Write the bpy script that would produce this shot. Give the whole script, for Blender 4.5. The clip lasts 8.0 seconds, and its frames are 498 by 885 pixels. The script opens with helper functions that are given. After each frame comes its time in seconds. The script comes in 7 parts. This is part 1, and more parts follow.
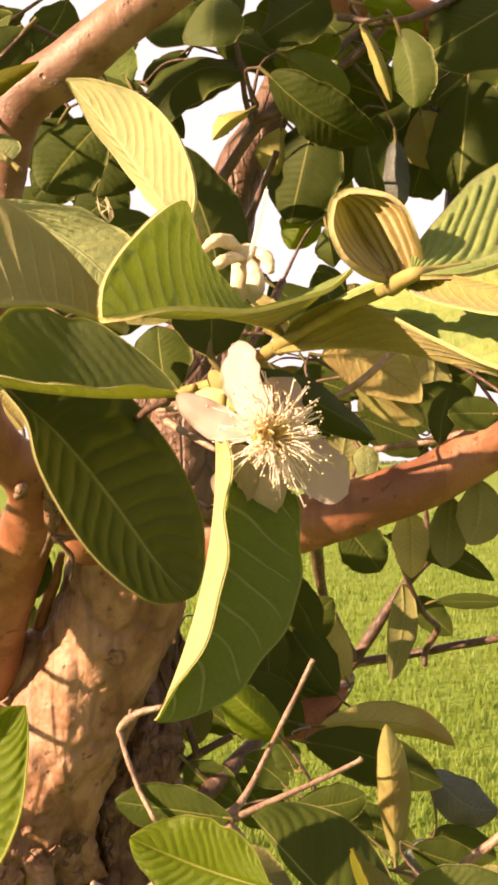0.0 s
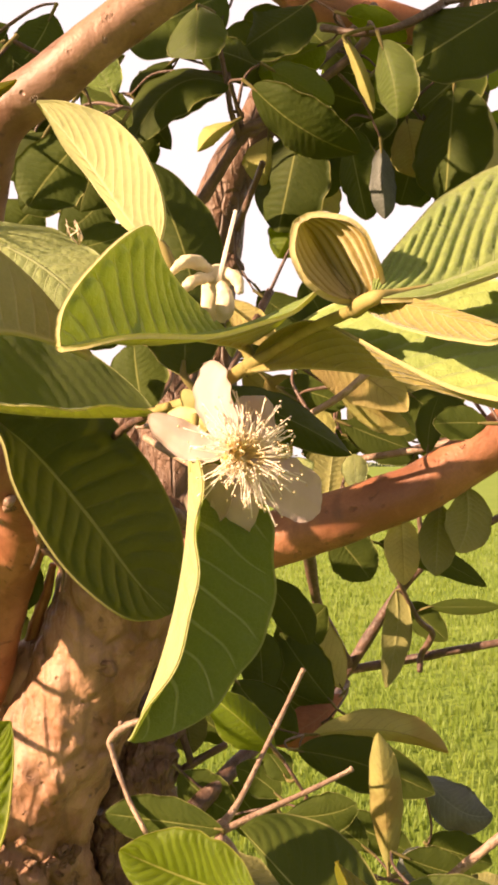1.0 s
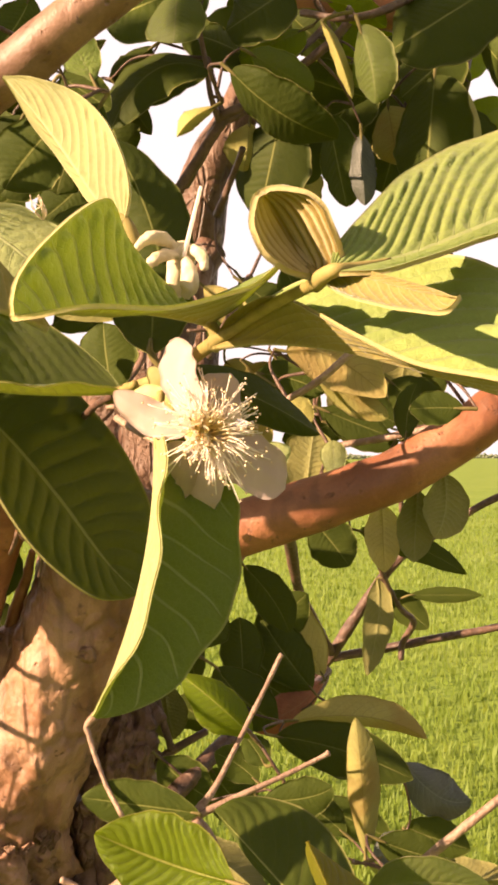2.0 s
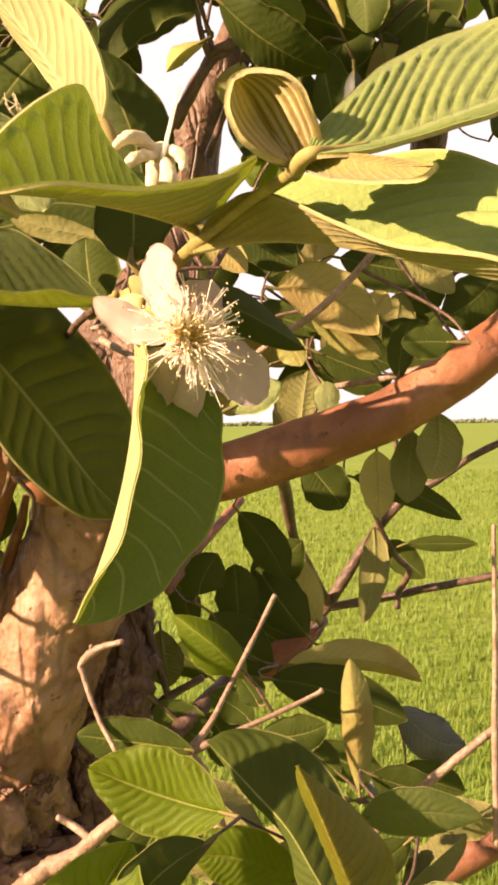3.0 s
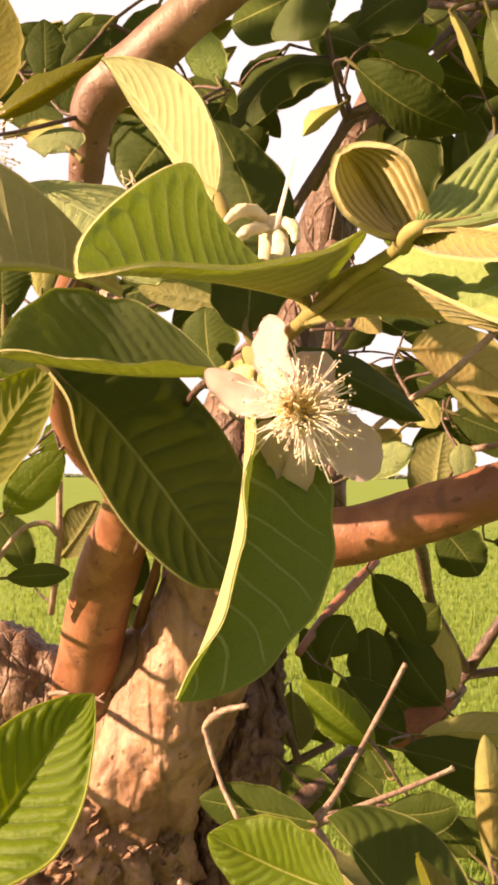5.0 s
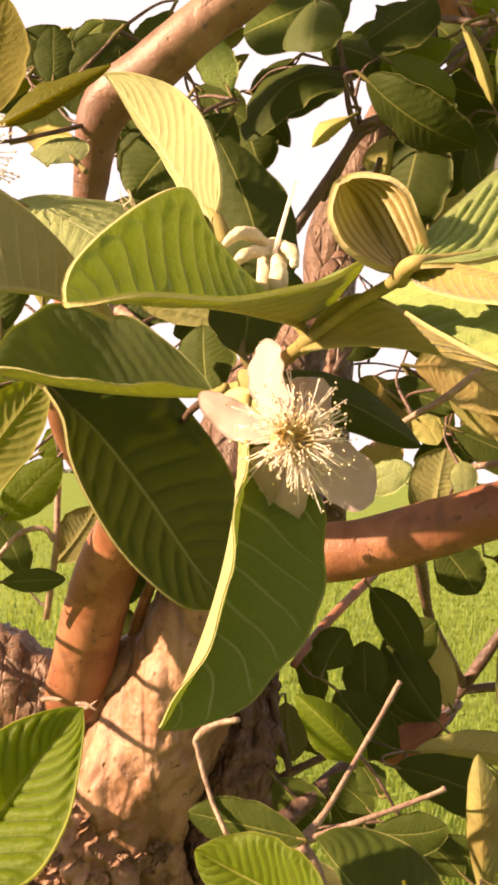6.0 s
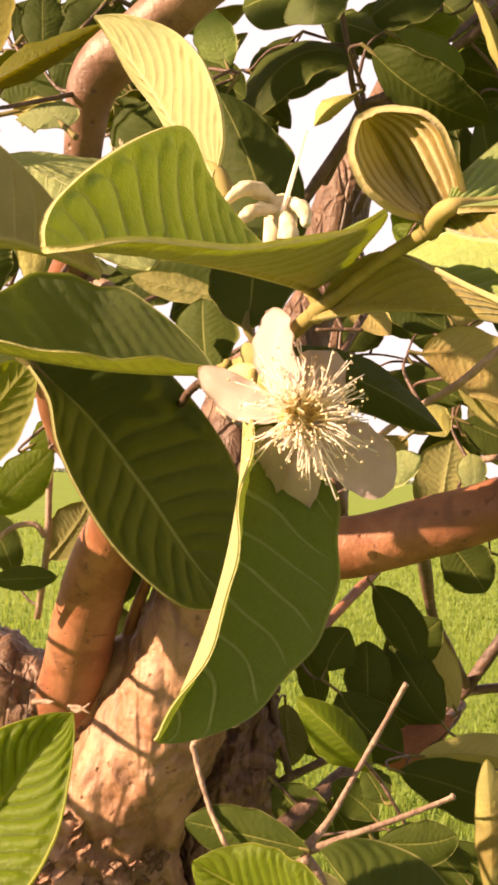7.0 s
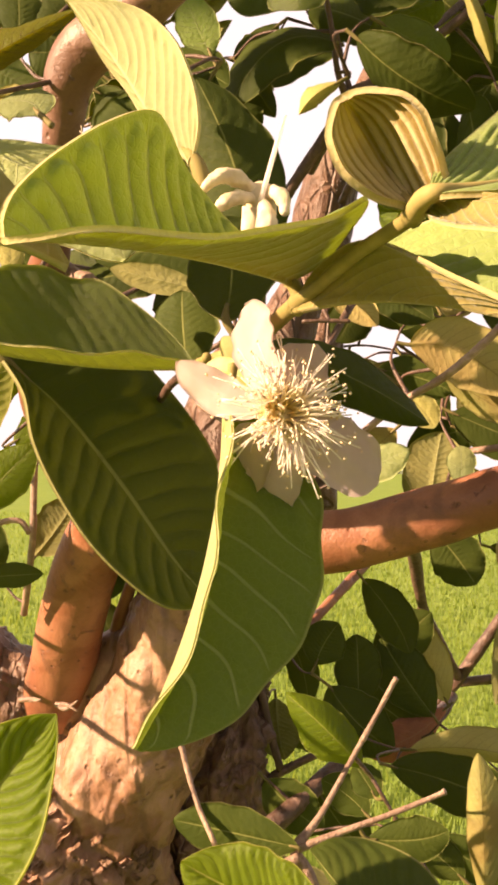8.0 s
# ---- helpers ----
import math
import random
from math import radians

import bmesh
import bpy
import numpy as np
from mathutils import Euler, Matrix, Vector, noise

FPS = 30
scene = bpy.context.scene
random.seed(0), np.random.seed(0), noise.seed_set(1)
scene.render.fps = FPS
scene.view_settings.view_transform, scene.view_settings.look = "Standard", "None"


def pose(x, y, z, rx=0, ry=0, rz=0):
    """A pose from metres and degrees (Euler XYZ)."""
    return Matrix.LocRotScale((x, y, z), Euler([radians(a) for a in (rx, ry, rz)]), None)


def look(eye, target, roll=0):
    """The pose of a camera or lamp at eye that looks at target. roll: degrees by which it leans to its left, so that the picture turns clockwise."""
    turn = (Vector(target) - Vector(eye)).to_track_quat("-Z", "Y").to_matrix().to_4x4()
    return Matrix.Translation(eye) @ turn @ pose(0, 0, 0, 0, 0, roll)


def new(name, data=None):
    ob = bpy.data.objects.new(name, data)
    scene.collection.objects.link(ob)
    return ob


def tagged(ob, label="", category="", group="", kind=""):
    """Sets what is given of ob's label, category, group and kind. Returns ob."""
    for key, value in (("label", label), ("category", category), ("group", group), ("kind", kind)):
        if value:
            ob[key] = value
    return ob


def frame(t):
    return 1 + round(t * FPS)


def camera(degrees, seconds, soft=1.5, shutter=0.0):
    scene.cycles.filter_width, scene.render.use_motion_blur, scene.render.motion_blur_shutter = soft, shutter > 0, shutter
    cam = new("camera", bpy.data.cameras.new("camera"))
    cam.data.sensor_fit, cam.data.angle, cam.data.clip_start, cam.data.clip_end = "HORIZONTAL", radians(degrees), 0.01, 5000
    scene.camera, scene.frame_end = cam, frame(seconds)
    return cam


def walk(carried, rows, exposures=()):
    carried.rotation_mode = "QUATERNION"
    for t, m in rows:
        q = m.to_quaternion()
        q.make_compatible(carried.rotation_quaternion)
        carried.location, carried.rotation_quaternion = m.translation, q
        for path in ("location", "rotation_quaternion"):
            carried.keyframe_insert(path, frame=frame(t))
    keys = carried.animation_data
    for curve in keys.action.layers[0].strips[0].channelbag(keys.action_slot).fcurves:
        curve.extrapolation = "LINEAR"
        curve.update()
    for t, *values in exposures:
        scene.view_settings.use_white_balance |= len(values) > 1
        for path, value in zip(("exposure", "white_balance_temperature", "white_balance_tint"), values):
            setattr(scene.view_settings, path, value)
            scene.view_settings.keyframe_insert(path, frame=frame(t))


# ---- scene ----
cam = camera(28.0, 8.0, soft=3.3)
PATH = [
    (0, pose(-0.0000, 0.0000, 1.4500, 91.00, 0.00, 0.00)),
    (0.5, pose(0.0017, -0.0007, 1.4509, 90.75, 0.72, 0.41)),
    (1, pose(0.0076, -0.0011, 1.4541, 91.20, 0.57, 0.04)),
    (1.5, pose(0.0125, 0.0005, 1.4538, 90.90, 0.34, -0.74)),
    (2.8, pose(0.0165, -0.0049, 1.4378, 90.42, 0.55, -0.33)),
    (3, pose(0.0184, 0.0019, 1.4344, 88.80, 0.75, -0.60)),
    (3.5, pose(0.0126, 0.0150, 1.4255, 85.44, -1.97, 1.07)),
    (4, pose(-0.0173, 0.0118, 1.4344, 89.02, -1.34, -0.77)),
    (4.5, pose(-0.0053, 0.0101, 1.4311, 90.51, 0.53, 2.70)),
    (4.7, pose(0.0138, 0.0094, 1.4368, 91.74, 0.34, 5.77)),
    (5.8, pose(0.0360, 0.0078, 1.4439, 91.83, -0.72, 9.04)),
    (6, pose(0.0300, 0.0124, 1.4466, 91.86, -1.93, 8.01)),
    (6.5, pose(0.0224, 0.0227, 1.4412, 91.72, -2.07, 8.26)),
    (7, pose(0.0243, 0.0376, 1.4430, 91.82, -1.93, 7.76)),
    (7.5, pose(0.0230, 0.0403, 1.4464, 92.43, -1.44, 7.51)),
    (8, pose(0.0258, 0.0453, 1.4445, 91.34, -1.43, 7.26)),
]
walk(cam, PATH, exposures=((0, 1.84, 6950, 28), (8, 1.84, 6950, 28)))

# ---- world, sun and exposure ----
SUN_FROM = Vector((-0.85, -0.40, 0.38)).normalized()
world = bpy.data.worlds.new("sky")
scene.world = world
world.use_nodes = True
wn = world.node_tree.nodes
sky = wn.new("ShaderNodeTexSky")
sky.sky_type = "NISHITA"
sky.sun_disc = False
sky.sun_elevation = math.asin(SUN_FROM.z)
sky.sun_rotation = math.atan2(SUN_FROM.x, SUN_FROM.y)
sky.dust_density = 3.0
sky.air_density = 1.2
wn["Background"].inputs["Strength"].default_value = 0.042
haze = wn.new("ShaderNodeMix")
haze.data_type = "RGBA"
height = wn.new("ShaderNodeSeparateXYZ")
world.node_tree.links.new(wn.new("ShaderNodeTexCoord").outputs["Generated"], height.inputs[0])
thin = wn.new("ShaderNodeMapRange")
thin.inputs["From Min"].default_value, thin.inputs["From Max"].default_value = 0.0, 0.9
thin.inputs["To Min"].default_value, thin.inputs["To Max"].default_value = 0.95, 0.9
world.node_tree.links.new(height.outputs["Z"], thin.inputs["Value"])
world.node_tree.links.new(thin.outputs["Result"], haze.inputs["Factor"])
haze.inputs["B"].default_value = (7.6, 7.3, 6.9, 1)
world.node_tree.links.new(sky.outputs["Color"], haze.inputs["A"])
world.node_tree.links.new(haze.outputs["Result"], wn["Background"].inputs["Color"])
sun = new("sun", bpy.data.lights.new("sun", "SUN"))
sun.data.energy = 5.0
sun.data.angle = radians(0.6)
sun.data.color = (1.0, 0.76, 0.46)
sun.matrix_world = look(SUN_FROM * 20, (0, 0, 0))


# ---- materials ----
class Shader:
    """A small builder of node materials."""

    def __init__(self, name):
        self.mat = bpy.data.materials.new(name)
        self.mat.use_nodes = True
        self.tree = self.mat.node_tree
        self.nodes = self.tree.nodes
        self.bsdf = self.nodes["Principled BSDF"]
        self.out = self.nodes["Material Output"]

    def link(self, a, b):
        self.tree.links.new(a, b)

    def put(self, socket, value):
        if isinstance(value, bpy.types.NodeSocket):
            self.link(value, socket)
        else:
            socket.default_value = (*value, 1) if socket.type == "RGBA" and len(value) == 3 else value

    def math(self, op, a, b=0.0, c=0.0):
        n = self.nodes.new("ShaderNodeMath")
        n.operation = op
        for i, v in enumerate((a, b, c)):
            self.put(n.inputs[i], v)
        return n.outputs[0]

    def noise(self, scale, detail=4.0, rough=0.55, coords=None, distortion=0.0):
        n = self.nodes.new("ShaderNodeTexNoise")
        n.inputs["Scale"].default_value = scale
        n.inputs["Detail"].default_value = detail
        n.inputs["Roughness"].default_value = rough
        n.inputs["Distortion"].default_value = distortion
        self.link(coords or self.coords(), n.inputs["Vector"])
        return n.outputs["Fac"]

    def voronoi(self, scale, coords=None, feature="DISTANCE_TO_EDGE"):
        n = self.nodes.new("ShaderNodeTexVoronoi")
        n.feature = feature
        n.inputs["Scale"].default_value = scale
        self.link(coords or self.coords(), n.inputs["Vector"])
        return n.outputs["Distance"]

    def coords(self, kind="Object"):
        return self.nodes.new("ShaderNodeTexCoord").outputs[kind]

    def stretched(self, scale):
        n = self.nodes.new("ShaderNodeMapping")
        n.inputs["Scale"].default_value = scale
        self.link(self.coords(), n.inputs["Vector"])
        return n.outputs["Vector"]

    def step(self, fac, lo, hi):
        n = self.nodes.new("ShaderNodeMapRange")
        n.interpolation_type = "SMOOTHSTEP"
        self.link(fac, n.inputs["Value"])
        n.inputs["From Min"].default_value, n.inputs["From Max"].default_value = lo, hi
        return n.outputs["Result"]

    def mix(self, fac, a, b, blend="MIX"):
        n = self.nodes.new("ShaderNodeMix")
        n.data_type = "RGBA"
        n.blend_type = blend
        self.put(n.inputs["Factor"], fac)
        for sock, v in ((n.inputs["A"], a), (n.inputs["B"], b)):
            self.put(sock, v if isinstance(v, bpy.types.NodeSocket) else (*v, 1))
        return n.outputs["Result"]

    def shade(self, color, value):
        n = self.nodes.new("ShaderNodeHueSaturation")
        self.link(color, n.inputs["Color"])
        self.put(n.inputs["Value"], value)
        return n.outputs["Color"]

    def bump(self, height, strength, distance):
        n = self.nodes.new("ShaderNodeBump")
        n.inputs["Strength"].default_value = strength
        n.inputs["Distance"].default_value = distance
        self.link(height, n.inputs["Height"])
        self.link(n.outputs["Normal"], self.bsdf.inputs["Normal"])
        return n.outputs["Normal"]

    def random(self):
        return self.nodes.new("ShaderNodeObjectInfo").outputs["Random"]

    def surface(self, color, rough, gloss=0.5):
        self.put(self.bsdf.inputs["Base Color"], color)
        self.put(self.bsdf.inputs["Roughness"], rough)
        self.bsdf.inputs["Specular IOR Level"].default_value = gloss

    def translucent(self, color, share, normal=None):
        t = self.nodes.new("ShaderNodeBsdfTranslucent")
        self.put(t.inputs["Color"], color)
        if normal:
            self.link(normal, t.inputs["Normal"])
        m = self.nodes.new("ShaderNodeMixShader")
        m.inputs["Fac"].default_value = share
        self.link(self.bsdf.outputs[0], m.inputs[1])
        self.link(t.outputs[0], m.inputs[2])
        self.link(m.outputs[0], self.out.inputs["Surface"])


def leaf_material(name, base, vein, glow, rough=0.5, gloss=0.35, share=0.4, vein_width=0.07, blotch=None, relief=0.5, vein_mix=0.6, rib_color=None, rim_color=None, sheen=0.0):
    """Leaf blade. UV x counts the side veins, UV y runs from one rim (-1) over the midrib (0) to the other (1)."""
    s = Shader(name)
    uv = s.nodes.new("ShaderNodeUVMap")
    sep = s.nodes.new("ShaderNodeSeparateXYZ")
    s.link(uv.outputs["UV"], sep.inputs[0])
    x, y = sep.outputs["X"], sep.outputs["Y"]
    half = s.math("ABSOLUTE", y)
    off = s.math("ABSOLUTE", s.math("SUBTRACT", s.math("FRACT", s.math("ADD", x, 0.5)), 0.5))
    width = s.math("MULTIPLY_ADD", half, -0.6 * vein_width, vein_width)
    side = s.math("SUBTRACT", 1.0, s.step(s.math("DIVIDE", off, width), 0.35, 1.0))
    side = s.math("MULTIPLY", side, s.math("SUBTRACT", 1.0, s.step(half, 0.80, 0.96)))
    rib = s.math("SUBTRACT", 1.0, s.step(half, 0.012, 0.032))
    rim = s.step(half, 0.962, 0.988)
    veins = s.math("MAXIMUM", side, rib)
    net = s.math("SUBTRACT", 1.0, s.step(s.voronoi(620), 0.0, 0.12))
    fine = s.noise(900, 3)
    broad = s.noise(55, 4)
    patch = s.noise(19, 3)
    color = s.mix(s.step(broad, 0.32, 0.72), base, [c * k for c, k in zip(base, (1.35, 1.25, 1.15))])
    color = s.mix(s.math("MULTIPLY", net, 0.12), color, vein)
    color = s.mix(s.math("MULTIPLY", veins, vein_mix), color, vein)
    color = s.mix(s.math("MULTIPLY", rib, 0.8), color, rib_color or vein)
    color = s.mix(s.math("MULTIPLY", rim, 0.7), color, rim_color or vein)
    if blotch:
        color = s.mix(s.math("MULTIPLY", s.step(patch, 0.5, 0.66), 0.75), color, blotch)
    spots = s.step(s.noise(170, 2), 0.70, 0.76)
    color = s.mix(s.math("MULTIPLY", spots, 0.35), color, [c * 0.4 for c in base])
    value = s.math("MULTIPLY_ADD", s.random(), 0.45, 0.75)
    value = s.math("MULTIPLY", value, s.math("MULTIPLY_ADD", fine, 0.3, 0.85))
    color = s.shade(color, value)
    s.surface(color, s.math("MULTIPLY_ADD", fine, 0.25, rough - 0.1), gloss)
    s.put(s.bsdf.inputs["Sheen Weight"], sheen)
    s.put(s.bsdf.inputs["Sheen Roughness"], 0.4)
    puff = s.voronoi(430, feature="SMOOTH_F1")
    height = s.math("ADD", s.math("MULTIPLY", fine, 0.35), s.math("MULTIPLY", net, -0.12))
    height = s.math("ADD", height, s.math("MULTIPLY", puff, -0.9))
    n = s.bump(s.math("ADD", height, s.math("MULTIPLY", veins, 0.8)), relief, 0.0008)
    through_color = s.mix(s.math("MULTIPLY", veins, 0.6), glow, [c * 0.7 for c in glow])
    through_color = s.mix(s.math("MULTIPLY", s.step(broad, 0.35, 0.75), 0.35), through_color, [c * 0.7 for c in glow])
    s.translucent(through_color, share, n)
    return s.mat


LEAF = {
    "mature": (
        leaf_material("leaf_upper", (0.035, 0.053, 0.010), (0.095, 0.105, 0.022), (0.46, 0.50, 0.02), relief=0.25, rough=0.62, gloss=0.12, share=0.2, vein_width=0.05, rib_color=(0.22, 0.23, 0.07), rim_color=(0.20, 0.19, 0.07)),
        leaf_material("leaf_under", (0.19, 0.19, 0.075), (0.34, 0.33, 0.15), (0.52, 0.54, 0.03), rough=0.75, gloss=0.15, share=0.26, vein_width=0.09, rim_color=(0.28, 0.26, 0.12)),
    ),
    "young": (
        leaf_material("young_leaf_upper", (0.145, 0.20, 0.065), (0.33, 0.37, 0.16), (0.52, 0.78, 0.12), rough=0.7, gloss=0.2, share=0.5, vein_width=0.10, relief=0.8, rim_color=(0.52, 0.50, 0.26), sheen=0.3),
        leaf_material("young_leaf_under", (0.24, 0.205, 0.075), (0.42, 0.365, 0.16), (0.52, 0.46, 0.05), rough=0.85, gloss=0.1, share=0.36, vein_width=0.14, rim_color=(0.55, 0.48, 0.24), sheen=0.35),
    ),
    "fresh": (
        leaf_material("fresh_leaf_upper", (0.066, 0.102, 0.009), (0.030, 0.050, 0.005), (0.66, 0.80, 0.010), rough=0.5, gloss=0.2, share=0.5, vein_width=0.07, rib_color=(0.28, 0.29, 0.06), rim_color=(0.34, 0.34, 0.10)),
        leaf_material("fresh_leaf_under", (0.19, 0.20, 0.05), (0.33, 0.33, 0.11), (0.52, 0.56, 0.02), rough=0.75, gloss=0.15, share=0.5, vein_width=0.09, rim_color=(0.42, 0.38, 0.15)),
    ),
    "turning": (
        leaf_material("turning_leaf_upper", (0.100, 0.118, 0.012), (0.10, 0.075, 0.02), (0.72, 0.66, 0.015), rough=0.5, gloss=0.25, share=0.45, vein_width=0.10, rib_color=(0.30, 0.28, 0.08), rim_color=(0.30, 0.20, 0.08), blotch=(0.13, 0.10, 0.015)),
        leaf_material("turning_leaf_under", (0.20, 0.19, 0.05), (0.30, 0.24, 0.09), (0.60, 0.52, 0.02), rough=0.75, gloss=0.15, share=0.45, vein_width=0.09),
    ),
    "soft": (
        leaf_material("soft_leaf_upper", (0.068, 0.088, 0.03), (0.16, 0.18, 0.08), (0.50, 0.66, 0.10), rough=0.6, gloss=0.25, share=0.45, vein_width=0.035, relief=0.3, rib_color=(0.20, 0.21, 0.09), rim_color=(0.42, 0.40, 0.18), sheen=0.2),
        leaf_material("soft_leaf_under", (0.30, 0.29, 0.13), (0.42, 0.40, 0.20), (0.62, 0.60, 0.10), rough=0.75, gloss=0.15, share=0.4, vein_width=0.08, sheen=0.2),
    ),
    "drooping": (
        leaf_material("drooping_leaf_upper", (0.088, 0.126, 0.034), (0.36, 0.40, 0.17), (0.46, 0.58, 0.08), rough=0.6, gloss=0.22, share=0.42, vein_width=0.085, relief=0.5, vein_mix=0.9, rib_color=(0.26, 0.28, 0.12), rim_color=(0.42, 0.40, 0.18), sheen=0.2),
        leaf_material("drooping_leaf_under", (0.46, 0.47, 0.22), (0.52, 0.52, 0.27), (0.66, 0.70, 0.14), rough=0.75, gloss=0.15, share=0.35, vein_width=0.05, sheen=0.3),
    ),
    "broad": (
        leaf_material("broad_leaf_upper", (0.215, 0.285, 0.095), (0.36, 0.41, 0.18), (0.48, 0.66, 0.09), rough=0.6, gloss=0.25, share=0.4, vein_width=0.05, relief=0.6, rim_color=(0.50, 0.47, 0.24), sheen=0.25),
        leaf_material("broad_leaf_under", (0.21, 0.175, 0.065), (0.32, 0.27, 0.11), (0.48, 0.42, 0.05), rough=0.85, gloss=0.1, share=0.3, vein_width=0.10, rim_color=(0.42, 0.36, 0.18), sheen=0.3),
    ),
    "tip": (
        leaf_material("tip_leaf_upper", (0.20, 0.21, 0.07), (0.36, 0.35, 0.15), (0.55, 0.6, 0.06), rough=0.75, gloss=0.15, share=0.35, vein_width=0.1, rim_color=(0.58, 0.54, 0.28), sheen=0.3),
        leaf_material("tip_leaf_under", (0.26, 0.19, 0.06), (0.76, 0.65, 0.36), (0.66, 0.54, 0.14), rough=0.85, gloss=0.1, share=0.4, vein_width=0.5, vein_mix=0.9, rim_color=(0.72, 0.64, 0.36), sheen=0.4),
    ),
    "downy": (
        leaf_material("downy_leaf_upper", (0.16, 0.20, 0.085), (0.26, 0.29, 0.14), (0.60, 0.64, 0.16), rough=0.7, gloss=0.2, share=0.45, sheen=0.2),
        leaf_material("downy_leaf_under", (0.27, 0.265, 0.13), (0.46, 0.42, 0.23), (0.50, 0.47, 0.10), rough=0.8, gloss=0.1, share=0.28, vein_width=0.10, relief=0.25, rim_color=(0.50, 0.44, 0.24), sheen=0.2),
    ),
    "pale": (
        leaf_material("pale_leaf_upper", (0.25, 0.295, 0.135), (0.40, 0.43, 0.23), (0.52, 0.62, 0.05), rough=0.7, gloss=0.2, share=0.35),
        leaf_material("pale_leaf_under", (0.27, 0.285, 0.15), (0.42, 0.41, 0.24), (0.58, 0.54, 0.16), rough=0.8, gloss=0.1, share=0.3, vein_width=0.10, relief=0.3, rim_color=(0.56, 0.52, 0.30)),
    ),
    "yellow": (
        leaf_material("yellow_leaf_upper", (0.35, 0.35, 0.13), (0.24, 0.22, 0.09), (0.6, 0.54, 0.12), rough=0.6, gloss=0.25, share=0.4, vein_width=0.06, blotch=(0.30, 0.20, 0.07)),
        leaf_material("yellow_leaf_under", (0.40, 0.36, 0.16), (0.30, 0.25, 0.10), (0.6, 0.52, 0.10), rough=0.8, gloss=0.1, share=0.4, vein_width=0.08, blotch=(0.34, 0.24, 0.10)),
    ),
    "dry": (
        leaf_material("dry_leaf_upper", (0.30, 0.12, 0.07), (0.34, 0.18, 0.10), (0.4, 0.15, 0.05), rough=0.6, gloss=0.2, share=0.12, blotch=(0.16, 0.07, 0.045)),
        leaf_material("dry_leaf_under", (0.34, 0.17, 0.10), (0.38, 0.22, 0.13), (0.4, 0.16, 0.06), rough=0.8, gloss=0.1, share=0.12, blotch=(0.18, 0.09, 0.06)),
    ),
    "dead": (
        leaf_material("dead_leaf_upper", (0.075, 0.085, 0.078), (0.14, 0.15, 0.14), (0.1, 0.12, 0.08), rough=0.5, gloss=0.4, share=0.08, blotch=(0.035, 0.045, 0.04)),
        leaf_material("dead_leaf_under", (0.10, 0.11, 0.10), (0.16, 0.17, 0.15), (0.1, 0.12, 0.08), rough=0.7, gloss=0.2, share=0.08, blotch=(0.05, 0.05, 0.05)),
    ),
}


def stem_material(name, a, b):
    s = Shader(name)
    grain = s.noise(400, 3, coords=s.stretched((1, 1, 0.3)))
    color = s.mix(s.step(s.noise(60), 0.35, 0.7), a, b)
    s.surface(s.shade(color, s.math("MULTIPLY_ADD", grain, 0.5, 0.75)), 0.7, 0.2)
    s.bump(grain, 0.4, 0.0003)
    return s.mat


def bark_material(name, a, b, c, scar, scale=1.0, crack=0.0):
    """Smooth guava bark that peels in patches: two flake colours, streaks along the limb and dark scars."""
    s = Shader(name)
    flake = s.noise(30 * scale, 5, 0.55, distortion=0.5)
    broad = s.noise(9 * scale, 3)
    streak = s.noise(40 * scale, 4, coords=s.stretched((1, 1, 0.25)), distortion=0.6)
    fine = s.noise(700, 4, 0.65)
    color = s.mix(s.step(flake, 0.40, 0.60), a, b)
    color = s.mix(s.math("MULTIPLY", s.step(broad, 0.42, 0.68), 0.6), color, c)
    color = s.mix(s.math("MULTIPLY", s.step(streak, 0.55, 0.72), 0.45), color, scar)
    worn = s.step(s.noise(75 * scale, 6, 0.7), 0.60, 0.68)
    color = s.mix(s.math("MULTIPLY", worn, 0.5), color, scar)
    pits = s.step(s.voronoi(95 * scale, feature="F1"), 0.0, 0.16)
    color = s.mix(s.math("MULTIPLY_ADD", pits, -0.55, 0.55), color, scar)
    s.surface(color, s.math("MULTIPLY_ADD", fine, 0.3, 0.34), 0.45)
    crackle = s.step(s.voronoi(38 * scale, coords=s.stretched((1, 1, 0.45))), 0.0, 0.09)
    color = s.mix(s.math("MULTIPLY_ADD", crackle, -0.5 * crack, 0.5 * crack), color, scar)
    s.put(s.bsdf.inputs["Base Color"], s.shade(color, s.math("MULTIPLY_ADD", fine, 0.6, 0.7)))
    h = s.math("ADD", s.math("MULTIPLY", flake, 1.0), s.math("MULTIPLY", fine, 0.12))
    h = s.math("ADD", h, s.math("MULTIPLY", streak, 0.5 + crack))
    h = s.math("ADD", h, s.math("MULTIPLY_ADD", worn, -0.35, s.math("MULTIPLY", pits, 0.4)))
    h = s.math("ADD", h, s.math("MULTIPLY", crackle, 0.5 * crack))
    s.bump(h, 0.7, 0.003 + 0.008 * crack)
    return s.mat


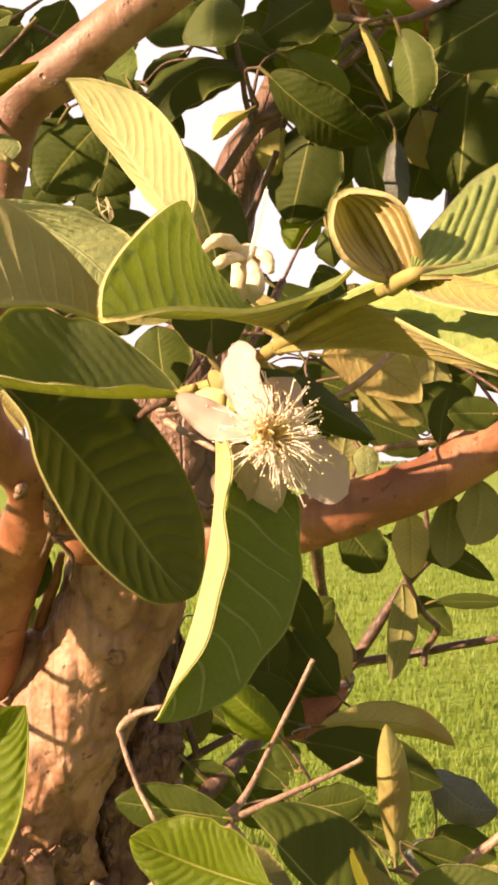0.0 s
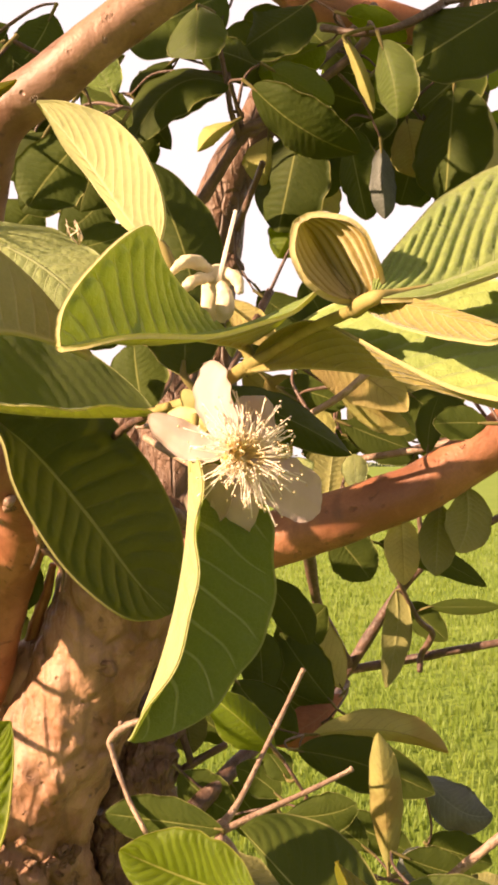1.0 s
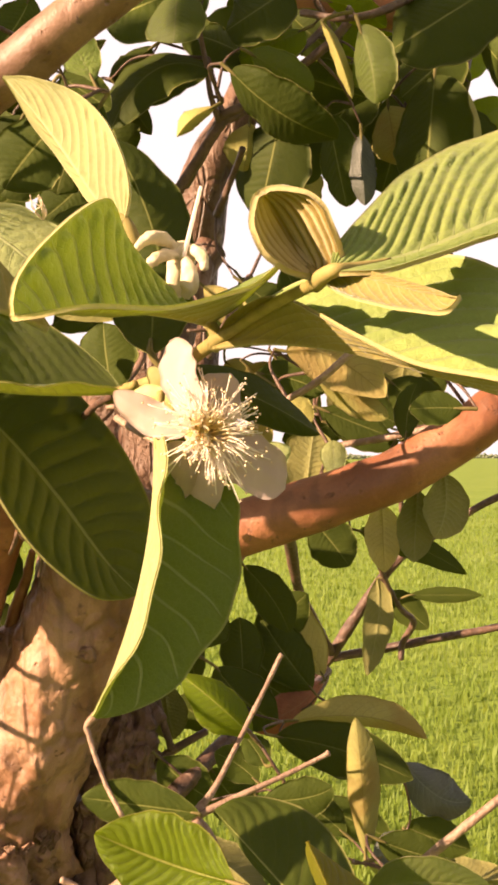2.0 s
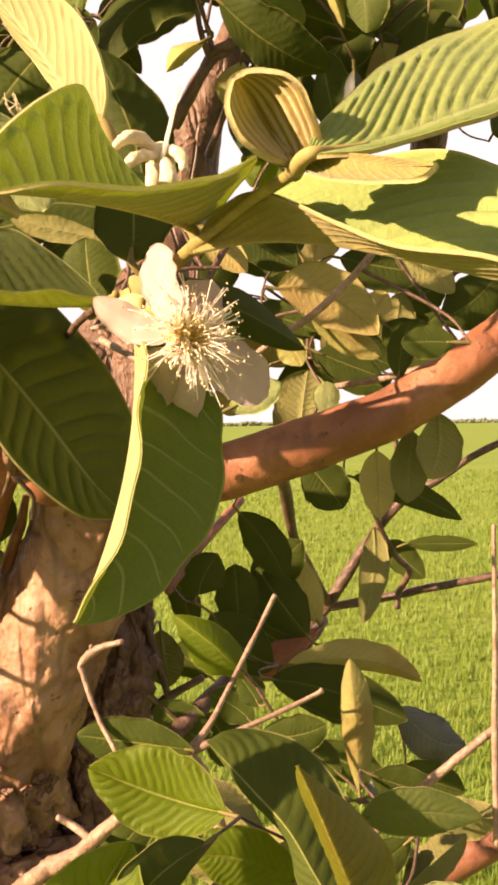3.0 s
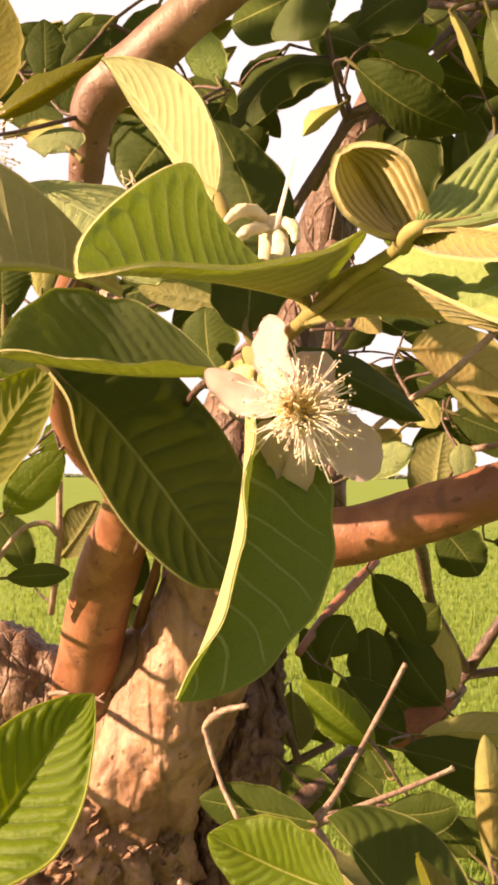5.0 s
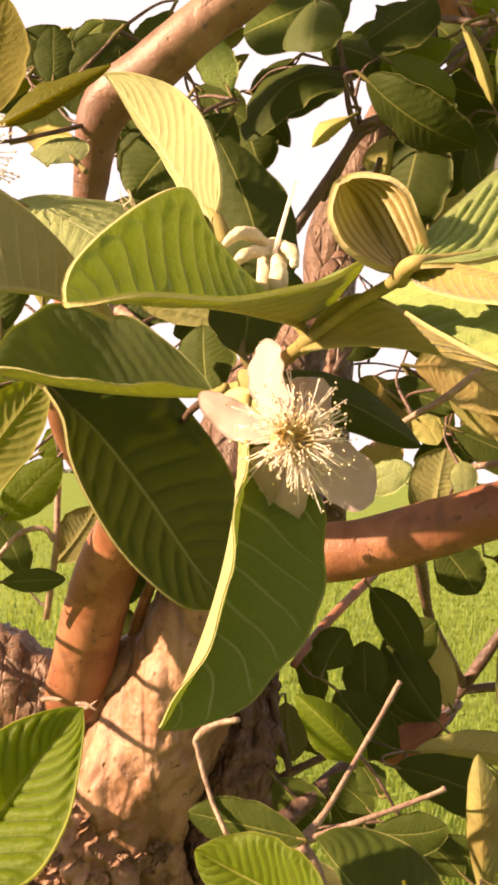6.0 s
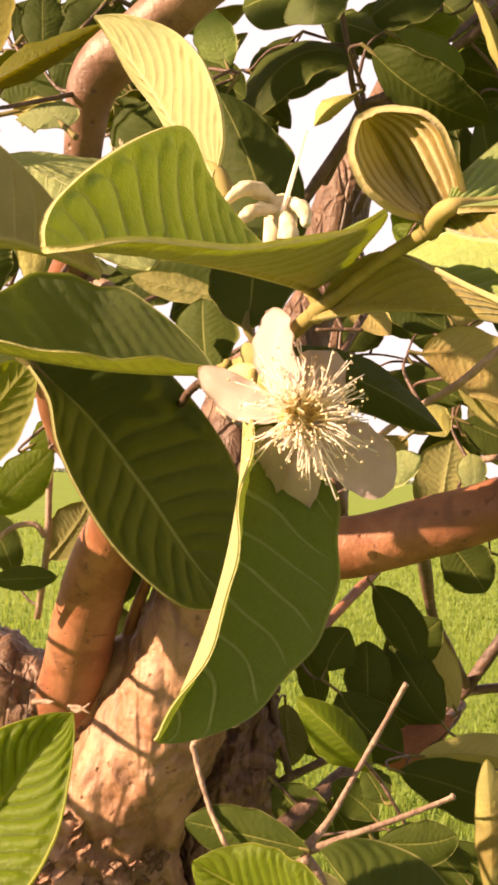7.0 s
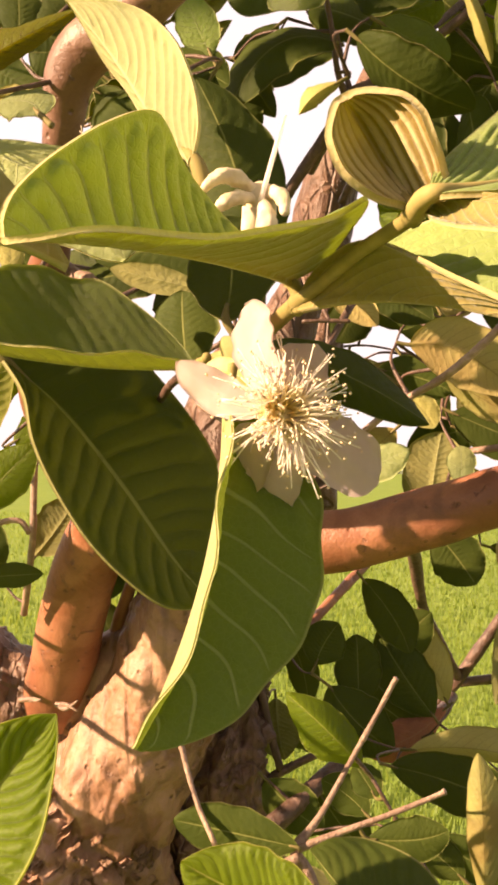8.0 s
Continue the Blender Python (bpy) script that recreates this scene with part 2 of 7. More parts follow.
BARK = bark_material("trunk_bark", (0.215, 0.104, 0.058), (0.34, 0.195, 0.125), (0.115, 0.048, 0.028), (0.035, 0.019, 0.012), 0.7, 0.55)
RED_BARK = bark_material("limb_bark", (0.20, 0.072, 0.034), (0.29, 0.122, 0.064), (0.12, 0.044, 0.026), (0.07, 0.030, 0.019), 1.1)
GREY_BARK = bark_material("grey_limb_bark", (0.140, 0.066, 0.044), (0.235, 0.130, 0.092), (0.075, 0.036, 0.025), (0.07, 0.038, 0.028), 1.1)
# dark bark of the old stem; on the inner limbs it paints in shade
OLD_SHADED_BARK = bark_material("old_shaded_bark", (0.12, 0.062, 0.04), (0.18, 0.10, 0.065), (0.07, 0.036, 0.024), (0.025, 0.015, 0.01), 1.6, 0.6)
KNOT = bark_material("knot_bark", (0.15, 0.075, 0.04), (0.24, 0.13, 0.075), (0.09, 0.045, 0.026), (0.03, 0.017, 0.012), 3.0, 0.5)
TWIG_BARK = bark_material("twig_bark", (0.24, 0.155, 0.115), (0.32, 0.22, 0.165), (0.16, 0.092, 0.066), (0.09, 0.052, 0.04), 5.0)
DARK_TWIG = bark_material("dark_twig_bark", (0.075, 0.042, 0.031), (0.125, 0.071, 0.052), (0.05, 0.028, 0.021), (0.03, 0.018, 0.015), 4.0)
STEM = stem_material("green_stem", (0.20, 0.165, 0.055), (0.29, 0.235, 0.09))
STALK = stem_material("leaf_stalk", (0.11, 0.095, 0.032), (0.17, 0.135, 0.055))


def petal_material():
    s = Shader("petal_white")
    cells = s.noise(500, 3)
    vein = s.noise(160, 3, coords=s.stretched((1, 1, 0.2)))
    color = s.mix(s.step(vein, 0.4, 0.7), (0.54, 0.45, 0.43), (0.64, 0.545, 0.525))
    s.surface(s.shade(color, s.math("MULTIPLY_ADD", cells, 0.15, 0.92)), 0.6, 0.25)
    n = s.bump(s.math("ADD", cells, vein), 0.35, 0.0003)
    s.translucent((0.80, 0.67, 0.64), 0.5, n)
    return s.mat


def plain(name, a, b, scale, rough, share=0.0, glow=(0.8, 0.7, 0.4)):
    s = Shader(name)
    f = s.noise(scale, 3)
    s.surface(s.mix(s.step(f, 0.35, 0.68), a, b), rough, 0.3)
    n = s.bump(f, 0.3, 0.0003)
    if share:
        s.translucent(glow, share, n)
    return s.mat


def filament_material(heart):
    """Cream threads; yellow light bounced about the flower's heart is put into their colour."""
    s = Shader("filament_cream")
    far = s.nodes.new("ShaderNodeVectorMath")
    far.operation = "DISTANCE"
    s.link(s.coords(), far.inputs[0])
    far.inputs[1].default_value = heart
    out = s.step(far.outputs["Value"], 0.0030, 0.0095)
    s.surface(s.mix(out, (0.93, 0.80, 0.42), (0.94, 0.89, 0.85)), 0.5, 0.3)
    n = s.bump(s.noise(300, 3), 0.3, 0.0003)
    s.translucent(s.mix(out, (0.97, 0.86, 0.46), (0.97, 0.92, 0.88)), 0.6, n)
    return s.mat


PETAL = petal_material()
FILAMENT = filament_material((0.0049, 0.2619, 1.4559))
ANTHER = plain("anther_cream", (0.80, 0.66, 0.50), (0.66, 0.46, 0.30), 260, 0.7)
DISC = plain("flower_disc", (0.78, 0.66, 0.30), (0.84, 0.74, 0.46), 400, 0.6, 0.2)
CALYX = plain("calyx_green", (0.42, 0.42, 0.17), (0.52, 0.50, 0.24), 250, 0.7, 0.2, (0.6, 0.6, 0.15))
FIBRE = plain("fibre_tan", (0.60, 0.48, 0.36), (0.68, 0.56, 0.44), 400, 0.7)
SPENT = plain("sepal_cream", (0.58, 0.48, 0.32), (0.70, 0.62, 0.48), 220, 0.65, 0.15)


# ---- builders ----
def vec(p):
    return np.array(p, float)


def unit(v):
    return v / (np.linalg.norm(v) + 1e-12)


def part(name, data, materials, parent, label=""):
    """Links mesh data, given as (vertices, faces, material indices, uvs), as one mesh object under parent."""
    verts, faces, index, uvs = data
    me = bpy.data.meshes.new(name)
    me.from_pydata(np.asarray(verts, float).tolist(), [], [list(map(int, f)) for f in faces])
    for m in materials:
        me.materials.append(m)
    if index is not None:
        me.polygons.foreach_set("material_index", np.array(index, np.int32))
    if uvs is not None:
        layer = me.uv_layers.new(name="UVMap")
        loops = np.zeros(len(me.loops), np.int32)
        me.loops.foreach_get("vertex_index", loops)
        layer.data.foreach_set("uv", np.asarray(uvs, np.float32)[loops].ravel())
    me.polygons.foreach_set("use_smooth", np.ones(len(me.polygons), bool))
    me.update()
    ob = new(name, me)
    ob.parent = parent
    if label:
        ob["label"] = label
    return ob


def turned(a, b, v):
    """Turns v by the shortest rotation that brings direction a to b."""
    c = np.cross(a, b)
    d = float(a @ b)
    return v + np.cross(c, v) + np.cross(c, np.cross(c, v)) / (1 + d + 1e-9)


def smooth_line(points, steps=8):
    """A Catmull-Rom line through the points (each x, y, z, radius)."""
    p = np.array(points, float)
    p = np.vstack([2 * p[0] - p[1], p, 2 * p[-1] - p[-2]])
    p[0, 3], p[-1, 3] = p[1, 3], p[-2, 3]
    out = []
    for i in range(1, len(p) - 2):
        for k in range(steps):
            t = k / steps
            out.append(0.5 * (2 * p[i] + (p[i + 1] - p[i - 1]) * t + (2 * p[i - 1] - 5 * p[i] + 4 * p[i + 1] - p[i + 2]) * t * t
                              + (3 * p[i] - p[i - 1] - 3 * p[i + 1] + p[i + 2]) * t ** 3))
    out.append(p[-2])
    return np.array(out)


def tube_data(points, sides=10, steps=6, rough=0.0, grain=1.0, knots=0.0, seed=0, ridge=0.0, gnarl=0.0, gnarl_top=0.0):
    """A tapering tube with closed, rounded ends; rough: uneven radius as a share of it."""
    line = smooth_line(points, steps)
    tan = np.gradient(line[:, :3], axis=0)
    tan /= np.linalg.norm(tan, axis=1)[:, None] + 1e-12
    side = unit(np.cross(tan[0], (0.31, 0.87, 0.4)))
    freq = grain * 0.3 / max(float(np.median(line[:, 3])), 0.001)
    verts, faces = [], []
    for i, (row, t) in enumerate(zip(line, tan)):
        if i:
            side = unit(turned(tan[i - 1], t, side))
        up = np.cross(t, side)
        for k in range(sides):
            a = 2 * math.pi * k / sides
            d = math.cos(a) * side + math.sin(a) * up
            r = row[3]
            if rough:
                q = Vector((row[:3] + d * r) * freq) + Vector((seed * 3.1, 0, seed))
                r *= 1 + ridge * (abs(noise.noise(Vector((q.x * 2.2, q.y * 2.2, q.z * 0.5)))) - 0.3) + rough * (noise.fractal(q, 0.8, 2.1, 6) + knots * max(0.0, noise.noise(q * 1.7) - 0.35) * 3)
            if gnarl:
                low = min(1.0, max(0.0, (gnarl_top - row[2]) / 0.07 + 0.5 * noise.noise(Vector(row[:3] + d * r) * 14)))
                g = Vector(row[:3] + d * r)
                g = Vector((g.x * 42, g.y * 42, g.z * 25))
                lump = abs(noise.noise(g)) + 0.7 * abs(noise.noise(g * 2.3)) + 0.4 * abs(noise.noise(g * 5.1)) - 0.1
                r += gnarl * (0.12 + 0.88 * low) * (lump - 0.35)
            verts.append(row[:3] + d * r)
    n = len(line)
    for i in range(n - 1):
        for k in range(sides):
            a, b = i * sides + k, i * sides + (k + 1) % sides
            faces.append((a, b, b + sides, a + sides))
    for end, s in ((0, -1), (n - 1, 1)):
        tip = len(verts)
        verts.append(line[end, :3] + s * tan[end] * line[end, 3] * 0.4)
        for k in range(sides):
            a, b = end * sides + k, end * sides + (k + 1) % sides
            faces.append((b, a, tip) if s < 0 else (a, b, tip))
    return verts, faces, None, None


def joined(*datas):
    """Several meshes' data as one; the material of each is its place in the row."""
    verts, faces, index, uvs = [], [], [], []
    for m, (v, f, i, u) in enumerate(datas):
        off = len(verts)
        verts += list(v)
        faces += [[k + off for k in q] for q in f]
        index += list(i) if i is not None else [m] * len(f)
        uvs += list(u) if u is not None else [(0.5, 0.5)] * len(v)
    return verts, faces, index, uvs


def quilted(run, e, s, quilt):
    """Height of the blade between its side veins: low on a vein, swollen between two, closed by an arc before the rim."""
    off = np.abs((run + 0.5) % 1 - 0.5) * 2
    swell = np.maximum(0.0, 1 - (1 - off) ** 2) ** 0.7
    arc = np.clip((0.95 - 0.2 * (1 - off) ** 2 - e) / 0.12, 0, 1)
    arc = arc * arc * (3 - 2 * arc)
    return quilt * (swell * arc - 0.45) * np.minimum(1, e * 6) * np.minimum(1, 7 * s) * np.minimum(1, 6 * (1 - s))


def blade_data(base, mid, tip, left, right, veins=13, curl=0.12, wave=0.04, quilt=0.0008, blunt=0.74, thick=0.0005,
               rib=0.0007, fine=1, lean=0.0, lean_r=None, fan=0, slant=0.2, seed=0):
    """A leaf blade with two faces. base, mid and tip lie on the midrib; left and right are the rims at its middle, seen on the
    upper face with the tip up. Slot 0 is the upper face, slot 1 the lower one."""
    base, mid, tip, left, right = map(vec, (base, mid, tip, left, right))
    ctrl = 2 * mid - 0.5 * (base + tip)
    t_mid = unit(tip - base)
    hl, hr = left - mid, right - mid
    hl, hr = hl - t_mid * (hl @ t_mid), hr - t_mid * (hr @ t_mid)
    size = 0.5 * (np.linalg.norm(hl) + np.linalg.norm(hr))
    quilt *= 1.05 * min(1.0, size / 0.022) * np.random.RandomState(seed + 91).uniform(0.6, 1.0)
    nu, nv = int(84 * fine), 2 * int(9 * fine)
    rnd = np.random.RandomState(seed + 7)
    ph = rnd.uniform(0, 6.28, 6)

    def norm(v):
        return v / (np.linalg.norm(v, axis=-1, keepdims=True) + 1e-12)

    s = np.linspace(0, 1, nu + 1)[:, None]
    m = (1 - s) ** 2 * base + 2 * s * (1 - s) * ctrl + s * s * tip
    t = norm(2 * (1 - s) * (ctrl - base) + 2 * s * (tip - ctrl))
    c = np.cross(np.broadcast_to(t_mid, t.shape), t)
    d = (t @ t_mid)[:, None]

    def carried(v):
        return v + np.cross(c, v) + np.cross(c, np.cross(c, v)) / (1 + d + 1e-9)

    a, b = carried(np.broadcast_to(hl, t.shape)), carried(np.broadcast_to(hr, t.shape))
    na, nb = norm(np.cross(-a, t)), norm(np.cross(b, t))
    avg = norm(na + nb)
    ripple = 1 + 0.025 * np.sin(s * 17 + ph[0]) + 0.02 * np.sin(s * 31 + ph[1])
    widths = [ripple * np.maximum((4 * q * (1 - q)).clip(0) ** blunt, 0.03) for q in (s ** (1.0 + lean), s ** (1.0 + (lean if lean_r is None else lean_r)))]
    v = np.linspace(-1, 1, nv + 1)[None, :]
    v = np.sign(v) * np.abs(v) ** 1.25
    e = np.abs(v)
    right_side = (v > 0)[..., None]
    w = np.where(v > 0, widths[1], widths[0])
    h = np.where(right_side, b[:, None], a[:, None])
    n = np.where(right_side, nb[:, None], na[:, None])
    n = norm(avg[:, None] + (n - avg[:, None]) * np.minimum(1.0, e * 2.5)[..., None])
    run = s * veins - slant * veins * e ** 1.25 + 0.15 * (v > 0) + 0.16 * np.sin(s * 9 + ph[4] + (v > 0) * 2.1) + 0.08 * np.sin(s * 23 + ph[5] + (v > 0) * 4.0) + 0.05 * np.sin(e * 7 + s * 14 + ph[1])
    if fan:
        run = fan * v * (1 + 0.12 * np.sin(s * 4 + ph[4])) + 0.25 * np.sin(s * 6 + ph[5] + v * 3)
    hgt = quilted(run, e, s, quilt)
    hgt = hgt - quilt * 0.5 * np.exp(-((e * w * size / 0.0012) ** 2)) - curl * size * w * e * e
    hgt = hgt + wave * size * e ** 2 * (np.sin(s * 9 + ph[2] + (v > 0) * 1.7) + 0.5 * np.sin(s * 21 + ph[3] + (v > 0) * 2.6))
    p = m[:, None] + h * (e * w)[..., None] + n * hgt[..., None]
    under = thick + rib * np.exp(-((e * w * size / 0.0011) ** 2)) * (1.1 - s)
    return two_faces(p, n, under, run, np.broadcast_to(v, run.shape))


def two_faces(p, n, under, run, v):
    """Closes a grid of points into a blade with an upper and a lower face and a rim."""
    nu, nv = p.shape[0] - 1, p.shape[1] - 1
    top = list(p.reshape(-1, 3))
    bottom = list((p - n * under[..., None]).reshape(-1, 3))
    uvs = list(np.stack([run, v], -1).reshape(-1, 2))
    row = nv + 1
    cnt = len(top)
    cell = (np.arange(nu)[:, None] * row + np.arange(nv)[None, :]).ravel()
    upper = np.stack([cell, cell + 1, cell + 1 + row, cell + row], 1)
    lower = np.stack([cell, cell + row, cell + 1 + row, cell + 1], 1) + cnt
    faces = upper.tolist() + lower.tolist()
    index = [0] * len(upper) + [1] * len(lower)
    rim = [i * row for i in range(nu + 1)] + [nu * row + j for j in range(1, nv + 1)] + [i * row + nv for i in range(nu - 1, -1, -1)] + [j for j in range(nv - 1, 0, -1)]
    for k, a in enumerate(rim):
        b = rim[(k + 1) % len(rim)]
        faces.append((b, a, cnt + a, cnt + b))
        index.append(1)
    return top + bottom, faces, index, uvs + uvs


def even_line(points, count):
    """A smooth line through the points, cut into count even steps."""
    line = smooth_line([(*p, 0.0) for p in points], 14)[:, :3]
    run = np.concatenate([[0], np.cumsum(np.linalg.norm(np.diff(line, axis=0), axis=1))])
    at = np.linspace(0, run[-1], count + 1)
    return np.stack([np.interp(at, run, line[:, k]) for k in range(3)], -1)


def lofted_data(midrib, left, right, veins=13, bulge=0.1, wave=0.02, quilt=0.0012, flat=(1, 1), thick=0.0005, rim=0.0005, rib=0.0008, fine=2.0,
                fan=0, slant=0.25, seed=0):
    """A leaf blade stretched between its midrib and two rims, each given from base to tip; left and right as seen on the upper
    face with the tip up. bulge: how far each half swells, as a share of its width;
    flat: how strongly the left and the right half are quilted."""
    nu, half = int(70 * fine), int(15 * fine)
    ends = (midrib[0], midrib[-1])
    m = even_line(midrib, nu)
    rims = [even_line((ends[0], *r, ends[1]), nu) for r in (left, right)]
    rnd = np.random.RandomState(seed + 7)
    ph = rnd.uniform(0, 6.28, 6)
    s = np.linspace(0, 1, nu + 1)[:, None]
    v = np.linspace(-1, 1, 2 * half + 1)[None, :]
    v = np.sign(v) * np.abs(v) ** 1.15
    e = np.abs(v)
    right_side = (v > 0)[..., None]
    away = np.where(right_side, (rims[1] - m)[:, None], (rims[0] - m)[:, None])
    p = m[:, None] + away * e[..., None]

    def normals(q):
        n = np.cross(np.gradient(q, axis=1), np.gradient(q, axis=0))
        n[0], n[-1] = n[1], n[-2]
        return n / (np.linalg.norm(n, axis=-1, keepdims=True) + 1e-12)

    n = normals(p)
    soft = n.copy()
    for k in range(1, 3):
        soft[:, k:-k] += n[:, 2 * k:] + n[:, :-2 * k]
    n = soft / (np.linalg.norm(soft, axis=-1, keepdims=True) + 1e-12)
    width = np.linalg.norm(away, axis=-1)
    run = s * veins - slant * veins * e ** 1.2 + 0.15 * (v > 0) + 0.14 * np.sin(s * 9 + ph[4] + (v > 0) * 2.1) + 0.07 * np.sin(s * 23 + ph[5] + (v > 0) * 4.0) + 0.05 * np.sin(e * 7 + s * 14 + ph[1])
    if fan:
        run = fan * v * (1 + 0.10 * np.sin(s * 4 + ph[4])) + 0.15 * np.sin(s * 6 + ph[5] + v * 3)
    hgt = quilted(run, e, s, quilt) * np.where(v > 0, flat[1], flat[0]) + bulge * width * e * (1 - e) * 2
    hgt = hgt + wave * width * e ** 2 * (np.sin(s * 11 + ph[2] + (v > 0) * 1.7) + 0.6 * np.sin(s * 27 + ph[3] + (v > 0) * 2.6))
    p = p + n * hgt[..., None]
    under = thick + rim * np.exp(-(((1 - e) * width / 0.0007) ** 2)) + rib * np.exp(-((e * width / 0.0010) ** 2)) * (1.1 - s)
    return two_faces(p, n, under, run, np.broadcast_to(v, run.shape))


guava_tree = tagged(new("guava_tree"), "flowering guava tree with peeling brown bark beside a rice field", "tree")
LEAF_LABEL = {"mature": "", "young": "young downy yellow-green leaf", "fresh": "bright green leaf that lets the sun through", "soft": "", "turning": "leaf turning yellow along one side, with brown veins", "drooping": "hanging leaf folded along its midrib, one half pale in the sun", "broad": "large pale green young leaf, quilted between its veins", "tip": "downy golden young leaf, curled like a cup", "downy": "broad downy grey-green leaf with raised veins", "pale": "pale leaf in low sunlight", "yellow": "yellowing leaf with brown blotches",
              "dry": "dry curled reddish-brown leaf", "dead": "withered dark grey leaf"}
leaf_count = [0]
limb_lines = []


def nearest_limb(p):
    """The nearest point on any limb or twig built so far."""
    rows = np.vstack(limb_lines)
    k = np.argmin(np.linalg.norm(rows[:, :3] - p, axis=1) + 0.5 * rows[:, 3])
    return rows[k, :3]


def leaf(base, mid, tip, left, right, kind="mature", stalk=None, twig=True, **shape):
    """One leaf with its stalk, hung on the tree; stalk: where the stalk starts, or else it runs on straight from the base."""
    leaf_count[0] += 1
    seed = leaf_count[0]
    blade = blade_data(base, mid, tip, left, right, seed=seed, **shape)
    b, m = vec(base), vec(mid)
    length = np.linalg.norm(m - b)
    r = 0.0011 if length < 0.06 else 0.0014
    into = unit(m - b)
    start = vec(stalk) if stalk else b - into * 0.007
    if not stalk and twig:
        hold = nearest_limb(b)
        gap = np.linalg.norm(hold - b)
        if gap < 0.02:
            start = hold
        else:
            way = start * 0.6 + hold * 0.4 - into * gap * 0.15
            limb("twig", [(*start, 0.0007), (*way, 0.0009), (*hold, 0.0012)], DARK_TWIG, sides=6, steps=6, rough=0.12, grain=0.6)
    line = [(*start, r * 1.15), (*(b * 0.45 + start * 0.55 - into * 0.001), r), (*b, r), (*(b + into * 0.005), r * 0.5)]
    verts, faces, _, _ = tube_data(line, 8, 4)
    data = joined(blade, (verts, faces, [2] * len(faces), None))
    return part("leaf", data, (*LEAF[kind], STEM if stalk else STALK), guava_tree, LEAF_LABEL[kind])


def shaped_leaf(midrib, left, right, kind, stalk, stalk_mat=None, **shape):
    """A leaf near the eye, shaped by its rims, with its stalk as a piece of its own; stalk: the points that it runs through."""
    leaf_count[0] += 1
    blade = part("leaf", lofted_data(midrib, left, right, seed=leaf_count[0], **shape), LEAF[kind], guava_tree, LEAF_LABEL[kind])
    b = vec(midrib[0])
    into = unit(vec(midrib[1]) - b)
    line = [(*p, 0.0017 + 0.0003 * (k == 0)) for k, p in enumerate(stalk)] + [(*b, 0.0016), (*(b + into * 0.006), 0.0009), (*(b + into * 0.014), 0.0003)]
    part("leaf_stalk", tube_data(line, 12, 6, 0.03), (stalk_mat or STEM,), blade)
    return blade


def limb(name, points, material, sides=14, steps=8, rough=0.10, grain=1.0, knots=0.0, ridge=0.0, gnarl=0.0, gnarl_top=0.0, label=""):
    """A trunk, branch or twig through points (x, y, z, radius)."""
    limb_lines.append(smooth_line(points, 6))
    data = tube_data(points, sides, steps, rough, grain, knots, len(points) + int(abs(points[0][0]) * 1000), ridge, gnarl, gnarl_top)
    return part(name, data, (material,), guava_tree, label)


def petal_data(base, mid, tip, left, right, curl=0.08, wave=0.05, blunt=0.45, lean=0.0, seed=0):
    return blade_data(base, mid, tip, left, right, veins=5, curl=curl, wave=wave, quilt=0.0002, blunt=blunt, thick=0.00035, rib=0.0, fine=0.5, lean=lean, seed=seed)



def on_trunk(line, along, angle):
    """Place, outward way and up-way on a limb's surface; along: 0 to 1, angle: degrees round it from the left, over the front."""
    k = along * (len(line) - 1)
    i = min(int(k), len(line) - 2)
    row = line[i] + (line[i + 1] - line[i]) * (k - i)
    up = unit(line[i + 1, :3] - line[i, :3])
    a = radians(angle)
    out = np.array((-math.cos(a), -math.sin(a), 0.0))
    out = unit(out - up * (out @ up))
    return row[:3] + out * row[3], out, up


def flake_data(line, along, angle, length, width, lift, rnd):
    """A thin torn plate of bark that follows the trunk and lifts along one side."""
    nx, nz = 5, 7
    verts = []
    for thick in (0.0, 0.0012):
        for j in range(nz):
            v = j / (nz - 1) - 0.5
            for i in range(nx):
                u = i / (nx - 1) - 0.5
                taper = 1 - 1.6 * v * v + 0.25 * math.sin(7 * v + 9 * lift * 100)
                c, out, up = on_trunk(line, along + v * length, angle + u * width * taper + 6 * v)
                k = 0.0005 + lift * max(0.0, u + 0.25) ** 2 * 2.2 - thick
                verts.append(c + out * (k + 0.0006 * math.sin(i * 3.1 + j * 1.7)))
    faces = []
    m = nx * nz
    for j in range(nz - 1):
        for i in range(nx - 1):
            a = j * nx + i
            faces += [(a, a + 1, a + 1 + nx, a + nx), (m + a, m + a + nx, m + a + 1 + nx, m + a + 1)]
    rim = [i for i in range(nx)] + [j * nx + nx - 1 for j in range(1, nz)] + [m - 2 - i for i in range(nx - 1)] + [j * nx for j in range(nz - 2, 0, -1)]
    for k, a in enumerate(rim):
        b = rim[(k + 1) % len(rim)]
        faces.append((b, a, m + a, m + b))
    return verts, faces, None, None


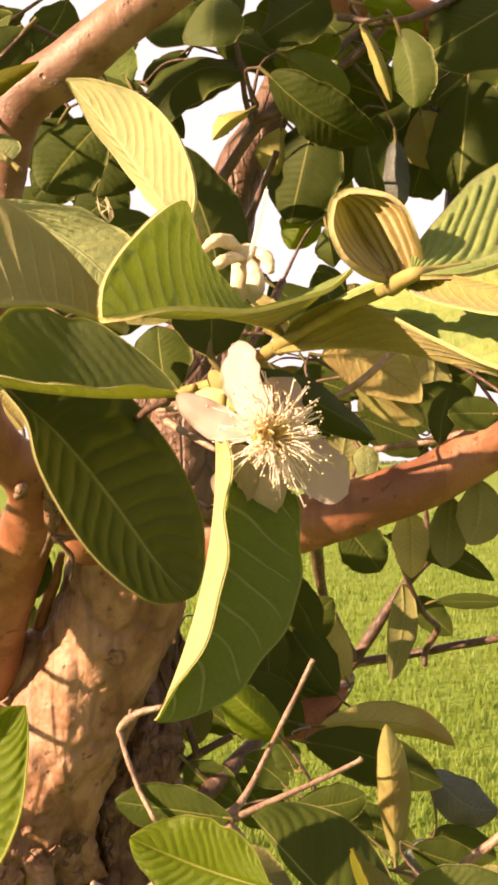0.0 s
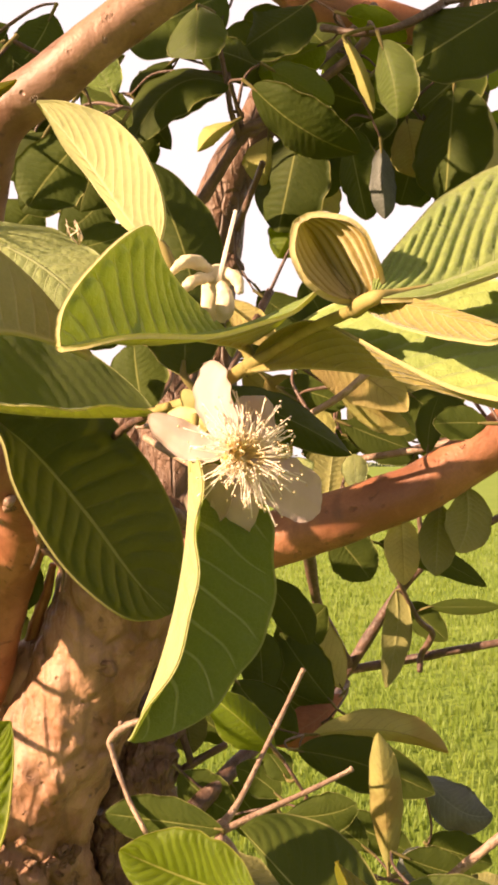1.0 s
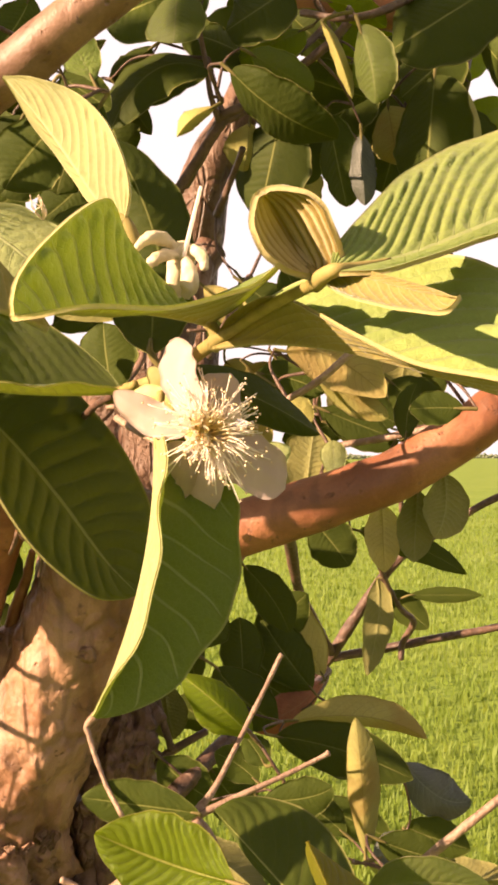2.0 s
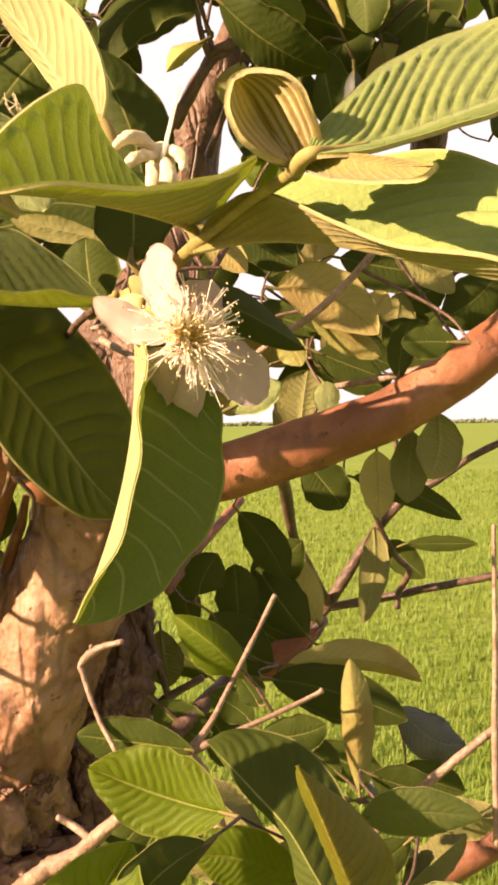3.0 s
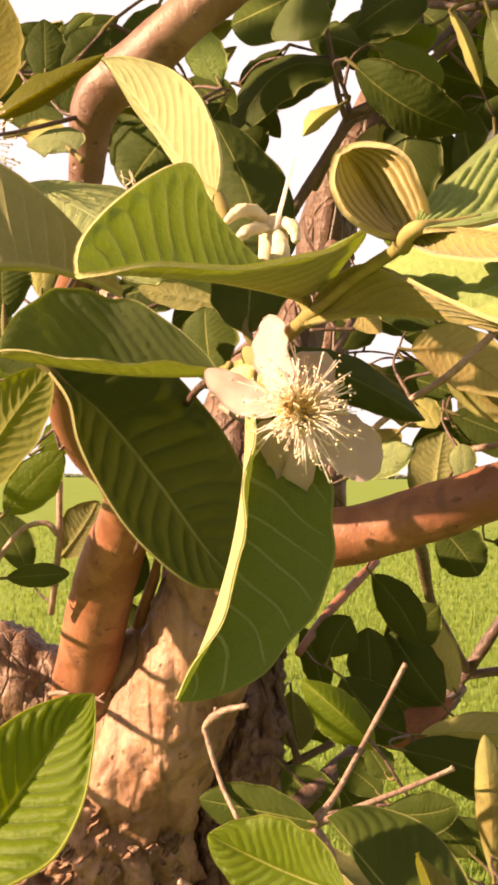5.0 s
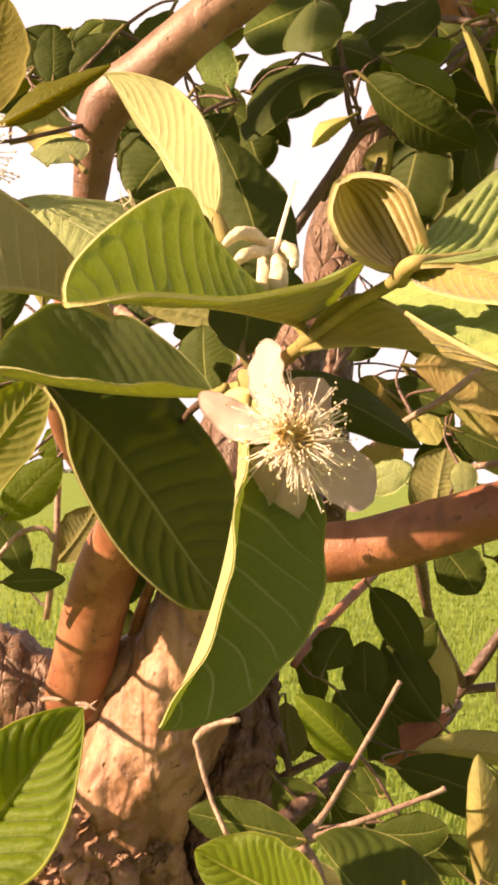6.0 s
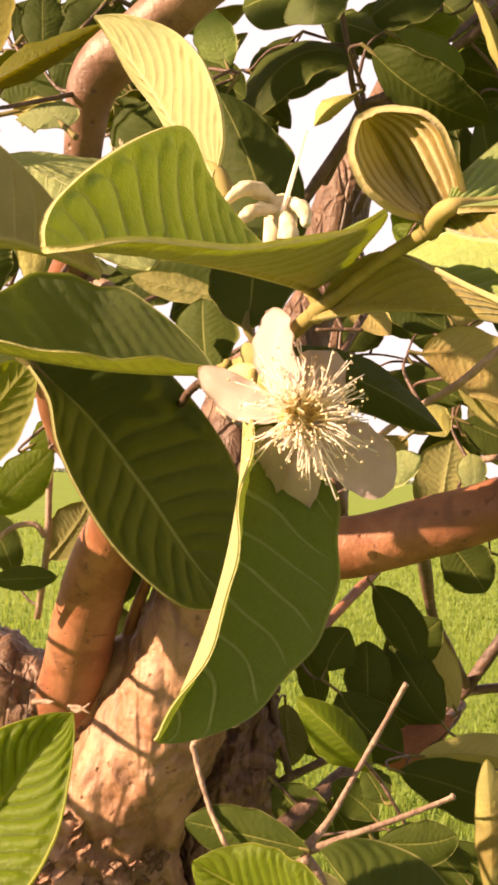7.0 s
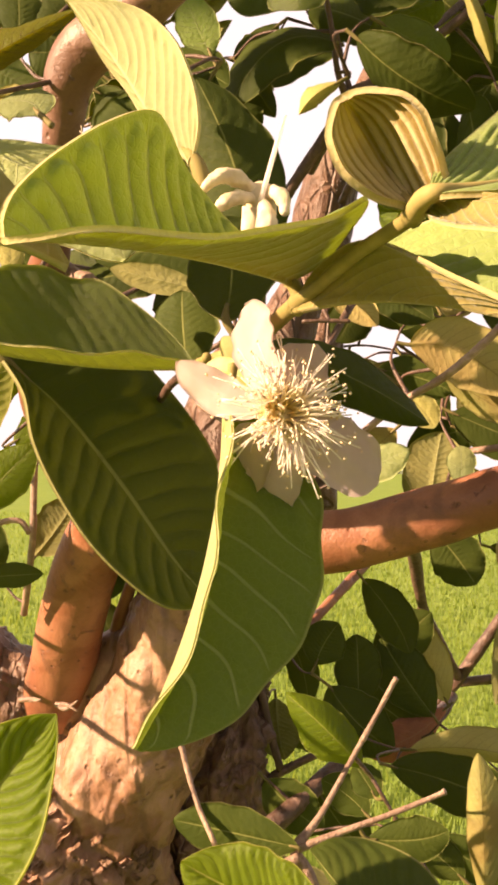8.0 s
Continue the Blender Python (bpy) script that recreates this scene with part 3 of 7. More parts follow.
def knot_data(c, out, up, size, rnd):
    """A healed knot: a raised, uneven ring round a sunken heart."""
    side = np.cross(up, out)
    verts, faces = [], []
    rings = ((1.9, -0.22), (1.35, 0.10), (1.0, 0.26), (0.75, 0.22), (0.5, 0.0), (0.22, -0.25))
    n = 22
    p, q = rnd.uniform(0, 6.28, 2)
    for r, h in rings:
        for k in range(n):
            a = 2 * math.pi * k / n
            w = size * r * (1 + 0.16 * math.sin(2 * a + p) + 0.10 * math.sin(3 * a + q + r) + 0.04 * rnd.uniform(-1, 1))
            verts.append(c + side * math.cos(a) * w * 1.15 + up * math.sin(a) * w * 0.85 + out * size * (h + 0.10 * math.sin(3 * a + p + r)))
    for i in range(len(rings) - 1):
        for k in range(n):
            a, b = i * n + k, i * n + (k + 1) % n
            faces.append((a, b, b + n, a + n))
    verts.append(c - out * size * 0.35)
    faces += [((len(rings) - 1) * n + k, (len(rings) - 1) * n + (k + 1) % n, len(verts) - 1) for k in range(n)]
    return verts, faces, None, None


def weather(trunk, line, flakes, low, high, knots, seed):
    """Bark plates and knots on a trunk, as parts of it."""
    rnd = np.random.RandomState(seed)
    for k in range(flakes):
        along = rnd.uniform(low, high)
        part("bark_flake", flake_data(line, along, rnd.uniform(0, 150), rnd.uniform(0.008, 0.022), rnd.uniform(3, 9), rnd.uniform(0.002, 0.006), rnd), (KNOT if rnd.rand() < 0.6 else BARK,), trunk)
    for along, angle, r in knots:
        c, out, up = on_trunk(line, along, angle)
        part("knot", knot_data(c, out, up, r, rnd), (KNOT,), trunk, "dark healed knot")


# ---- ground, rice field and distance ----
def ground_material():
    s = Shader("field_ground")
    a = s.noise(0.6, 5)
    b = s.noise(14, 4)
    color = s.mix(s.step(a, 0.35, 0.65), (0.135, 0.195, 0.027), (0.165, 0.22, 0.036))
    color = s.mix(s.math("MULTIPLY", s.step(b, 0.5, 0.7), 0.4), color, (0.12, 0.165, 0.024))
    s.surface(color, 0.9, 0.1)
    s.bump(b, 0.6, 0.05)
    return s.mat


def rice_material():
    s = Shader("rice_blade")
    f = s.noise(1.2, 3)
    color = s.mix(s.step(f, 0.35, 0.68), (0.115, 0.175, 0.026), (0.15, 0.21, 0.038))
    isle = s.nodes.new("ShaderNodeNewGeometry").outputs["Random Per Island"]
    s.surface(s.shade(color, s.math("MULTIPLY_ADD", isle, 0.14, 0.9)), 0.6, 0.3)
    s.translucent((0.34, 0.42, 0.05), 0.4)
    return s.mat


def build_ground():
    n, reach = 60, 1500.0
    xs = np.sign(np.linspace(-1, 1, n)) * np.abs(np.linspace(-1, 1, n)) ** 3 * reach
    verts = [(x, y, 0.03 * noise.noise(Vector((x * 0.3, y * 0.3, 0))) if abs(x) + abs(y) < 60 else 0.0) for y in xs for x in xs]
    faces = [(r * n + c, r * n + c + 1, (r + 1) * n + c + 1, (r + 1) * n + c) for r in range(n - 1) for c in range(n - 1)]
    return tagged(part("ground", (verts, faces, None, None), (ground_material(),), None), "flat wet green rice field", "field", kind="structure")


def build_rice():
    """Young rice in planted clumps, thinning out with distance, all round the tree."""
    rnd = np.random.RandomState(4)
    n = 150000
    far = 2.0 * 14.0 ** rnd.rand(n)
    turn = rnd.uniform(0, 2 * math.pi, n)
    near_view = rnd.rand(n) < 0.55
    turn = np.where(near_view, math.pi / 2 + rnd.normal(size=n) * 0.35, turn)
    x, y = far * np.cos(turn), far * np.sin(turn)
    step = 0.09 + 0.012 * far
    x, y = np.round(x / step) * step + rnd.normal(size=n) * 0.6 * step, np.round(y / step) * step + rnd.normal(size=n) * 0.6 * step
    h = rnd.uniform(0.045, 0.095, n) * (1 + 0.012 * far)
    wd = rnd.uniform(0.003, 0.005, n) * (1 + 0.10 * far)
    a = rnd.uniform(0, 6.283, n)
    lean = rnd.uniform(0.05, 0.5, n) * h
    d = np.stack([np.cos(a), np.sin(a), np.zeros(n)], 1)
    q = np.stack([-d[:, 1], d[:, 0], np.zeros(n)], 1) * wd[:, None]
    p = np.stack([x, y, np.full(n, -0.02)], 1)
    up = np.stack([np.zeros(n), np.zeros(n), h], 1)
    m = p + d * (lean * 0.3)[:, None] + up * 0.6
    verts = np.stack([p - q, p + q, m + q * 0.8, m - q * 0.8, p + d * lean[:, None] + up], 1).reshape(-1, 3)
    i = np.arange(n)[:, None] * 5
    quads, tips = (i + np.array((0, 1, 2, 3))).tolist(), (i + np.array((3, 2, 4))).tolist()
    return tagged(part("rice", (verts, quads + tips, None, None), (rice_material(),), None), "young bright green rice plants in the field", "rice", kind="stuff")


def far_tree_material():
    s = Shader("far_foliage")
    f = s.noise(0.5, 4)
    s.surface(s.mix(s.step(f, 0.35, 0.7), (0.10, 0.125, 0.075), (0.15, 0.17, 0.11)), 0.9, 0.1)
    return s.mat


def build_far_trees():
    """A low, uneven line of trees on the far edge of the field, made of many small clumps."""
    rnd = np.random.RandomState(9)
    verts, faces = [], []
    for k in range(7000):
        x = rnd.uniform(-260, 260)
        y = 330 + rnd.uniform(-12, 12)
        top = 0.5 + 0.6 * max(0.0, noise.noise(Vector((x * 0.02, 0, 3))) + 0.45) + 1.0 * noise.noise(Vector((x * 0.12, 5, 0)))
        c = np.array((x, y, rnd.uniform(0.0, max(top, 0.8))))
        r = rnd.uniform(0.3, 0.8)
        i = len(verts)
        ring = [c + r * np.array((math.cos(a), math.sin(a), rnd.uniform(-0.35, 0.35))) * rnd.uniform(0.7, 1.2) for a in np.arange(5) * 1.2566]
        verts += ring + [c + np.array((0, 0, r * rnd.uniform(0.7, 1.1))), c - np.array((0, 0, r * 0.8))]
        for a in range(5):
            b = (a + 1) % 5
            faces += [(i + a, i + b, i + 5), (i + b, i + a, i + 6)]
    return tagged(part("far_trees", (verts, faces, None, None), (far_tree_material(),), None), "distant line of trees beyond the field", "trees", kind="stuff")


build_ground()
build_rice()
build_far_trees()


# centres of unseen leaf clumps that keep the low sun off trunk and limbs
SUN_BLOCKERS = ((-0.335, 0.565, 1.468), (-0.36, 0.60, 1.45), (-0.445, 0.534, 1.505))


def build_shade_crown():
    """Many bent leaves, added out of view overhead and leftward to shade the tree."""
    rnd = np.random.RandomState(21)
    verts, faces = [], []
    for k in range(4800):
        c = np.array((rnd.uniform(-1.5, 1.6), rnd.uniform(-0.7, 2.2), 0.0))
        c[2] = max(1.95, 1.72 + 0.56 * c[1], 1.66 - 0.49 * c[0]) + rnd.uniform(0, 0.8)
        # the first few stand in the sun's way to dapple the trunk
        if k < 9:
            c = np.array((-0.50, 0.56, 1.27)) + rnd.uniform(-1, 1, 3) * np.array((0.05, 0.10, 0.09))
        elif k < 21:
            c = np.array(SUN_BLOCKERS[k % 3]) + rnd.uniform(-1, 1, 3) * np.array((0.035, 0.045, 0.022))
        a = rnd.uniform(0, 6.283)
        t = unit(np.array((math.cos(a), math.sin(a), rnd.uniform(-0.7, 0.3))))
        q = unit(np.cross(t, rnd.normal(size=3) * 0.5 + np.array((0, 0, 1))))
        n = np.cross(q, t)
        ln, wd = rnd.uniform(0.07, 0.11), rnd.uniform(0.02, 0.028)
        i = len(verts)
        for s, w in ((0, 0.1), (0.25, 0.8), (0.55, 1.0), (0.85, 0.6), (1.0, 0.08)):
            m = c + t * ln * s - n * 0.02 * s * s
            verts += [m - q * wd * w + n * 0.006 * w, m, m + q * wd * w + n * 0.006 * w]
        for r in range(4):
            b = i + r * 3
            faces += [(b, b + 1, b + 4, b + 3), (b + 1, b + 2, b + 5, b + 4)]
    return tagged(part("crown", (verts, faces, None, None), (LEAF["mature"][0],), guava_tree, "unseen green leaves overhead and to the left, added to shade the tree"), kind="stuff")


build_shade_crown()


# ---- the tree ----
# trunk and limbs
limb("trunk", [(-0.1684, 0.7973, -0.0500, 0.1400), (-0.1584, 0.7873, 0.5000, 0.1100), (-0.1484, 0.7573, 0.9500, 0.1050), (-0.1961, 0.7807, 1.0993, 0.0617), (-0.1760, 0.7758, 1.1622, 0.0540), (-0.1523, 0.7682, 1.2209, 0.0490), (-0.1289, 0.7618, 1.2696, 0.0461), (-0.1093, 0.7523, 1.3095, 0.0446), (-0.0930, 0.7426, 1.3484, 0.0449), (-0.0816, 0.7177, 1.3953, 0.0393), (-0.0525, 0.6788, 1.4122, 0.0273)], BARK, sides=180, steps=30, rough=0.09, grain=2.4, knots=0.5, ridge=0.16, gnarl=0.032, gnarl_top=1.206, label="main trunk with peeling tan bark and knots")
weather(bpy.data.objects['trunk'], limb_lines[0], 70, 0.28, 0.46, ((0.7325, 105, 0.0045), (0.5600, 123, 0.0028), (0.9225, 78, 0.0035)), 6)
limb("branch", [(-0.1094, 0.6762, 1.4052, 0.0265), (-0.0878, 0.6572, 1.4113, 0.0220), (-0.0421, 0.6294, 1.4013, 0.0196), (0.0066, 0.6166, 1.4033, 0.0178), (0.0502, 0.6086, 1.4168, 0.0172), (0.0865, 0.6052, 1.4289, 0.0167), (0.1156, 0.6014, 1.4412, 0.0159), (0.1673, 0.5985, 1.4751, 0.0151), (0.2499, 0.6018, 1.5432, 0.0138)], RED_BARK, sides=28, steps=10, rough=0.05, grain=1.6, label="smooth reddish horizontal branch")
limb("branch", [(-0.1925, 0.8344, 1.1883, 0.0282), (-0.2103, 0.7880, 1.2484, 0.0266), (-0.1943, 0.7482, 1.3018, 0.0244), (-0.1689, 0.7038, 1.3689, 0.0222), (-0.1409, 0.6596, 1.4172, 0.0189), (-0.1342, 0.6147, 1.4388, 0.0172), (-0.1457, 0.5840, 1.4567, 0.0148), (-0.1485, 0.5536, 1.4756, 0.0124), (-0.1425, 0.5237, 1.4968, 0.0109), (-0.1307, 0.4940, 1.5234, 0.0097), (-0.1190, 0.4743, 1.5408, 0.0074)], RED_BARK, sides=28, steps=8, rough=0.05, grain=1.6, label="reddish limb rising from the fork")
limb("branch", [(-0.1307, 0.4940, 1.5234, 0.0097), (-0.1190, 0.4743, 1.5408, 0.0074), (-0.1131, 0.4594, 1.5605, 0.0070), (-0.1065, 0.4445, 1.5885, 0.0088), (-0.0985, 0.4348, 1.6068, 0.0112), (-0.0757, 0.4256, 1.6203, 0.0110), (-0.0483, 0.4167, 1.6376, 0.0104), (0.0142, 0.4093, 1.6795, 0.0098)], GREY_BARK, sides=28, steps=8, rough=0.07, grain=1.6, knots=0.3, label="greyish limb with a sunlit bend")
limb("branch", [(-0.1932, 0.7856, 1.2509, 0.0265), (-0.2721, 0.7834, 1.2770, 0.0375), (-0.3442, 0.7920, 1.3117, 0.0348), (-0.4453, 0.8049, 1.3987, 0.0304)], OLD_SHADED_BARK, sides=48, steps=14, rough=0.16, grain=2.0, knots=0.4, gnarl=0.01, gnarl_top=2.0, label="stout limb leaving the trunk, darkened as in shade")
limb("branch", [(-0.0183, 0.7967, 1.4142, 0.0170), (-0.0206, 0.8238, 1.5364, 0.0175), (-0.0240, 0.8424, 1.6021, 0.0215), (-0.0200, 0.8413, 1.6473, 0.0250), (-0.0060, 0.8410, 1.7000, 0.0205), (0.0200, 0.8418, 1.7500, 0.0160), (0.0586, 0.8463, 1.8664, 0.0136)], OLD_SHADED_BARK, sides=28, rough=0.10, grain=1.4, knots=0.5, label="limb behind the flowering shoot")
limb("branch", [(0.1725, 0.8475, 1.6013, 0.0135), (0.1869, 0.8456, 1.7070, 0.0163), (0.1966, 0.8444, 1.7791, 0.0173), (0.2158, 0.8429, 1.8656, 0.0154), (0.2494, 0.8408, 1.9857, 0.0144)], OLD_SHADED_BARK, sides=18, rough=0.06)
limb("branch", [(0.0267, 0.7932, 1.8456, 0.0136), (0.0810, 0.7938, 1.8140, 0.0181), (0.1171, 0.7938, 1.8095, 0.0154), (0.1896, 0.8140, 1.7999, 0.0111)], RED_BARK, sides=18, rough=0.08)
limb("branch", [(0.2613, 0.7976, 1.1246, 0.0136), (0.2091, 0.7941, 1.0912, 0.0145), (0.1551, 0.7906, 1.0578, 0.0109), (0.0842, 0.7860, 1.0148, 0.0090)], RED_BARK, sides=16, rough=0.06)
limb("branch", [(-0.1140, 0.8382, 1.0803, 0.0407), (-0.0987, 0.8280, 1.1478, 0.0366), (-0.0876, 0.8227, 1.2033, 0.0293), (-0.0836, 0.8272, 1.2377, 0.0241), (-0.0744, 0.8369, 1.2897, 0.0172), (-0.0677, 0.8364, 1.3351, 0.0118), (-0.0645, 0.8354, 1.3805, 0.0100)], OLD_SHADED_BARK, sides=72, steps=18, rough=0.2, grain=2.0, knots=0.8, gnarl=0.016, gnarl_top=2.0, label="dark gnarled old stem behind the trunk")

limb("branch", [(-0.0535, 0.7189, 1.4030, 0.0340), (-0.0491, 0.7188, 1.4391, 0.0320), (-0.0468, 0.7186, 1.4712, 0.0300), (-0.0468, 0.7233, 1.5038, 0.0260), (-0.0386, 0.7284, 1.5368, 0.0200), (-0.0222, 0.7388, 1.5794, 0.0150), (-0.0055, 0.7494, 1.6064, 0.0130)], OLD_SHADED_BARK, sides=48, steps=12, rough=0.14, grain=1.8, knots=0.5, label="dark upright limb behind the flower")
limb("branch", [(-0.0880, 0.7300, 1.3900, 0.0330), (-0.0860, 0.7250, 1.4250, 0.0320), (-0.0840, 0.7230, 1.4600, 0.0290), (-0.0760, 0.7240, 1.4950, 0.0240), (-0.0580, 0.7270, 1.5250, 0.0190), (-0.0386, 0.7290, 1.5450, 0.0150)], OLD_SHADED_BARK, sides=48, steps=12, rough=0.14, grain=1.8, knots=0.5, label="brown limb that goes on upward from the trunk")

# twigs
limb("twig", [(0.0397, 0.6178, 1.3268, 0.0019), (0.0379, 0.6173, 1.3238, 0.0016), (0.0271, 0.6096, 1.3041, 0.0014), (0.0218, 0.6048, 1.2951, 0.0018), (0.0193, 0.6029, 1.2909, 0.0015), (-0.0003, 0.5834, 1.2582, 0.0018), (-0.0115, 0.5687, 1.2456, 0.0032), (-0.0035, 0.5639, 1.2331, 0.0038), (0.0092, 0.5646, 1.1888, 0.0038)], TWIG_BARK, sides=8, steps=5, rough=0.12, grain=0.6)
limb("twig", [(0.0651, 0.5791, 1.2774, 0.0020), (0.0615, 0.5791, 1.2754, 0.0015), (0.0385, 0.5753, 1.2657, 0.0016), (0.0125, 0.5715, 1.2557, 0.0018), (-0.0114, 0.5656, 1.2466, 0.0025)], TWIG_BARK, sides=8, steps=5, rough=0.12, grain=0.6)
limb("twig", [(-0.0484, 0.5625, 1.3116, 0.0016), (-0.0610, 0.5676, 1.3072, 0.0021), (-0.0669, 0.5686, 1.3037, 0.0026), (-0.0738, 0.5728, 1.2969, 0.0019), (-0.0723, 0.5709, 1.2904, 0.0016), (-0.0636, 0.5632, 1.2695, 0.0014), (-0.0516, 0.5536, 1.2510, 0.0014)], TWIG_BARK, sides=10, steps=5, rough=0.3, grain=1.0, knots=0.6)
limb("twig", [(0.0693, 1.0346, 1.1967, 0.0052), (0.1078, 1.0237, 1.2464, 0.0063), (0.1464, 1.0026, 1.3114, 0.0051), (0.1767, 0.9818, 1.3530, 0.0050), (0.2133, 0.9714, 1.3759, 0.0038), (0.2437, 0.9610, 1.3984, 0.0038), (0.3002, 0.9506, 1.4258, 0.0032)], DARK_TWIG, sides=10, rough=0.15, grain=0.8)
limb("twig", [(0.1078, 1.0238, 1.2424, 0.0046), (0.1609, 1.0236, 1.2510, 0.0046), (0.2030, 1.0034, 1.2634, 0.0045), (0.2569, 0.9932, 1.2748, 0.0039), (0.3374, 0.9829, 1.2920, 0.0033)], DARK_TWIG, sides=8, rough=0.15, grain=0.8)
limb("twig", [(0.1078, 1.0237, 1.2464, 0.0052), (0.0872, 0.9730, 1.2882, 0.0044), (0.0681, 0.9223, 1.3277, 0.0047), (0.0562, 0.8513, 1.3803, 0.0058), (0.0412, 0.7007, 1.4163, 0.0047)], DARK_TWIG, sides=8, rough=0.15, grain=0.8)
limb("twig", [(0.1012, 1.0040, 1.2323, 0.0051), (0.0854, 0.9540, 1.2298, 0.0054), (0.0493, 0.8840, 1.2276, 0.0070), (0.0131, 0.8040, 1.2306, 0.0063), (-0.0259, 0.7544, 1.2062, 0.0068), (-0.0777, 0.7251, 1.1630, 0.0081)], DARK_TWIG, sides=10, rough=0.12)
limb("twig", [(0.1767, 0.9818, 1.3530, 0.0033), (0.1751, 0.9814, 1.3807, 0.0028), (0.1695, 0.9705, 1.4307, 0.0022)], DARK_TWIG, sides=6)
limb("twig", [(0.1343, 0.9014, 1.3787, 0.0025), (0.1456, 0.9420, 1.3463, 0.0027), (0.1695, 0.9727, 1.3019, 0.0027), (0.1851, 0.9830, 1.2854, 0.0033), (0.1775, 1.0035, 1.2606, 0.0034), (0.1758, 1.0038, 1.2436, 0.0028)], DARK_TWIG, sides=6)
limb("twig", [(0.0192, 0.5700, 1.4642, 0.0019), (0.0381, 0.5564, 1.4789, 0.0018), (0.0590, 0.5427, 1.4914, 0.0021), (0.0807, 0.5366, 1.5113, 0.0020), (0.1022, 0.5349, 1.5358, 0.0019), (0.1282, 0.5290, 1.5575, 0.0017)], TWIG_BARK, sides=8, rough=0.1)
limb("twig", [(-0.0228, 0.7167, 1.6453, 0.0033), (-0.0081, 0.6765, 1.6575, 0.0035), (0.0051, 0.6463, 1.6704, 0.0033), (0.0217, 0.6461, 1.6796, 0.0029), (0.0720, 0.6355, 1.7122, 0.0029), (0.0937, 0.6351, 1.7376, 0.0033)], DARK_TWIG, sides=8, rough=0.1)
limb("twig", [(0.0051, 0.6462, 1.6715, 0.0022), (0.0015, 0.6460, 1.6869, 0.0015), (-0.0040, 0.6456, 1.7090, 0.0015)], DARK_TWIG, sides=6)
limb("twig", [(0.0183, 0.6566, 1.6533, 0.0022), (0.0111, 0.6768, 1.6402, 0.0023), (-0.0004, 0.6972, 1.6181, 0.0028)], DARK_TWIG, sides=6)
limb("twig", [(-0.1227, 0.6127, 1.1478, 0.0046), (-0.1018, 0.5946, 1.1675, 0.0051), (-0.0952, 0.5920, 1.1714, 0.0054), (-0.0770, 0.5764, 1.1866, 0.0039), (-0.0684, 0.5722, 1.1955, 0.0046), (-0.0478, 0.5592, 1.2163, 0.0032), (-0.0262, 0.5608, 1.2328, 0.0032), (-0.0092, 0.5620, 1.2445, 0.0032)], TWIG_BARK, sides=16, steps=7, rough=0.28, grain=1.4, knots=0.5)
limb("twig", [(-0.0934, 0.5972, 1.1989, 0.0020), (-0.0840, 0.5969, 1.1935, 0.0024), (-0.0714, 0.5819, 1.1914, 0.0026)], TWIG_BARK, sides=8)
limb("twig", [(-0.1388, 0.6092, 1.1071, 0.0042), (-0.1164, 0.6015, 1.1318, 0.0038), (-0.0911, 0.5936, 1.1526, 0.0027), (-0.0350, 0.5749, 1.1586, 0.0023), (0.0046, 0.5468, 1.1768, 0.0022)], TWIG_BARK, sides=12, steps=6, rough=0.28, grain=1.2)
limb("twig", [(0.1551, 0.5075, 1.2821, 0.0023), (0.1331, 0.5058, 1.2659, 0.0023), (0.1130, 0.5139, 1.2455, 0.0026), (0.0921, 0.5218, 1.2227, 0.0024), (0.0674, 0.4998, 1.2030, 0.0023)], TWIG_BARK, sides=8, rough=0.12)
limb("twig", [(0.1454, 0.4997, 1.3811, 0.0011), (0.1454, 0.4984, 1.3189, 0.0014), (0.1446, 0.4975, 1.2765, 0.0017), (0.1449, 0.4963, 1.2200, 0.0017)], TWIG_BARK, sides=6, rough=0.1)
limb("twig", [(-0.1892, 0.6587, 1.4545, 0.0019), (-0.1901, 0.6594, 1.4246, 0.0022), (-0.1905, 0.6604, 1.3911, 0.0022), (-0.2086, 0.6997, 1.3403, 0.0024)], TWIG_BARK, sides=8, rough=0.1)
limb("twig", [(-0.2309, 0.6151, 1.3571, 0.0018), (-0.2162, 0.6164, 1.3839, 0.0018), (-0.2012, 0.6180, 1.4037, 0.0018), (-0.1857, 0.6201, 1.4085, 0.0018), (-0.1785, 0.6214, 1.4011, 0.0018)], TWIG_BARK, sides=8)
limb("twig", [(-0.1584, 0.7582, 1.3207, 0.0064), (-0.1496, 0.7436, 1.3441, 0.0050), (-0.1403, 0.7291, 1.3666, 0.0041), (-0.1346, 0.7194, 1.3827, 0.0028)], RED_BARK, sides=10, rough=0.15)
limb("twig", [(-0.0713, 0.8258, 1.1783, 0.0032), (-0.0496, 0.8283, 1.2018, 0.0036), (-0.0144, 0.8329, 1.2211, 0.0032)], DARK_TWIG, sides=6)
limb("twig", [(-0.0624, 0.8227, 1.3234, 0.0032), (-0.0583, 0.8251, 1.2648, 0.0036), (-0.0430, 0.8291, 1.2065, 0.0036)], DARK_TWIG, sides=6)
limb("twig", [(-0.0388, 0.7808, 1.3021, 0.0033), (-0.0213, 0.8229, 1.3239, 0.0040), (-0.0014, 0.8654, 1.3440, 0.0042), (0.0198, 0.9081, 1.3633, 0.0039)], RED_BARK, sides=8, rough=0.12)
limb("twig", [(-0.0157, 0.5850, 1.5235, 0.0012), (-0.0034, 0.5867, 1.5243, 0.0012), (0.0096, 0.5884, 1.5244, 0.0012)], DARK_TWIG, sides=6)
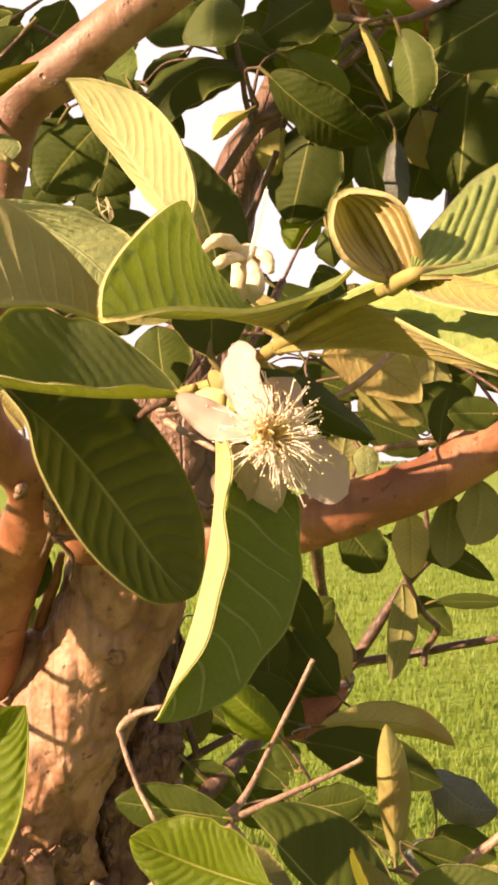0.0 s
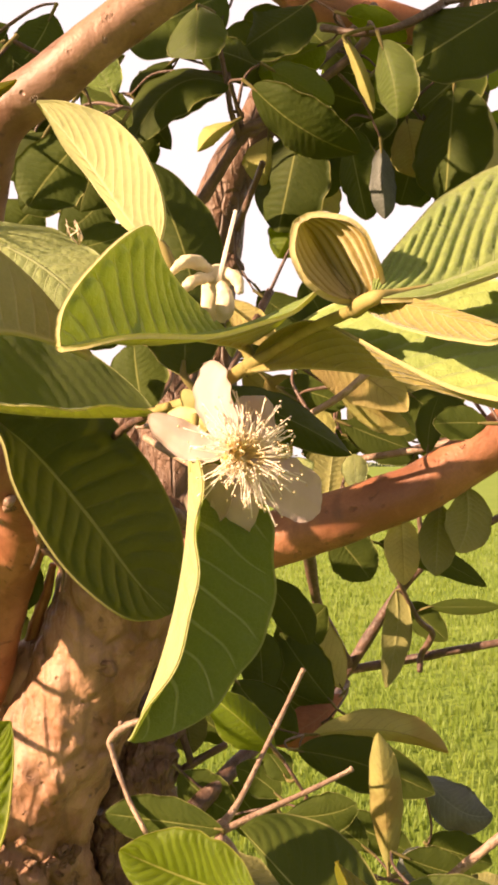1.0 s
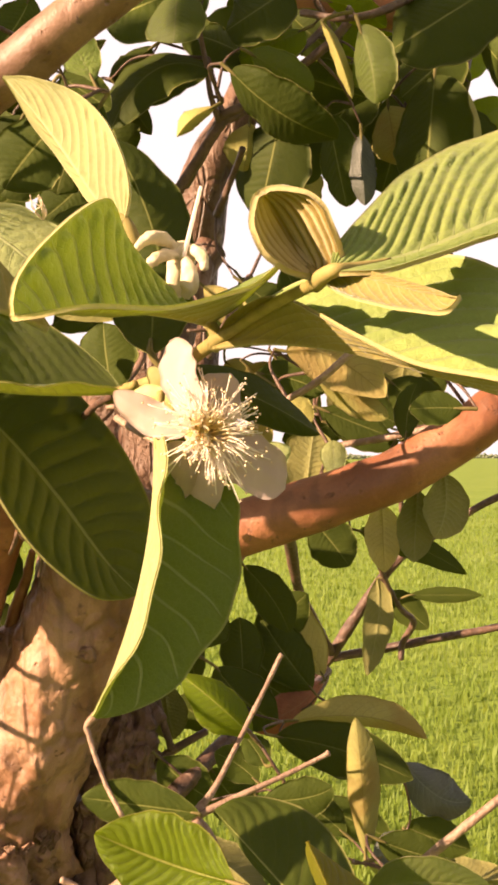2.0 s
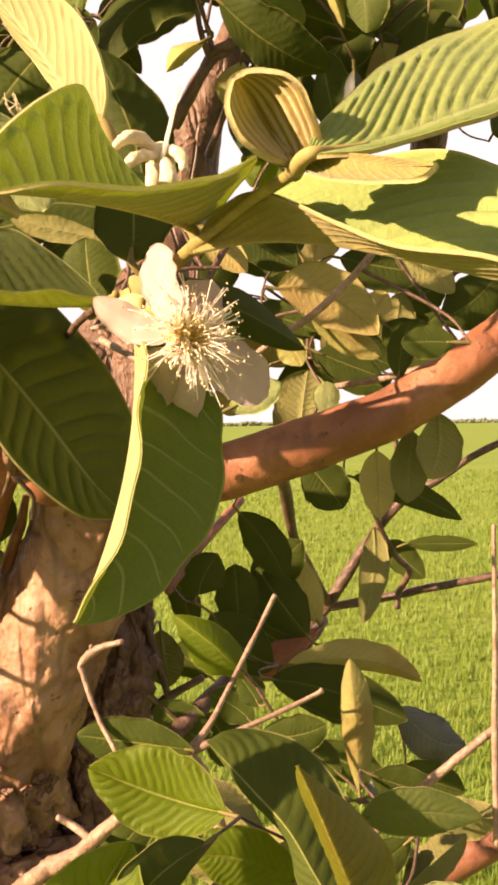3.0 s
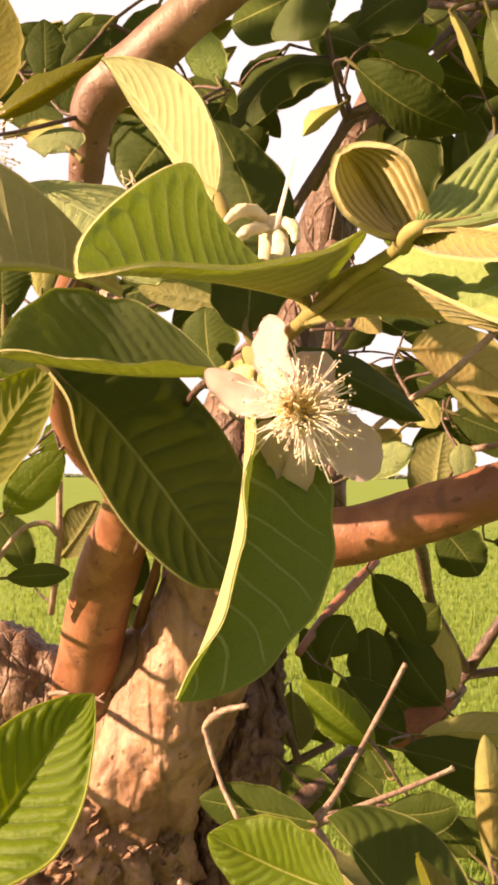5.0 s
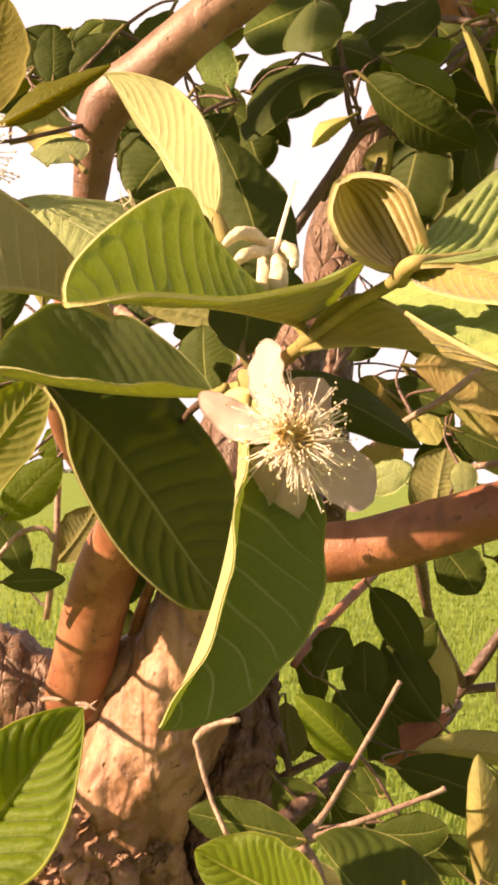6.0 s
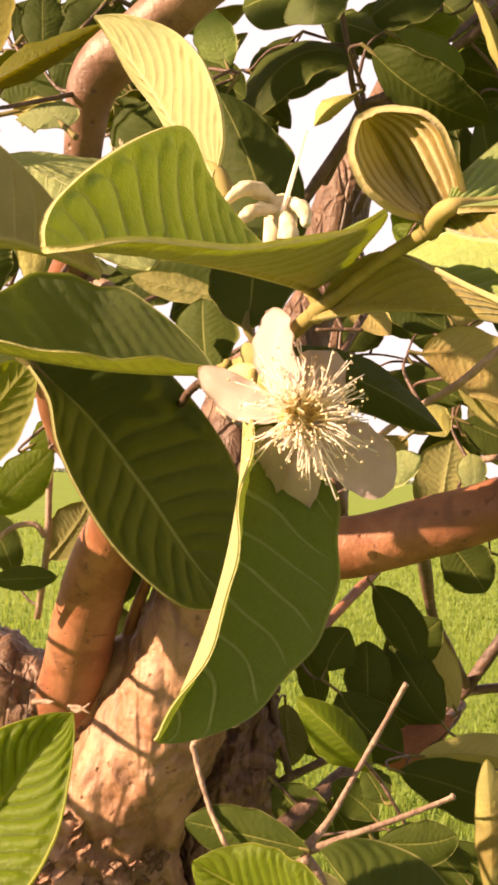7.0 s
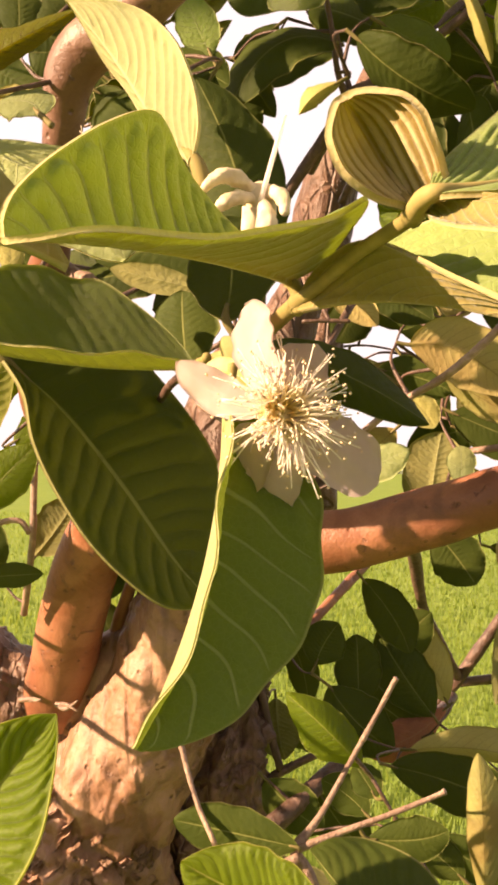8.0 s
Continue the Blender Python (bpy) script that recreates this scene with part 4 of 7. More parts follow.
limb("twig", [(0.1574, 0.6196, 1.4780, 0.0028), (0.1457, 0.6298, 1.4695, 0.0025), (0.1099, 0.6499, 1.4610, 0.0026), (0.0743, 0.6600, 1.4555, 0.0022)], TWIG_BARK, sides=8, rough=0.1)
limb("twig", [(-0.1247, 0.4985, 1.5376, 0.0040), (-0.1088, 0.4787, 1.5273, 0.0038), (-0.0986, 0.4688, 1.5217, 0.0037), (-0.0740, 0.4491, 1.5047, 0.0025)], TWIG_BARK, sides=8, rough=0.2)
limb("twig", [(-0.1093, 0.5546, 1.5748, 0.0037), (-0.1110, 0.5546, 1.5624, 0.0040), (-0.1136, 0.5546, 1.5468, 0.0040)], TWIG_BARK, sides=8, rough=0.1)
limb("twig", [(-0.1263, 0.6454, 1.4101, 0.0051), (-0.1259, 0.6252, 1.4249, 0.0053), (-0.1321, 0.6048, 1.4387, 0.0047), (-0.1345, 0.5847, 1.4320, 0.0030)], TWIG_BARK, sides=10, rough=0.25)
limb("twig", [(-0.0541, 0.4578, 1.4898, 0.0015), (-0.0415, 0.4585, 1.4795, 0.0020), (-0.0263, 0.4593, 1.4718, 0.0023), (-0.0165, 0.4698, 1.4661, 0.0023)], TWIG_BARK, sides=8, rough=0.15)
limb("twig", [(-0.0671, 0.5676, 1.3085, 0.0013), (-0.0669, 0.5686, 1.3057, 0.0019), (-0.0662, 0.5686, 1.3034, 0.0019)], TWIG_BARK, sides=8, rough=0.3)

limb("twig", [(-0.0317, 0.3476, 1.4672, 0.0009), (-0.0240, 0.3375, 1.4675, 0.0010), (-0.0155, 0.3274, 1.4689, 0.0007)], TWIG_BARK, sides=8, rough=0.12, grain=0.8, label="short dry twig end")
limb("twig", [(-0.0290, 0.3525, 1.4636, 0.0014), (-0.0201, 0.3373, 1.4584, 0.0012), (-0.0110, 0.3271, 1.4533, 0.0009)], TWIG_BARK, sides=8, rough=0.12, grain=0.8, label="short dry twig end")

# flowering shoot
limb("shoot", [(0.0076, 0.2615, 1.4799, 0.0019), (-0.0010, 0.2772, 1.4760, 0.0020), (-0.0110, 0.2885, 1.4716, 0.0021), (-0.0207, 0.2977, 1.4694, 0.0022)], STEM, sides=14, rough=0.03, grain=0.5, label="green downy shoot that carries the flower")
# the shoot's rear stretch takes a darker bark in place of shade
limb("twig", [(-0.0192, 0.2957, 1.4697, 0.0015), (-0.0249, 0.3037, 1.4684, 0.0012), (-0.0342, 0.3248, 1.4652, 0.0013), (-0.0440, 0.3599, 1.4581, 0.0018), (-0.0460, 0.4502, 1.4411, 0.0036), (-0.0134, 0.5807, 1.4123, 0.0052)], DARK_TWIG, sides=12, rough=0.12, grain=0.6, label="rear part of the shoot, coloured dark for shade")
limb("shoot", [(0.0076, 0.2615, 1.4799, 0.0019), (0.0130, 0.2515, 1.4820, 0.0015), (0.0210, 0.2355, 1.4852, 0.0014), (0.0285, 0.2215, 1.4870, 0.0014), (0.0312, 0.2160, 1.4876, 0.0013)], STEM, sides=14, rough=0.03, grain=0.5, label="downy shoot tip with young leaves")
shaped_leaf(((0.0062, 0.2610, 1.4852), (0.0014, 0.2482, 1.4848), (-0.0079, 0.2298, 1.4838), (-0.0186, 0.2012, 1.4800), (-0.0262, 0.1781, 1.4755)),
            ((0.0140, 0.2589, 1.4901), (0.0209, 0.2375, 1.4930), (0.0228, 0.2216, 1.4929), (0.0151, 0.2087, 1.4861), (0.0017, 0.1939, 1.4798), (-0.0139, 0.1827, 1.4782), (-0.0221, 0.1786, 1.4761)),
            ((-0.0030, 0.2624, 1.4947), (-0.0101, 0.2401, 1.5007), (-0.0123, 0.2224, 1.5055), (-0.0140, 0.2121, 1.5054), (-0.0183, 0.2006, 1.4992), (-0.0223, 0.1902, 1.4914), (-0.0255, 0.1820, 1.4837), (-0.0262, 0.1780, 1.4785)),
            "young", ((0.0076, 0.2615, 1.4799), (0.0080, 0.2617, 1.4822)), veins=15, quilt=0.0013, flat=(0.3, 1), bulge=-0.14, wave=0.012, fine=2.6, slant=0.06)
shaped_leaf(((0.0081, 0.2610, 1.4790), (0.0215, 0.2429, 1.4782), (0.0362, 0.2246, 1.4746), (0.0509, 0.2063, 1.4682), (0.0671, 0.1880, 1.4606), (0.0765, 0.1758, 1.4560)),
            ((0.0127, 0.2681, 1.4865), (0.0263, 0.2652, 1.4961), (0.0444, 0.2531, 1.4994), (0.0596, 0.2429, 1.4993), (0.0717, 0.2307, 1.4955), (0.0793, 0.2124, 1.4843)),
            ((0.0123, 0.2551, 1.4854), (0.0201, 0.2391, 1.4883), (0.0264, 0.2290, 1.4861), (0.0322, 0.2198, 1.4817), (0.0396, 0.2086, 1.4757), (0.0491, 0.1954, 1.4688), (0.0645, 0.1781, 1.4629)),
            "broad", ((0.0076, 0.2615, 1.4799),), veins=13, quilt=0.0020, flat=(1, 0.15), bulge=-0.05, wave=0.012, fine=2.6, slant=0.40)
shaped_leaf(((0.0330, 0.2029, 1.4876), (0.0490, 0.2078, 1.4918), (0.0645, 0.2148, 1.4984), (0.0812, 0.2228, 1.5066), (0.0959, 0.2329, 1.5182)),
            ((0.0340, 0.2080, 1.4930), (0.0382, 0.2151, 1.4997), (0.0467, 0.2252, 1.5096), (0.0559, 0.2354, 1.5190), (0.0713, 0.2454, 1.5288), (0.0900, 0.2483, 1.5342)),
            ((0.0366, 0.1999, 1.4873), (0.0433, 0.1998, 1.4877), (0.0505, 0.2028, 1.4900), (0.0632, 0.2088, 1.4952), (0.0768, 0.2158, 1.5013)),
            "broad", ((0.0309, 0.2164, 1.4875),), veins=15, quilt=0.0011, flat=(1, 0.4), bulge=0.02, wave=0.012, fine=2.6, slant=0.40)
shaped_leaf(((0.0313, 0.2144, 1.4878), (0.0277, 0.2201, 1.4953), (0.0233, 0.2203, 1.5020), (0.0200, 0.2154, 1.5057), (0.0186, 0.2095, 1.5063),),
            ((0.0372, 0.2089, 1.4895), (0.0361, 0.2060, 1.4933), (0.0342, 0.2041, 1.4980), (0.0322, 0.2042, 1.5022), (0.0291, 0.2053, 1.5054), (0.0244, 0.2074, 1.5069), (0.0209, 0.2090, 1.5071),),
            ((0.0263, 0.2110, 1.4878), (0.0212, 0.2081, 1.4897), (0.0177, 0.2067, 1.4930), (0.0161, 0.2063, 1.4969), (0.0162, 0.2074, 1.5015), (0.0172, 0.2084, 1.5047),),
            "tip", ((0.0309, 0.2164, 1.4875),), fan=6.5, quilt=0.0009, bulge=0.03, wave=0.01, fine=2.6, rim=0.0009)
shaped_leaf(((0.0315, 0.2160, 1.4890), (0.0392, 0.2028, 1.4858), (0.0467, 0.1856, 1.4805), (0.0527, 0.1705, 1.4767)),
            ((0.0346, 0.2028, 1.4829), (0.0398, 0.1887, 1.4785), (0.0459, 0.1745, 1.4748), (0.0495, 0.1675, 1.4737)),
            ((0.0371, 0.2109, 1.4893), (0.0438, 0.1948, 1.4849), (0.0490, 0.1806, 1.4806)),
            "young", ((0.0309, 0.2164, 1.4875),), veins=12, quilt=0.0003, bulge=0.15, wave=0.01, fine=1.6)
shaped_leaf(((-0.0765, 0.3067, 1.4728), (-0.0605, 0.3106, 1.4588), (-0.0443, 0.3166, 1.4382), (-0.0302, 0.3244, 1.4169), (-0.0195, 0.3300, 1.4043)),
            ((-0.0665, 0.3152, 1.4768), (-0.0488, 0.3260, 1.4772), (-0.0389, 0.3345, 1.4708), (-0.0247, 0.3424, 1.4518), (-0.0165, 0.3439, 1.4329), (-0.0148, 0.3402, 1.4161), (-0.0169, 0.3331, 1.4064)),
            ((-0.0663, 0.2973, 1.4626), (-0.0618, 0.2946, 1.4493), (-0.0543, 0.2981, 1.4330), (-0.0447, 0.3057, 1.4179), (-0.0322, 0.3154, 1.4061), (-0.0241, 0.3248, 1.4035)),
            "mature", ((-0.0840, 0.3060, 1.4790),), STALK, veins=14, quilt=0.0007, bulge=0.0, wave=0.008, fine=2.2, slant=0.12)
leaf((-0.0209, 0.2944, 1.4698), (-0.0475, 0.2781, 1.4686), (-0.0724, 0.2569, 1.4712), (-0.0450, 0.2582, 1.4709), (-0.0561, 0.2975, 1.4957), "soft", stalk=(-0.0157, 0.2846, 1.4707), curl=0.03, wave=0.03, fine=1.6, quilt=0.0004)
leaf((-0.0077, 0.2679, 1.4568), (-0.0108, 0.2616, 1.4197), (-0.0228, 0.2527, 1.3839), (0.0159, 0.2705, 1.4240), (-0.0053, 0.2405, 1.4222), "drooping", stalk=(-0.0070, 0.2697, 1.4675), curl=0.02, wave=0.05, fine=2.0, veins=9, quilt=0.0008, lean=-0.15, slant=0.16)
shaped_leaf(((-0.0660, 0.1751, 1.4732), (-0.0564, 0.1815, 1.4772), (-0.0480, 0.1879, 1.4794), (-0.0389, 0.1943, 1.4804), (-0.0311, 0.1987, 1.4787), (-0.0247, 0.2020, 1.4762)),
            ((-0.0662, 0.1930, 1.4787), (-0.0570, 0.2064, 1.4832), (-0.0466, 0.2109, 1.4842), (-0.0345, 0.2075, 1.4810)),
            ((-0.0675, 0.1819, 1.4880), (-0.0623, 0.1880, 1.4980), (-0.0555, 0.1933, 1.5021), (-0.0467, 0.1968, 1.4998), (-0.0377, 0.2002, 1.4926), (-0.0294, 0.2027, 1.4828)),
            "downy", ((-0.0867, 0.2091, 1.4794),), STALK, veins=17, quilt=0.00035, bulge=-0.05, wave=0.012, fine=2.6, slant=-0.02)
leaf((-0.0752, 0.2764, 1.5202), (-0.0499, 0.2676, 1.5093), (-0.0300, 0.2587, 1.4894), (-0.0485, 0.2826, 1.5254), (-0.0532, 0.2576, 1.4979), "pale", twig=False, fine=1.2)
leaf((-0.0887, 0.3668, 1.5606), (-0.0959, 0.3706, 1.5672), (-0.1094, 0.3737, 1.5664), (-0.0997, 0.3652, 1.5602), (-0.0921, 0.3760, 1.5743), "pale", twig=False)
shaped_leaf(((-0.0149, 0.2586, 1.5109), (-0.0219, 0.2634, 1.5177), (-0.0300, 0.2679, 1.5296), (-0.0393, 0.2723, 1.5427), (-0.0499, 0.2744, 1.5554)),
            ((-0.0132, 0.2565, 1.5186), (-0.0150, 0.2580, 1.5277), (-0.0203, 0.2630, 1.5389), (-0.0291, 0.2675, 1.5483), (-0.0411, 0.2716, 1.5539)),
            ((-0.0270, 0.2767, 1.5223), (-0.0376, 0.2929, 1.5385), (-0.0457, 0.2934, 1.5496), (-0.0497, 0.2825, 1.5555)),
            "pale", ((-0.0126, 0.2591, 1.5050),), veins=11, quilt=0.0005, bulge=-0.08, wave=0.012, fine=2.4, slant=0.40)
leaf((-0.0090, 0.3068, 1.4977), (-0.0125, 0.3058, 1.5216), (-0.0252, 0.3086, 1.5495), (-0.0268, 0.3091, 1.5197), (0.0018, 0.3107, 1.5198), fine=1.2)
leaf((-0.0251, 0.3092, 1.4685), (-0.0280, 0.3155, 1.4831), (-0.0291, 0.3188, 1.4930), (-0.0379, 0.3165, 1.4826), (-0.0181, 0.3144, 1.4837), fine=1.0)
leaf((-0.0109, 0.2818, 1.4795), (-0.0112, 0.2921, 1.4953), (-0.0133, 0.2944, 1.5076), (-0.0234, 0.2940, 1.4972), (0.0010, 0.2902, 1.4934), fine=1.0)
leaf((-0.0235, 0.4090, 1.5170), (-0.0506, 0.4076, 1.5235), (-0.0800, 0.4063, 1.5198), (-0.0484, 0.4078, 1.5127), (-0.0527, 0.4074, 1.5342))
leaf((-0.0299, 0.3688, 1.5014), (-0.0481, 0.3679, 1.5054), (-0.0634, 0.3671, 1.5088), (-0.0481, 0.3678, 1.5103), (-0.0482, 0.3679, 1.5005))
leaf((-0.0024, 0.2931, 1.4744), (0.0180, 0.2979, 1.4680), (0.0395, 0.3090, 1.4565), (0.0234, 0.3115, 1.4746), (0.0140, 0.2955, 1.4621), fine=1.2, blunt=0.7)

# leaves between the shoot and the limbs
leaf((-0.0646, 0.4769, 1.5337), (-0.0844, 0.4684, 1.5274), (-0.1072, 0.4714, 1.5233), (-0.0809, 0.4652, 1.5157), (-0.0910, 0.4831, 1.5418), blunt=0.5)
leaf((-0.0435, 0.4898, 1.5391), (-0.0588, 0.4820, 1.5257), (-0.0763, 0.4860, 1.5146), (-0.0513, 0.4793, 1.5158), (-0.0687, 0.4964, 1.5382), blunt=0.5)
leaf((-0.1051, 0.5218, 1.5371), (-0.1230, 0.5132, 1.5381), (-0.1445, 0.5162, 1.5414), (-0.1230, 0.5095, 1.5263), (-0.1265, 0.5284, 1.5526), "soft", blunt=0.5)
leaf((-0.1777, 0.5165, 1.5299), (-0.1806, 0.5106, 1.5112), (-0.1882, 0.5161, 1.4942), (-0.1681, 0.5085, 1.5074), (-0.1982, 0.5240, 1.5168), blunt=0.5)
leaf((-0.1770, 0.5983, 1.5039), (-0.1894, 0.5910, 1.4860), (-0.2061, 0.5951, 1.4689), (-0.1826, 0.5982, 1.4788), (-0.2005, 0.5951, 1.4941), "fresh", blunt=0.5)
leaf((-0.2264, 0.6516, 1.5091), (-0.2365, 0.6445, 1.4933), (-0.2513, 0.6489, 1.4784), (-0.2275, 0.6522, 1.4843), (-0.2503, 0.6483, 1.5032), blunt=0.5)
leaf((-0.1595, 0.4984, 1.5494), (-0.1681, 0.4913, 1.5394), (-0.1813, 0.4957, 1.5317), (-0.1589, 0.4890, 1.5289), (-0.1823, 0.5050, 1.5526), blunt=0.5)
leaf((0.0649, 0.8349, 1.5297), (0.0866, 0.8319, 1.5165), (0.1092, 0.8411, 1.5044), (0.0947, 0.8387, 1.5305), (0.0795, 0.8374, 1.5036), blunt=0.5)
leaf((0.0031, 0.8471, 1.5303), (0.0260, 0.8444, 1.5123), (0.0488, 0.8538, 1.4953), (0.0355, 0.8514, 1.5254), (0.0164, 0.8495, 1.5002), "yellow", blunt=0.5)

# leaves behind the flower
leaf((0.0418, 0.5740, 1.5100), (0.0698, 0.5741, 1.5055), (0.0985, 0.5728, 1.4831), (0.0634, 0.5727, 1.4890), (0.0762, 0.5755, 1.5220), "yellow")
leaf((0.0614, 0.5882, 1.4954), (0.0835, 0.5875, 1.4818), (0.1029, 0.5870, 1.4720), (0.0872, 0.5882, 1.4899), (0.0798, 0.5868, 1.4737), "yellow")
leaf((0.0757, 0.7482, 1.5491), (0.0785, 0.7497, 1.5675), (0.0805, 0.7510, 1.5830), (0.0961, 0.7501, 1.5681), (0.0608, 0.7494, 1.5669), "yellow")
leaf((0.0935, 0.7287, 1.5523), (0.1274, 0.7287, 1.5450), (0.1540, 0.7288, 1.5417), (0.1287, 0.7301, 1.5634), (0.1261, 0.7272, 1.5266))
leaf((0.1153, 0.6286, 1.5506), (0.1346, 0.6275, 1.5326), (0.1539, 0.6262, 1.5130), (0.1265, 0.6265, 1.5222), (0.1427, 0.6284, 1.5430))
leaf((0.0988, 0.7807, 1.5740), (0.1227, 0.7821, 1.5865), (0.1447, 0.7831, 1.5946), (0.1264, 0.7810, 1.5728), (0.1191, 0.7831, 1.6001), "yellow")
leaf((0.1150, 0.6012, 1.4592), (0.1172, 0.6027, 1.4779), (0.1229, 0.6041, 1.4935), (0.1078, 0.6024, 1.4759), (0.1267, 0.6031, 1.4798))
leaf((0.1302, 0.5123, 1.4735), (0.1157, 0.5121, 1.4740), (0.1020, 0.5118, 1.4734), (0.1167, 0.5114, 1.4648), (0.1146, 0.5128, 1.4832))
leaf((0.0590, 0.6675, 1.4213), (0.0617, 0.6696, 1.4470), (0.0654, 0.6714, 1.4684), (0.0819, 0.6702, 1.4496), (0.0416, 0.6691, 1.4445))
leaf((0.0756, 0.6389, 1.4361), (0.0751, 0.6400, 1.4501), (0.0747, 0.6407, 1.4595), (0.0664, 0.6398, 1.4491), (0.0838, 0.6402, 1.4511), "pale")
leaf((0.0131, 0.5179, 1.4408), (0.0283, 0.5187, 1.4477), (0.0409, 0.5194, 1.4544), (0.0244, 0.5192, 1.4553), (0.0321, 0.5181, 1.4400), "pale")
leaf((0.0716, 0.6724, 1.4804), (0.0930, 0.6721, 1.4714), (0.1152, 0.6717, 1.4628), (0.0934, 0.6732, 1.4855), (0.0926, 0.6709, 1.4573))
leaf((0.0429, 0.6222, 1.4855), (0.0517, 0.6218, 1.4782), (0.0578, 0.6211, 1.4684), (0.0600, 0.6223, 1.4827), (0.0433, 0.6213, 1.4736), "yellow")
leaf((-0.0071, 0.6271, 1.5565), (0.0095, 0.6262, 1.5418), (0.0251, 0.6253, 1.5271), (0.0021, 0.6255, 1.5348), (0.0169, 0.6269, 1.5489), "yellow")
leaf((0.0169, 0.6786, 1.5683), (0.0377, 0.6777, 1.5525), (0.0592, 0.6769, 1.5386), (0.0465, 0.6787, 1.5638), (0.0289, 0.6766, 1.5412))
leaf((0.0596, 0.7287, 1.5590), (0.0590, 0.7300, 1.5758), (0.0516, 0.7313, 1.5935), (0.0452, 0.7297, 1.5743), (0.0728, 0.7304, 1.5772))
leaf((0.0254, 0.6233, 1.5018), (0.0484, 0.6233, 1.4975), (0.0682, 0.6229, 1.4890), (0.0522, 0.6243, 1.5095), (0.0446, 0.6223, 1.4855))
leaf((0.1207, 0.7030, 1.4768), (0.0954, 0.7032, 1.4836), (0.0777, 0.7038, 1.4945), (0.0968, 0.7044, 1.4990), (0.0940, 0.7019, 1.4682))
leaf((0.1168, 0.7257, 1.5097), (0.1214, 0.7265, 1.5187), (0.1281, 0.7271, 1.5258), (0.1305, 0.7262, 1.5141), (0.1123, 0.7267, 1.5233), "yellow")
leaf((0.1746, 0.7831, 1.5893), (0.1921, 0.7821, 1.5730), (0.2136, 0.7818, 1.5653), (0.1958, 0.7835, 1.5900), (0.1885, 0.7807, 1.5560))

# leaves along the horizontal branch
leaf((0.0613, 0.6666, 1.4085), (0.0766, 0.6654, 1.3907), (0.0871, 0.6643, 1.3757), (0.0937, 0.6660, 1.3950), (0.0595, 0.6648, 1.3865))
leaf((0.1312, 0.8182, 1.4089), (0.1316, 0.8162, 1.3841), (0.1322, 0.8138, 1.3539), (0.1162, 0.8159, 1.3836), (0.1470, 0.8165, 1.3846), "yellow")
leaf((0.1285, 0.6390, 1.4274), (0.1266, 0.6370, 1.4029), (0.1249, 0.6353, 1.3812), (0.1143, 0.6370, 1.4042), (0.1389, 0.6371, 1.4016))
leaf((0.1413, 0.6200, 1.4381), (0.1421, 0.6183, 1.4161), (0.1350, 0.6167, 1.3980), (0.1275, 0.6181, 1.4173), (0.1568, 0.6184, 1.4149))
leaf((0.1116, 0.8162, 1.3879), (0.1538, 0.8160, 1.3767), (0.1997, 0.8147, 1.3517), (0.1568, 0.8169, 1.3881), (0.1508, 0.8150, 1.3653))
leaf((0.1782, 0.9619, 1.3145), (0.2131, 0.9624, 1.3141), (0.2481, 0.9630, 1.3136), (0.2128, 0.9631, 1.3221), (0.2134, 0.9618, 1.3060))
leaf((0.1470, 0.9627, 1.3305), (0.1468, 0.9595, 1.2903), (0.1352, 0.9552, 1.2390), (0.1323, 0.9592, 1.2898), (0.1613, 0.9598, 1.2908))
leaf((0.1670, 1.0117, 1.3119), (0.1847, 1.0104, 1.2927), (0.2051, 1.0093, 1.2737), (0.1926, 1.0117, 1.3071), (0.1767, 1.0092, 1.2784))
leaf((0.0890, 0.9052, 1.2500), (0.0657, 0.9081, 1.2911), (0.0357, 0.9097, 1.3177), (0.0461, 0.9070, 1.2815), (0.0852, 0.9092, 1.3007), "yellow")
leaf((0.0748, 0.8449, 1.2519), (0.0514, 0.8469, 1.2819), (0.0328, 0.8489, 1.3107), (0.0303, 0.8460, 1.2741), (0.0725, 0.8479, 1.2898))
leaf((0.0165, 0.8047, 1.2628), (0.0154, 0.8072, 1.2944), (0.0136, 0.8092, 1.3191), (-0.0026, 0.8067, 1.2915), (0.0334, 0.8077, 1.2972))
leaf((-0.0156, 0.7870, 1.2988), (-0.0096, 0.7883, 1.3144), (0.0009, 0.7898, 1.3301), (-0.0252, 0.7886, 1.3204), (0.0061, 0.7881, 1.3083))
leaf((0.0225, 0.6250, 1.2727), (0.0020, 0.6164, 1.2951), (-0.0235, 0.6275, 1.3131), (-0.0100, 0.6250, 1.2793), (0.0102, 0.6273, 1.3045), "fresh")
leaf((0.0857, 0.8654, 1.2544), (0.0520, 0.8430, 1.2322), (0.0159, 0.8418, 1.2248), (0.0584, 0.8420, 1.2182), (0.0455, 0.8440, 1.2462), "dry", curl=0.5)
leaf((0.0526, 0.7443, 1.2525), (0.1084, 0.7404, 1.2556), (0.1532, 0.7447, 1.2376), (0.1127, 0.7466, 1.2700), (0.1093, 0.7447, 1.2461), "yellow")
leaf((0.0389, 0.7039, 1.2524), (0.0868, 0.7038, 1.2416), (0.1350, 0.7030, 1.2213), (0.0881, 0.7054, 1.2608), (0.0855, 0.7023, 1.2224))
leaf((0.0938, 0.6448, 1.1926), (0.0919, 0.6436, 1.2402), (0.0889, 0.6516, 1.2787), (0.0819, 0.6484, 1.2402), (0.1053, 0.6487, 1.2392), "yellow", blunt=0.75)
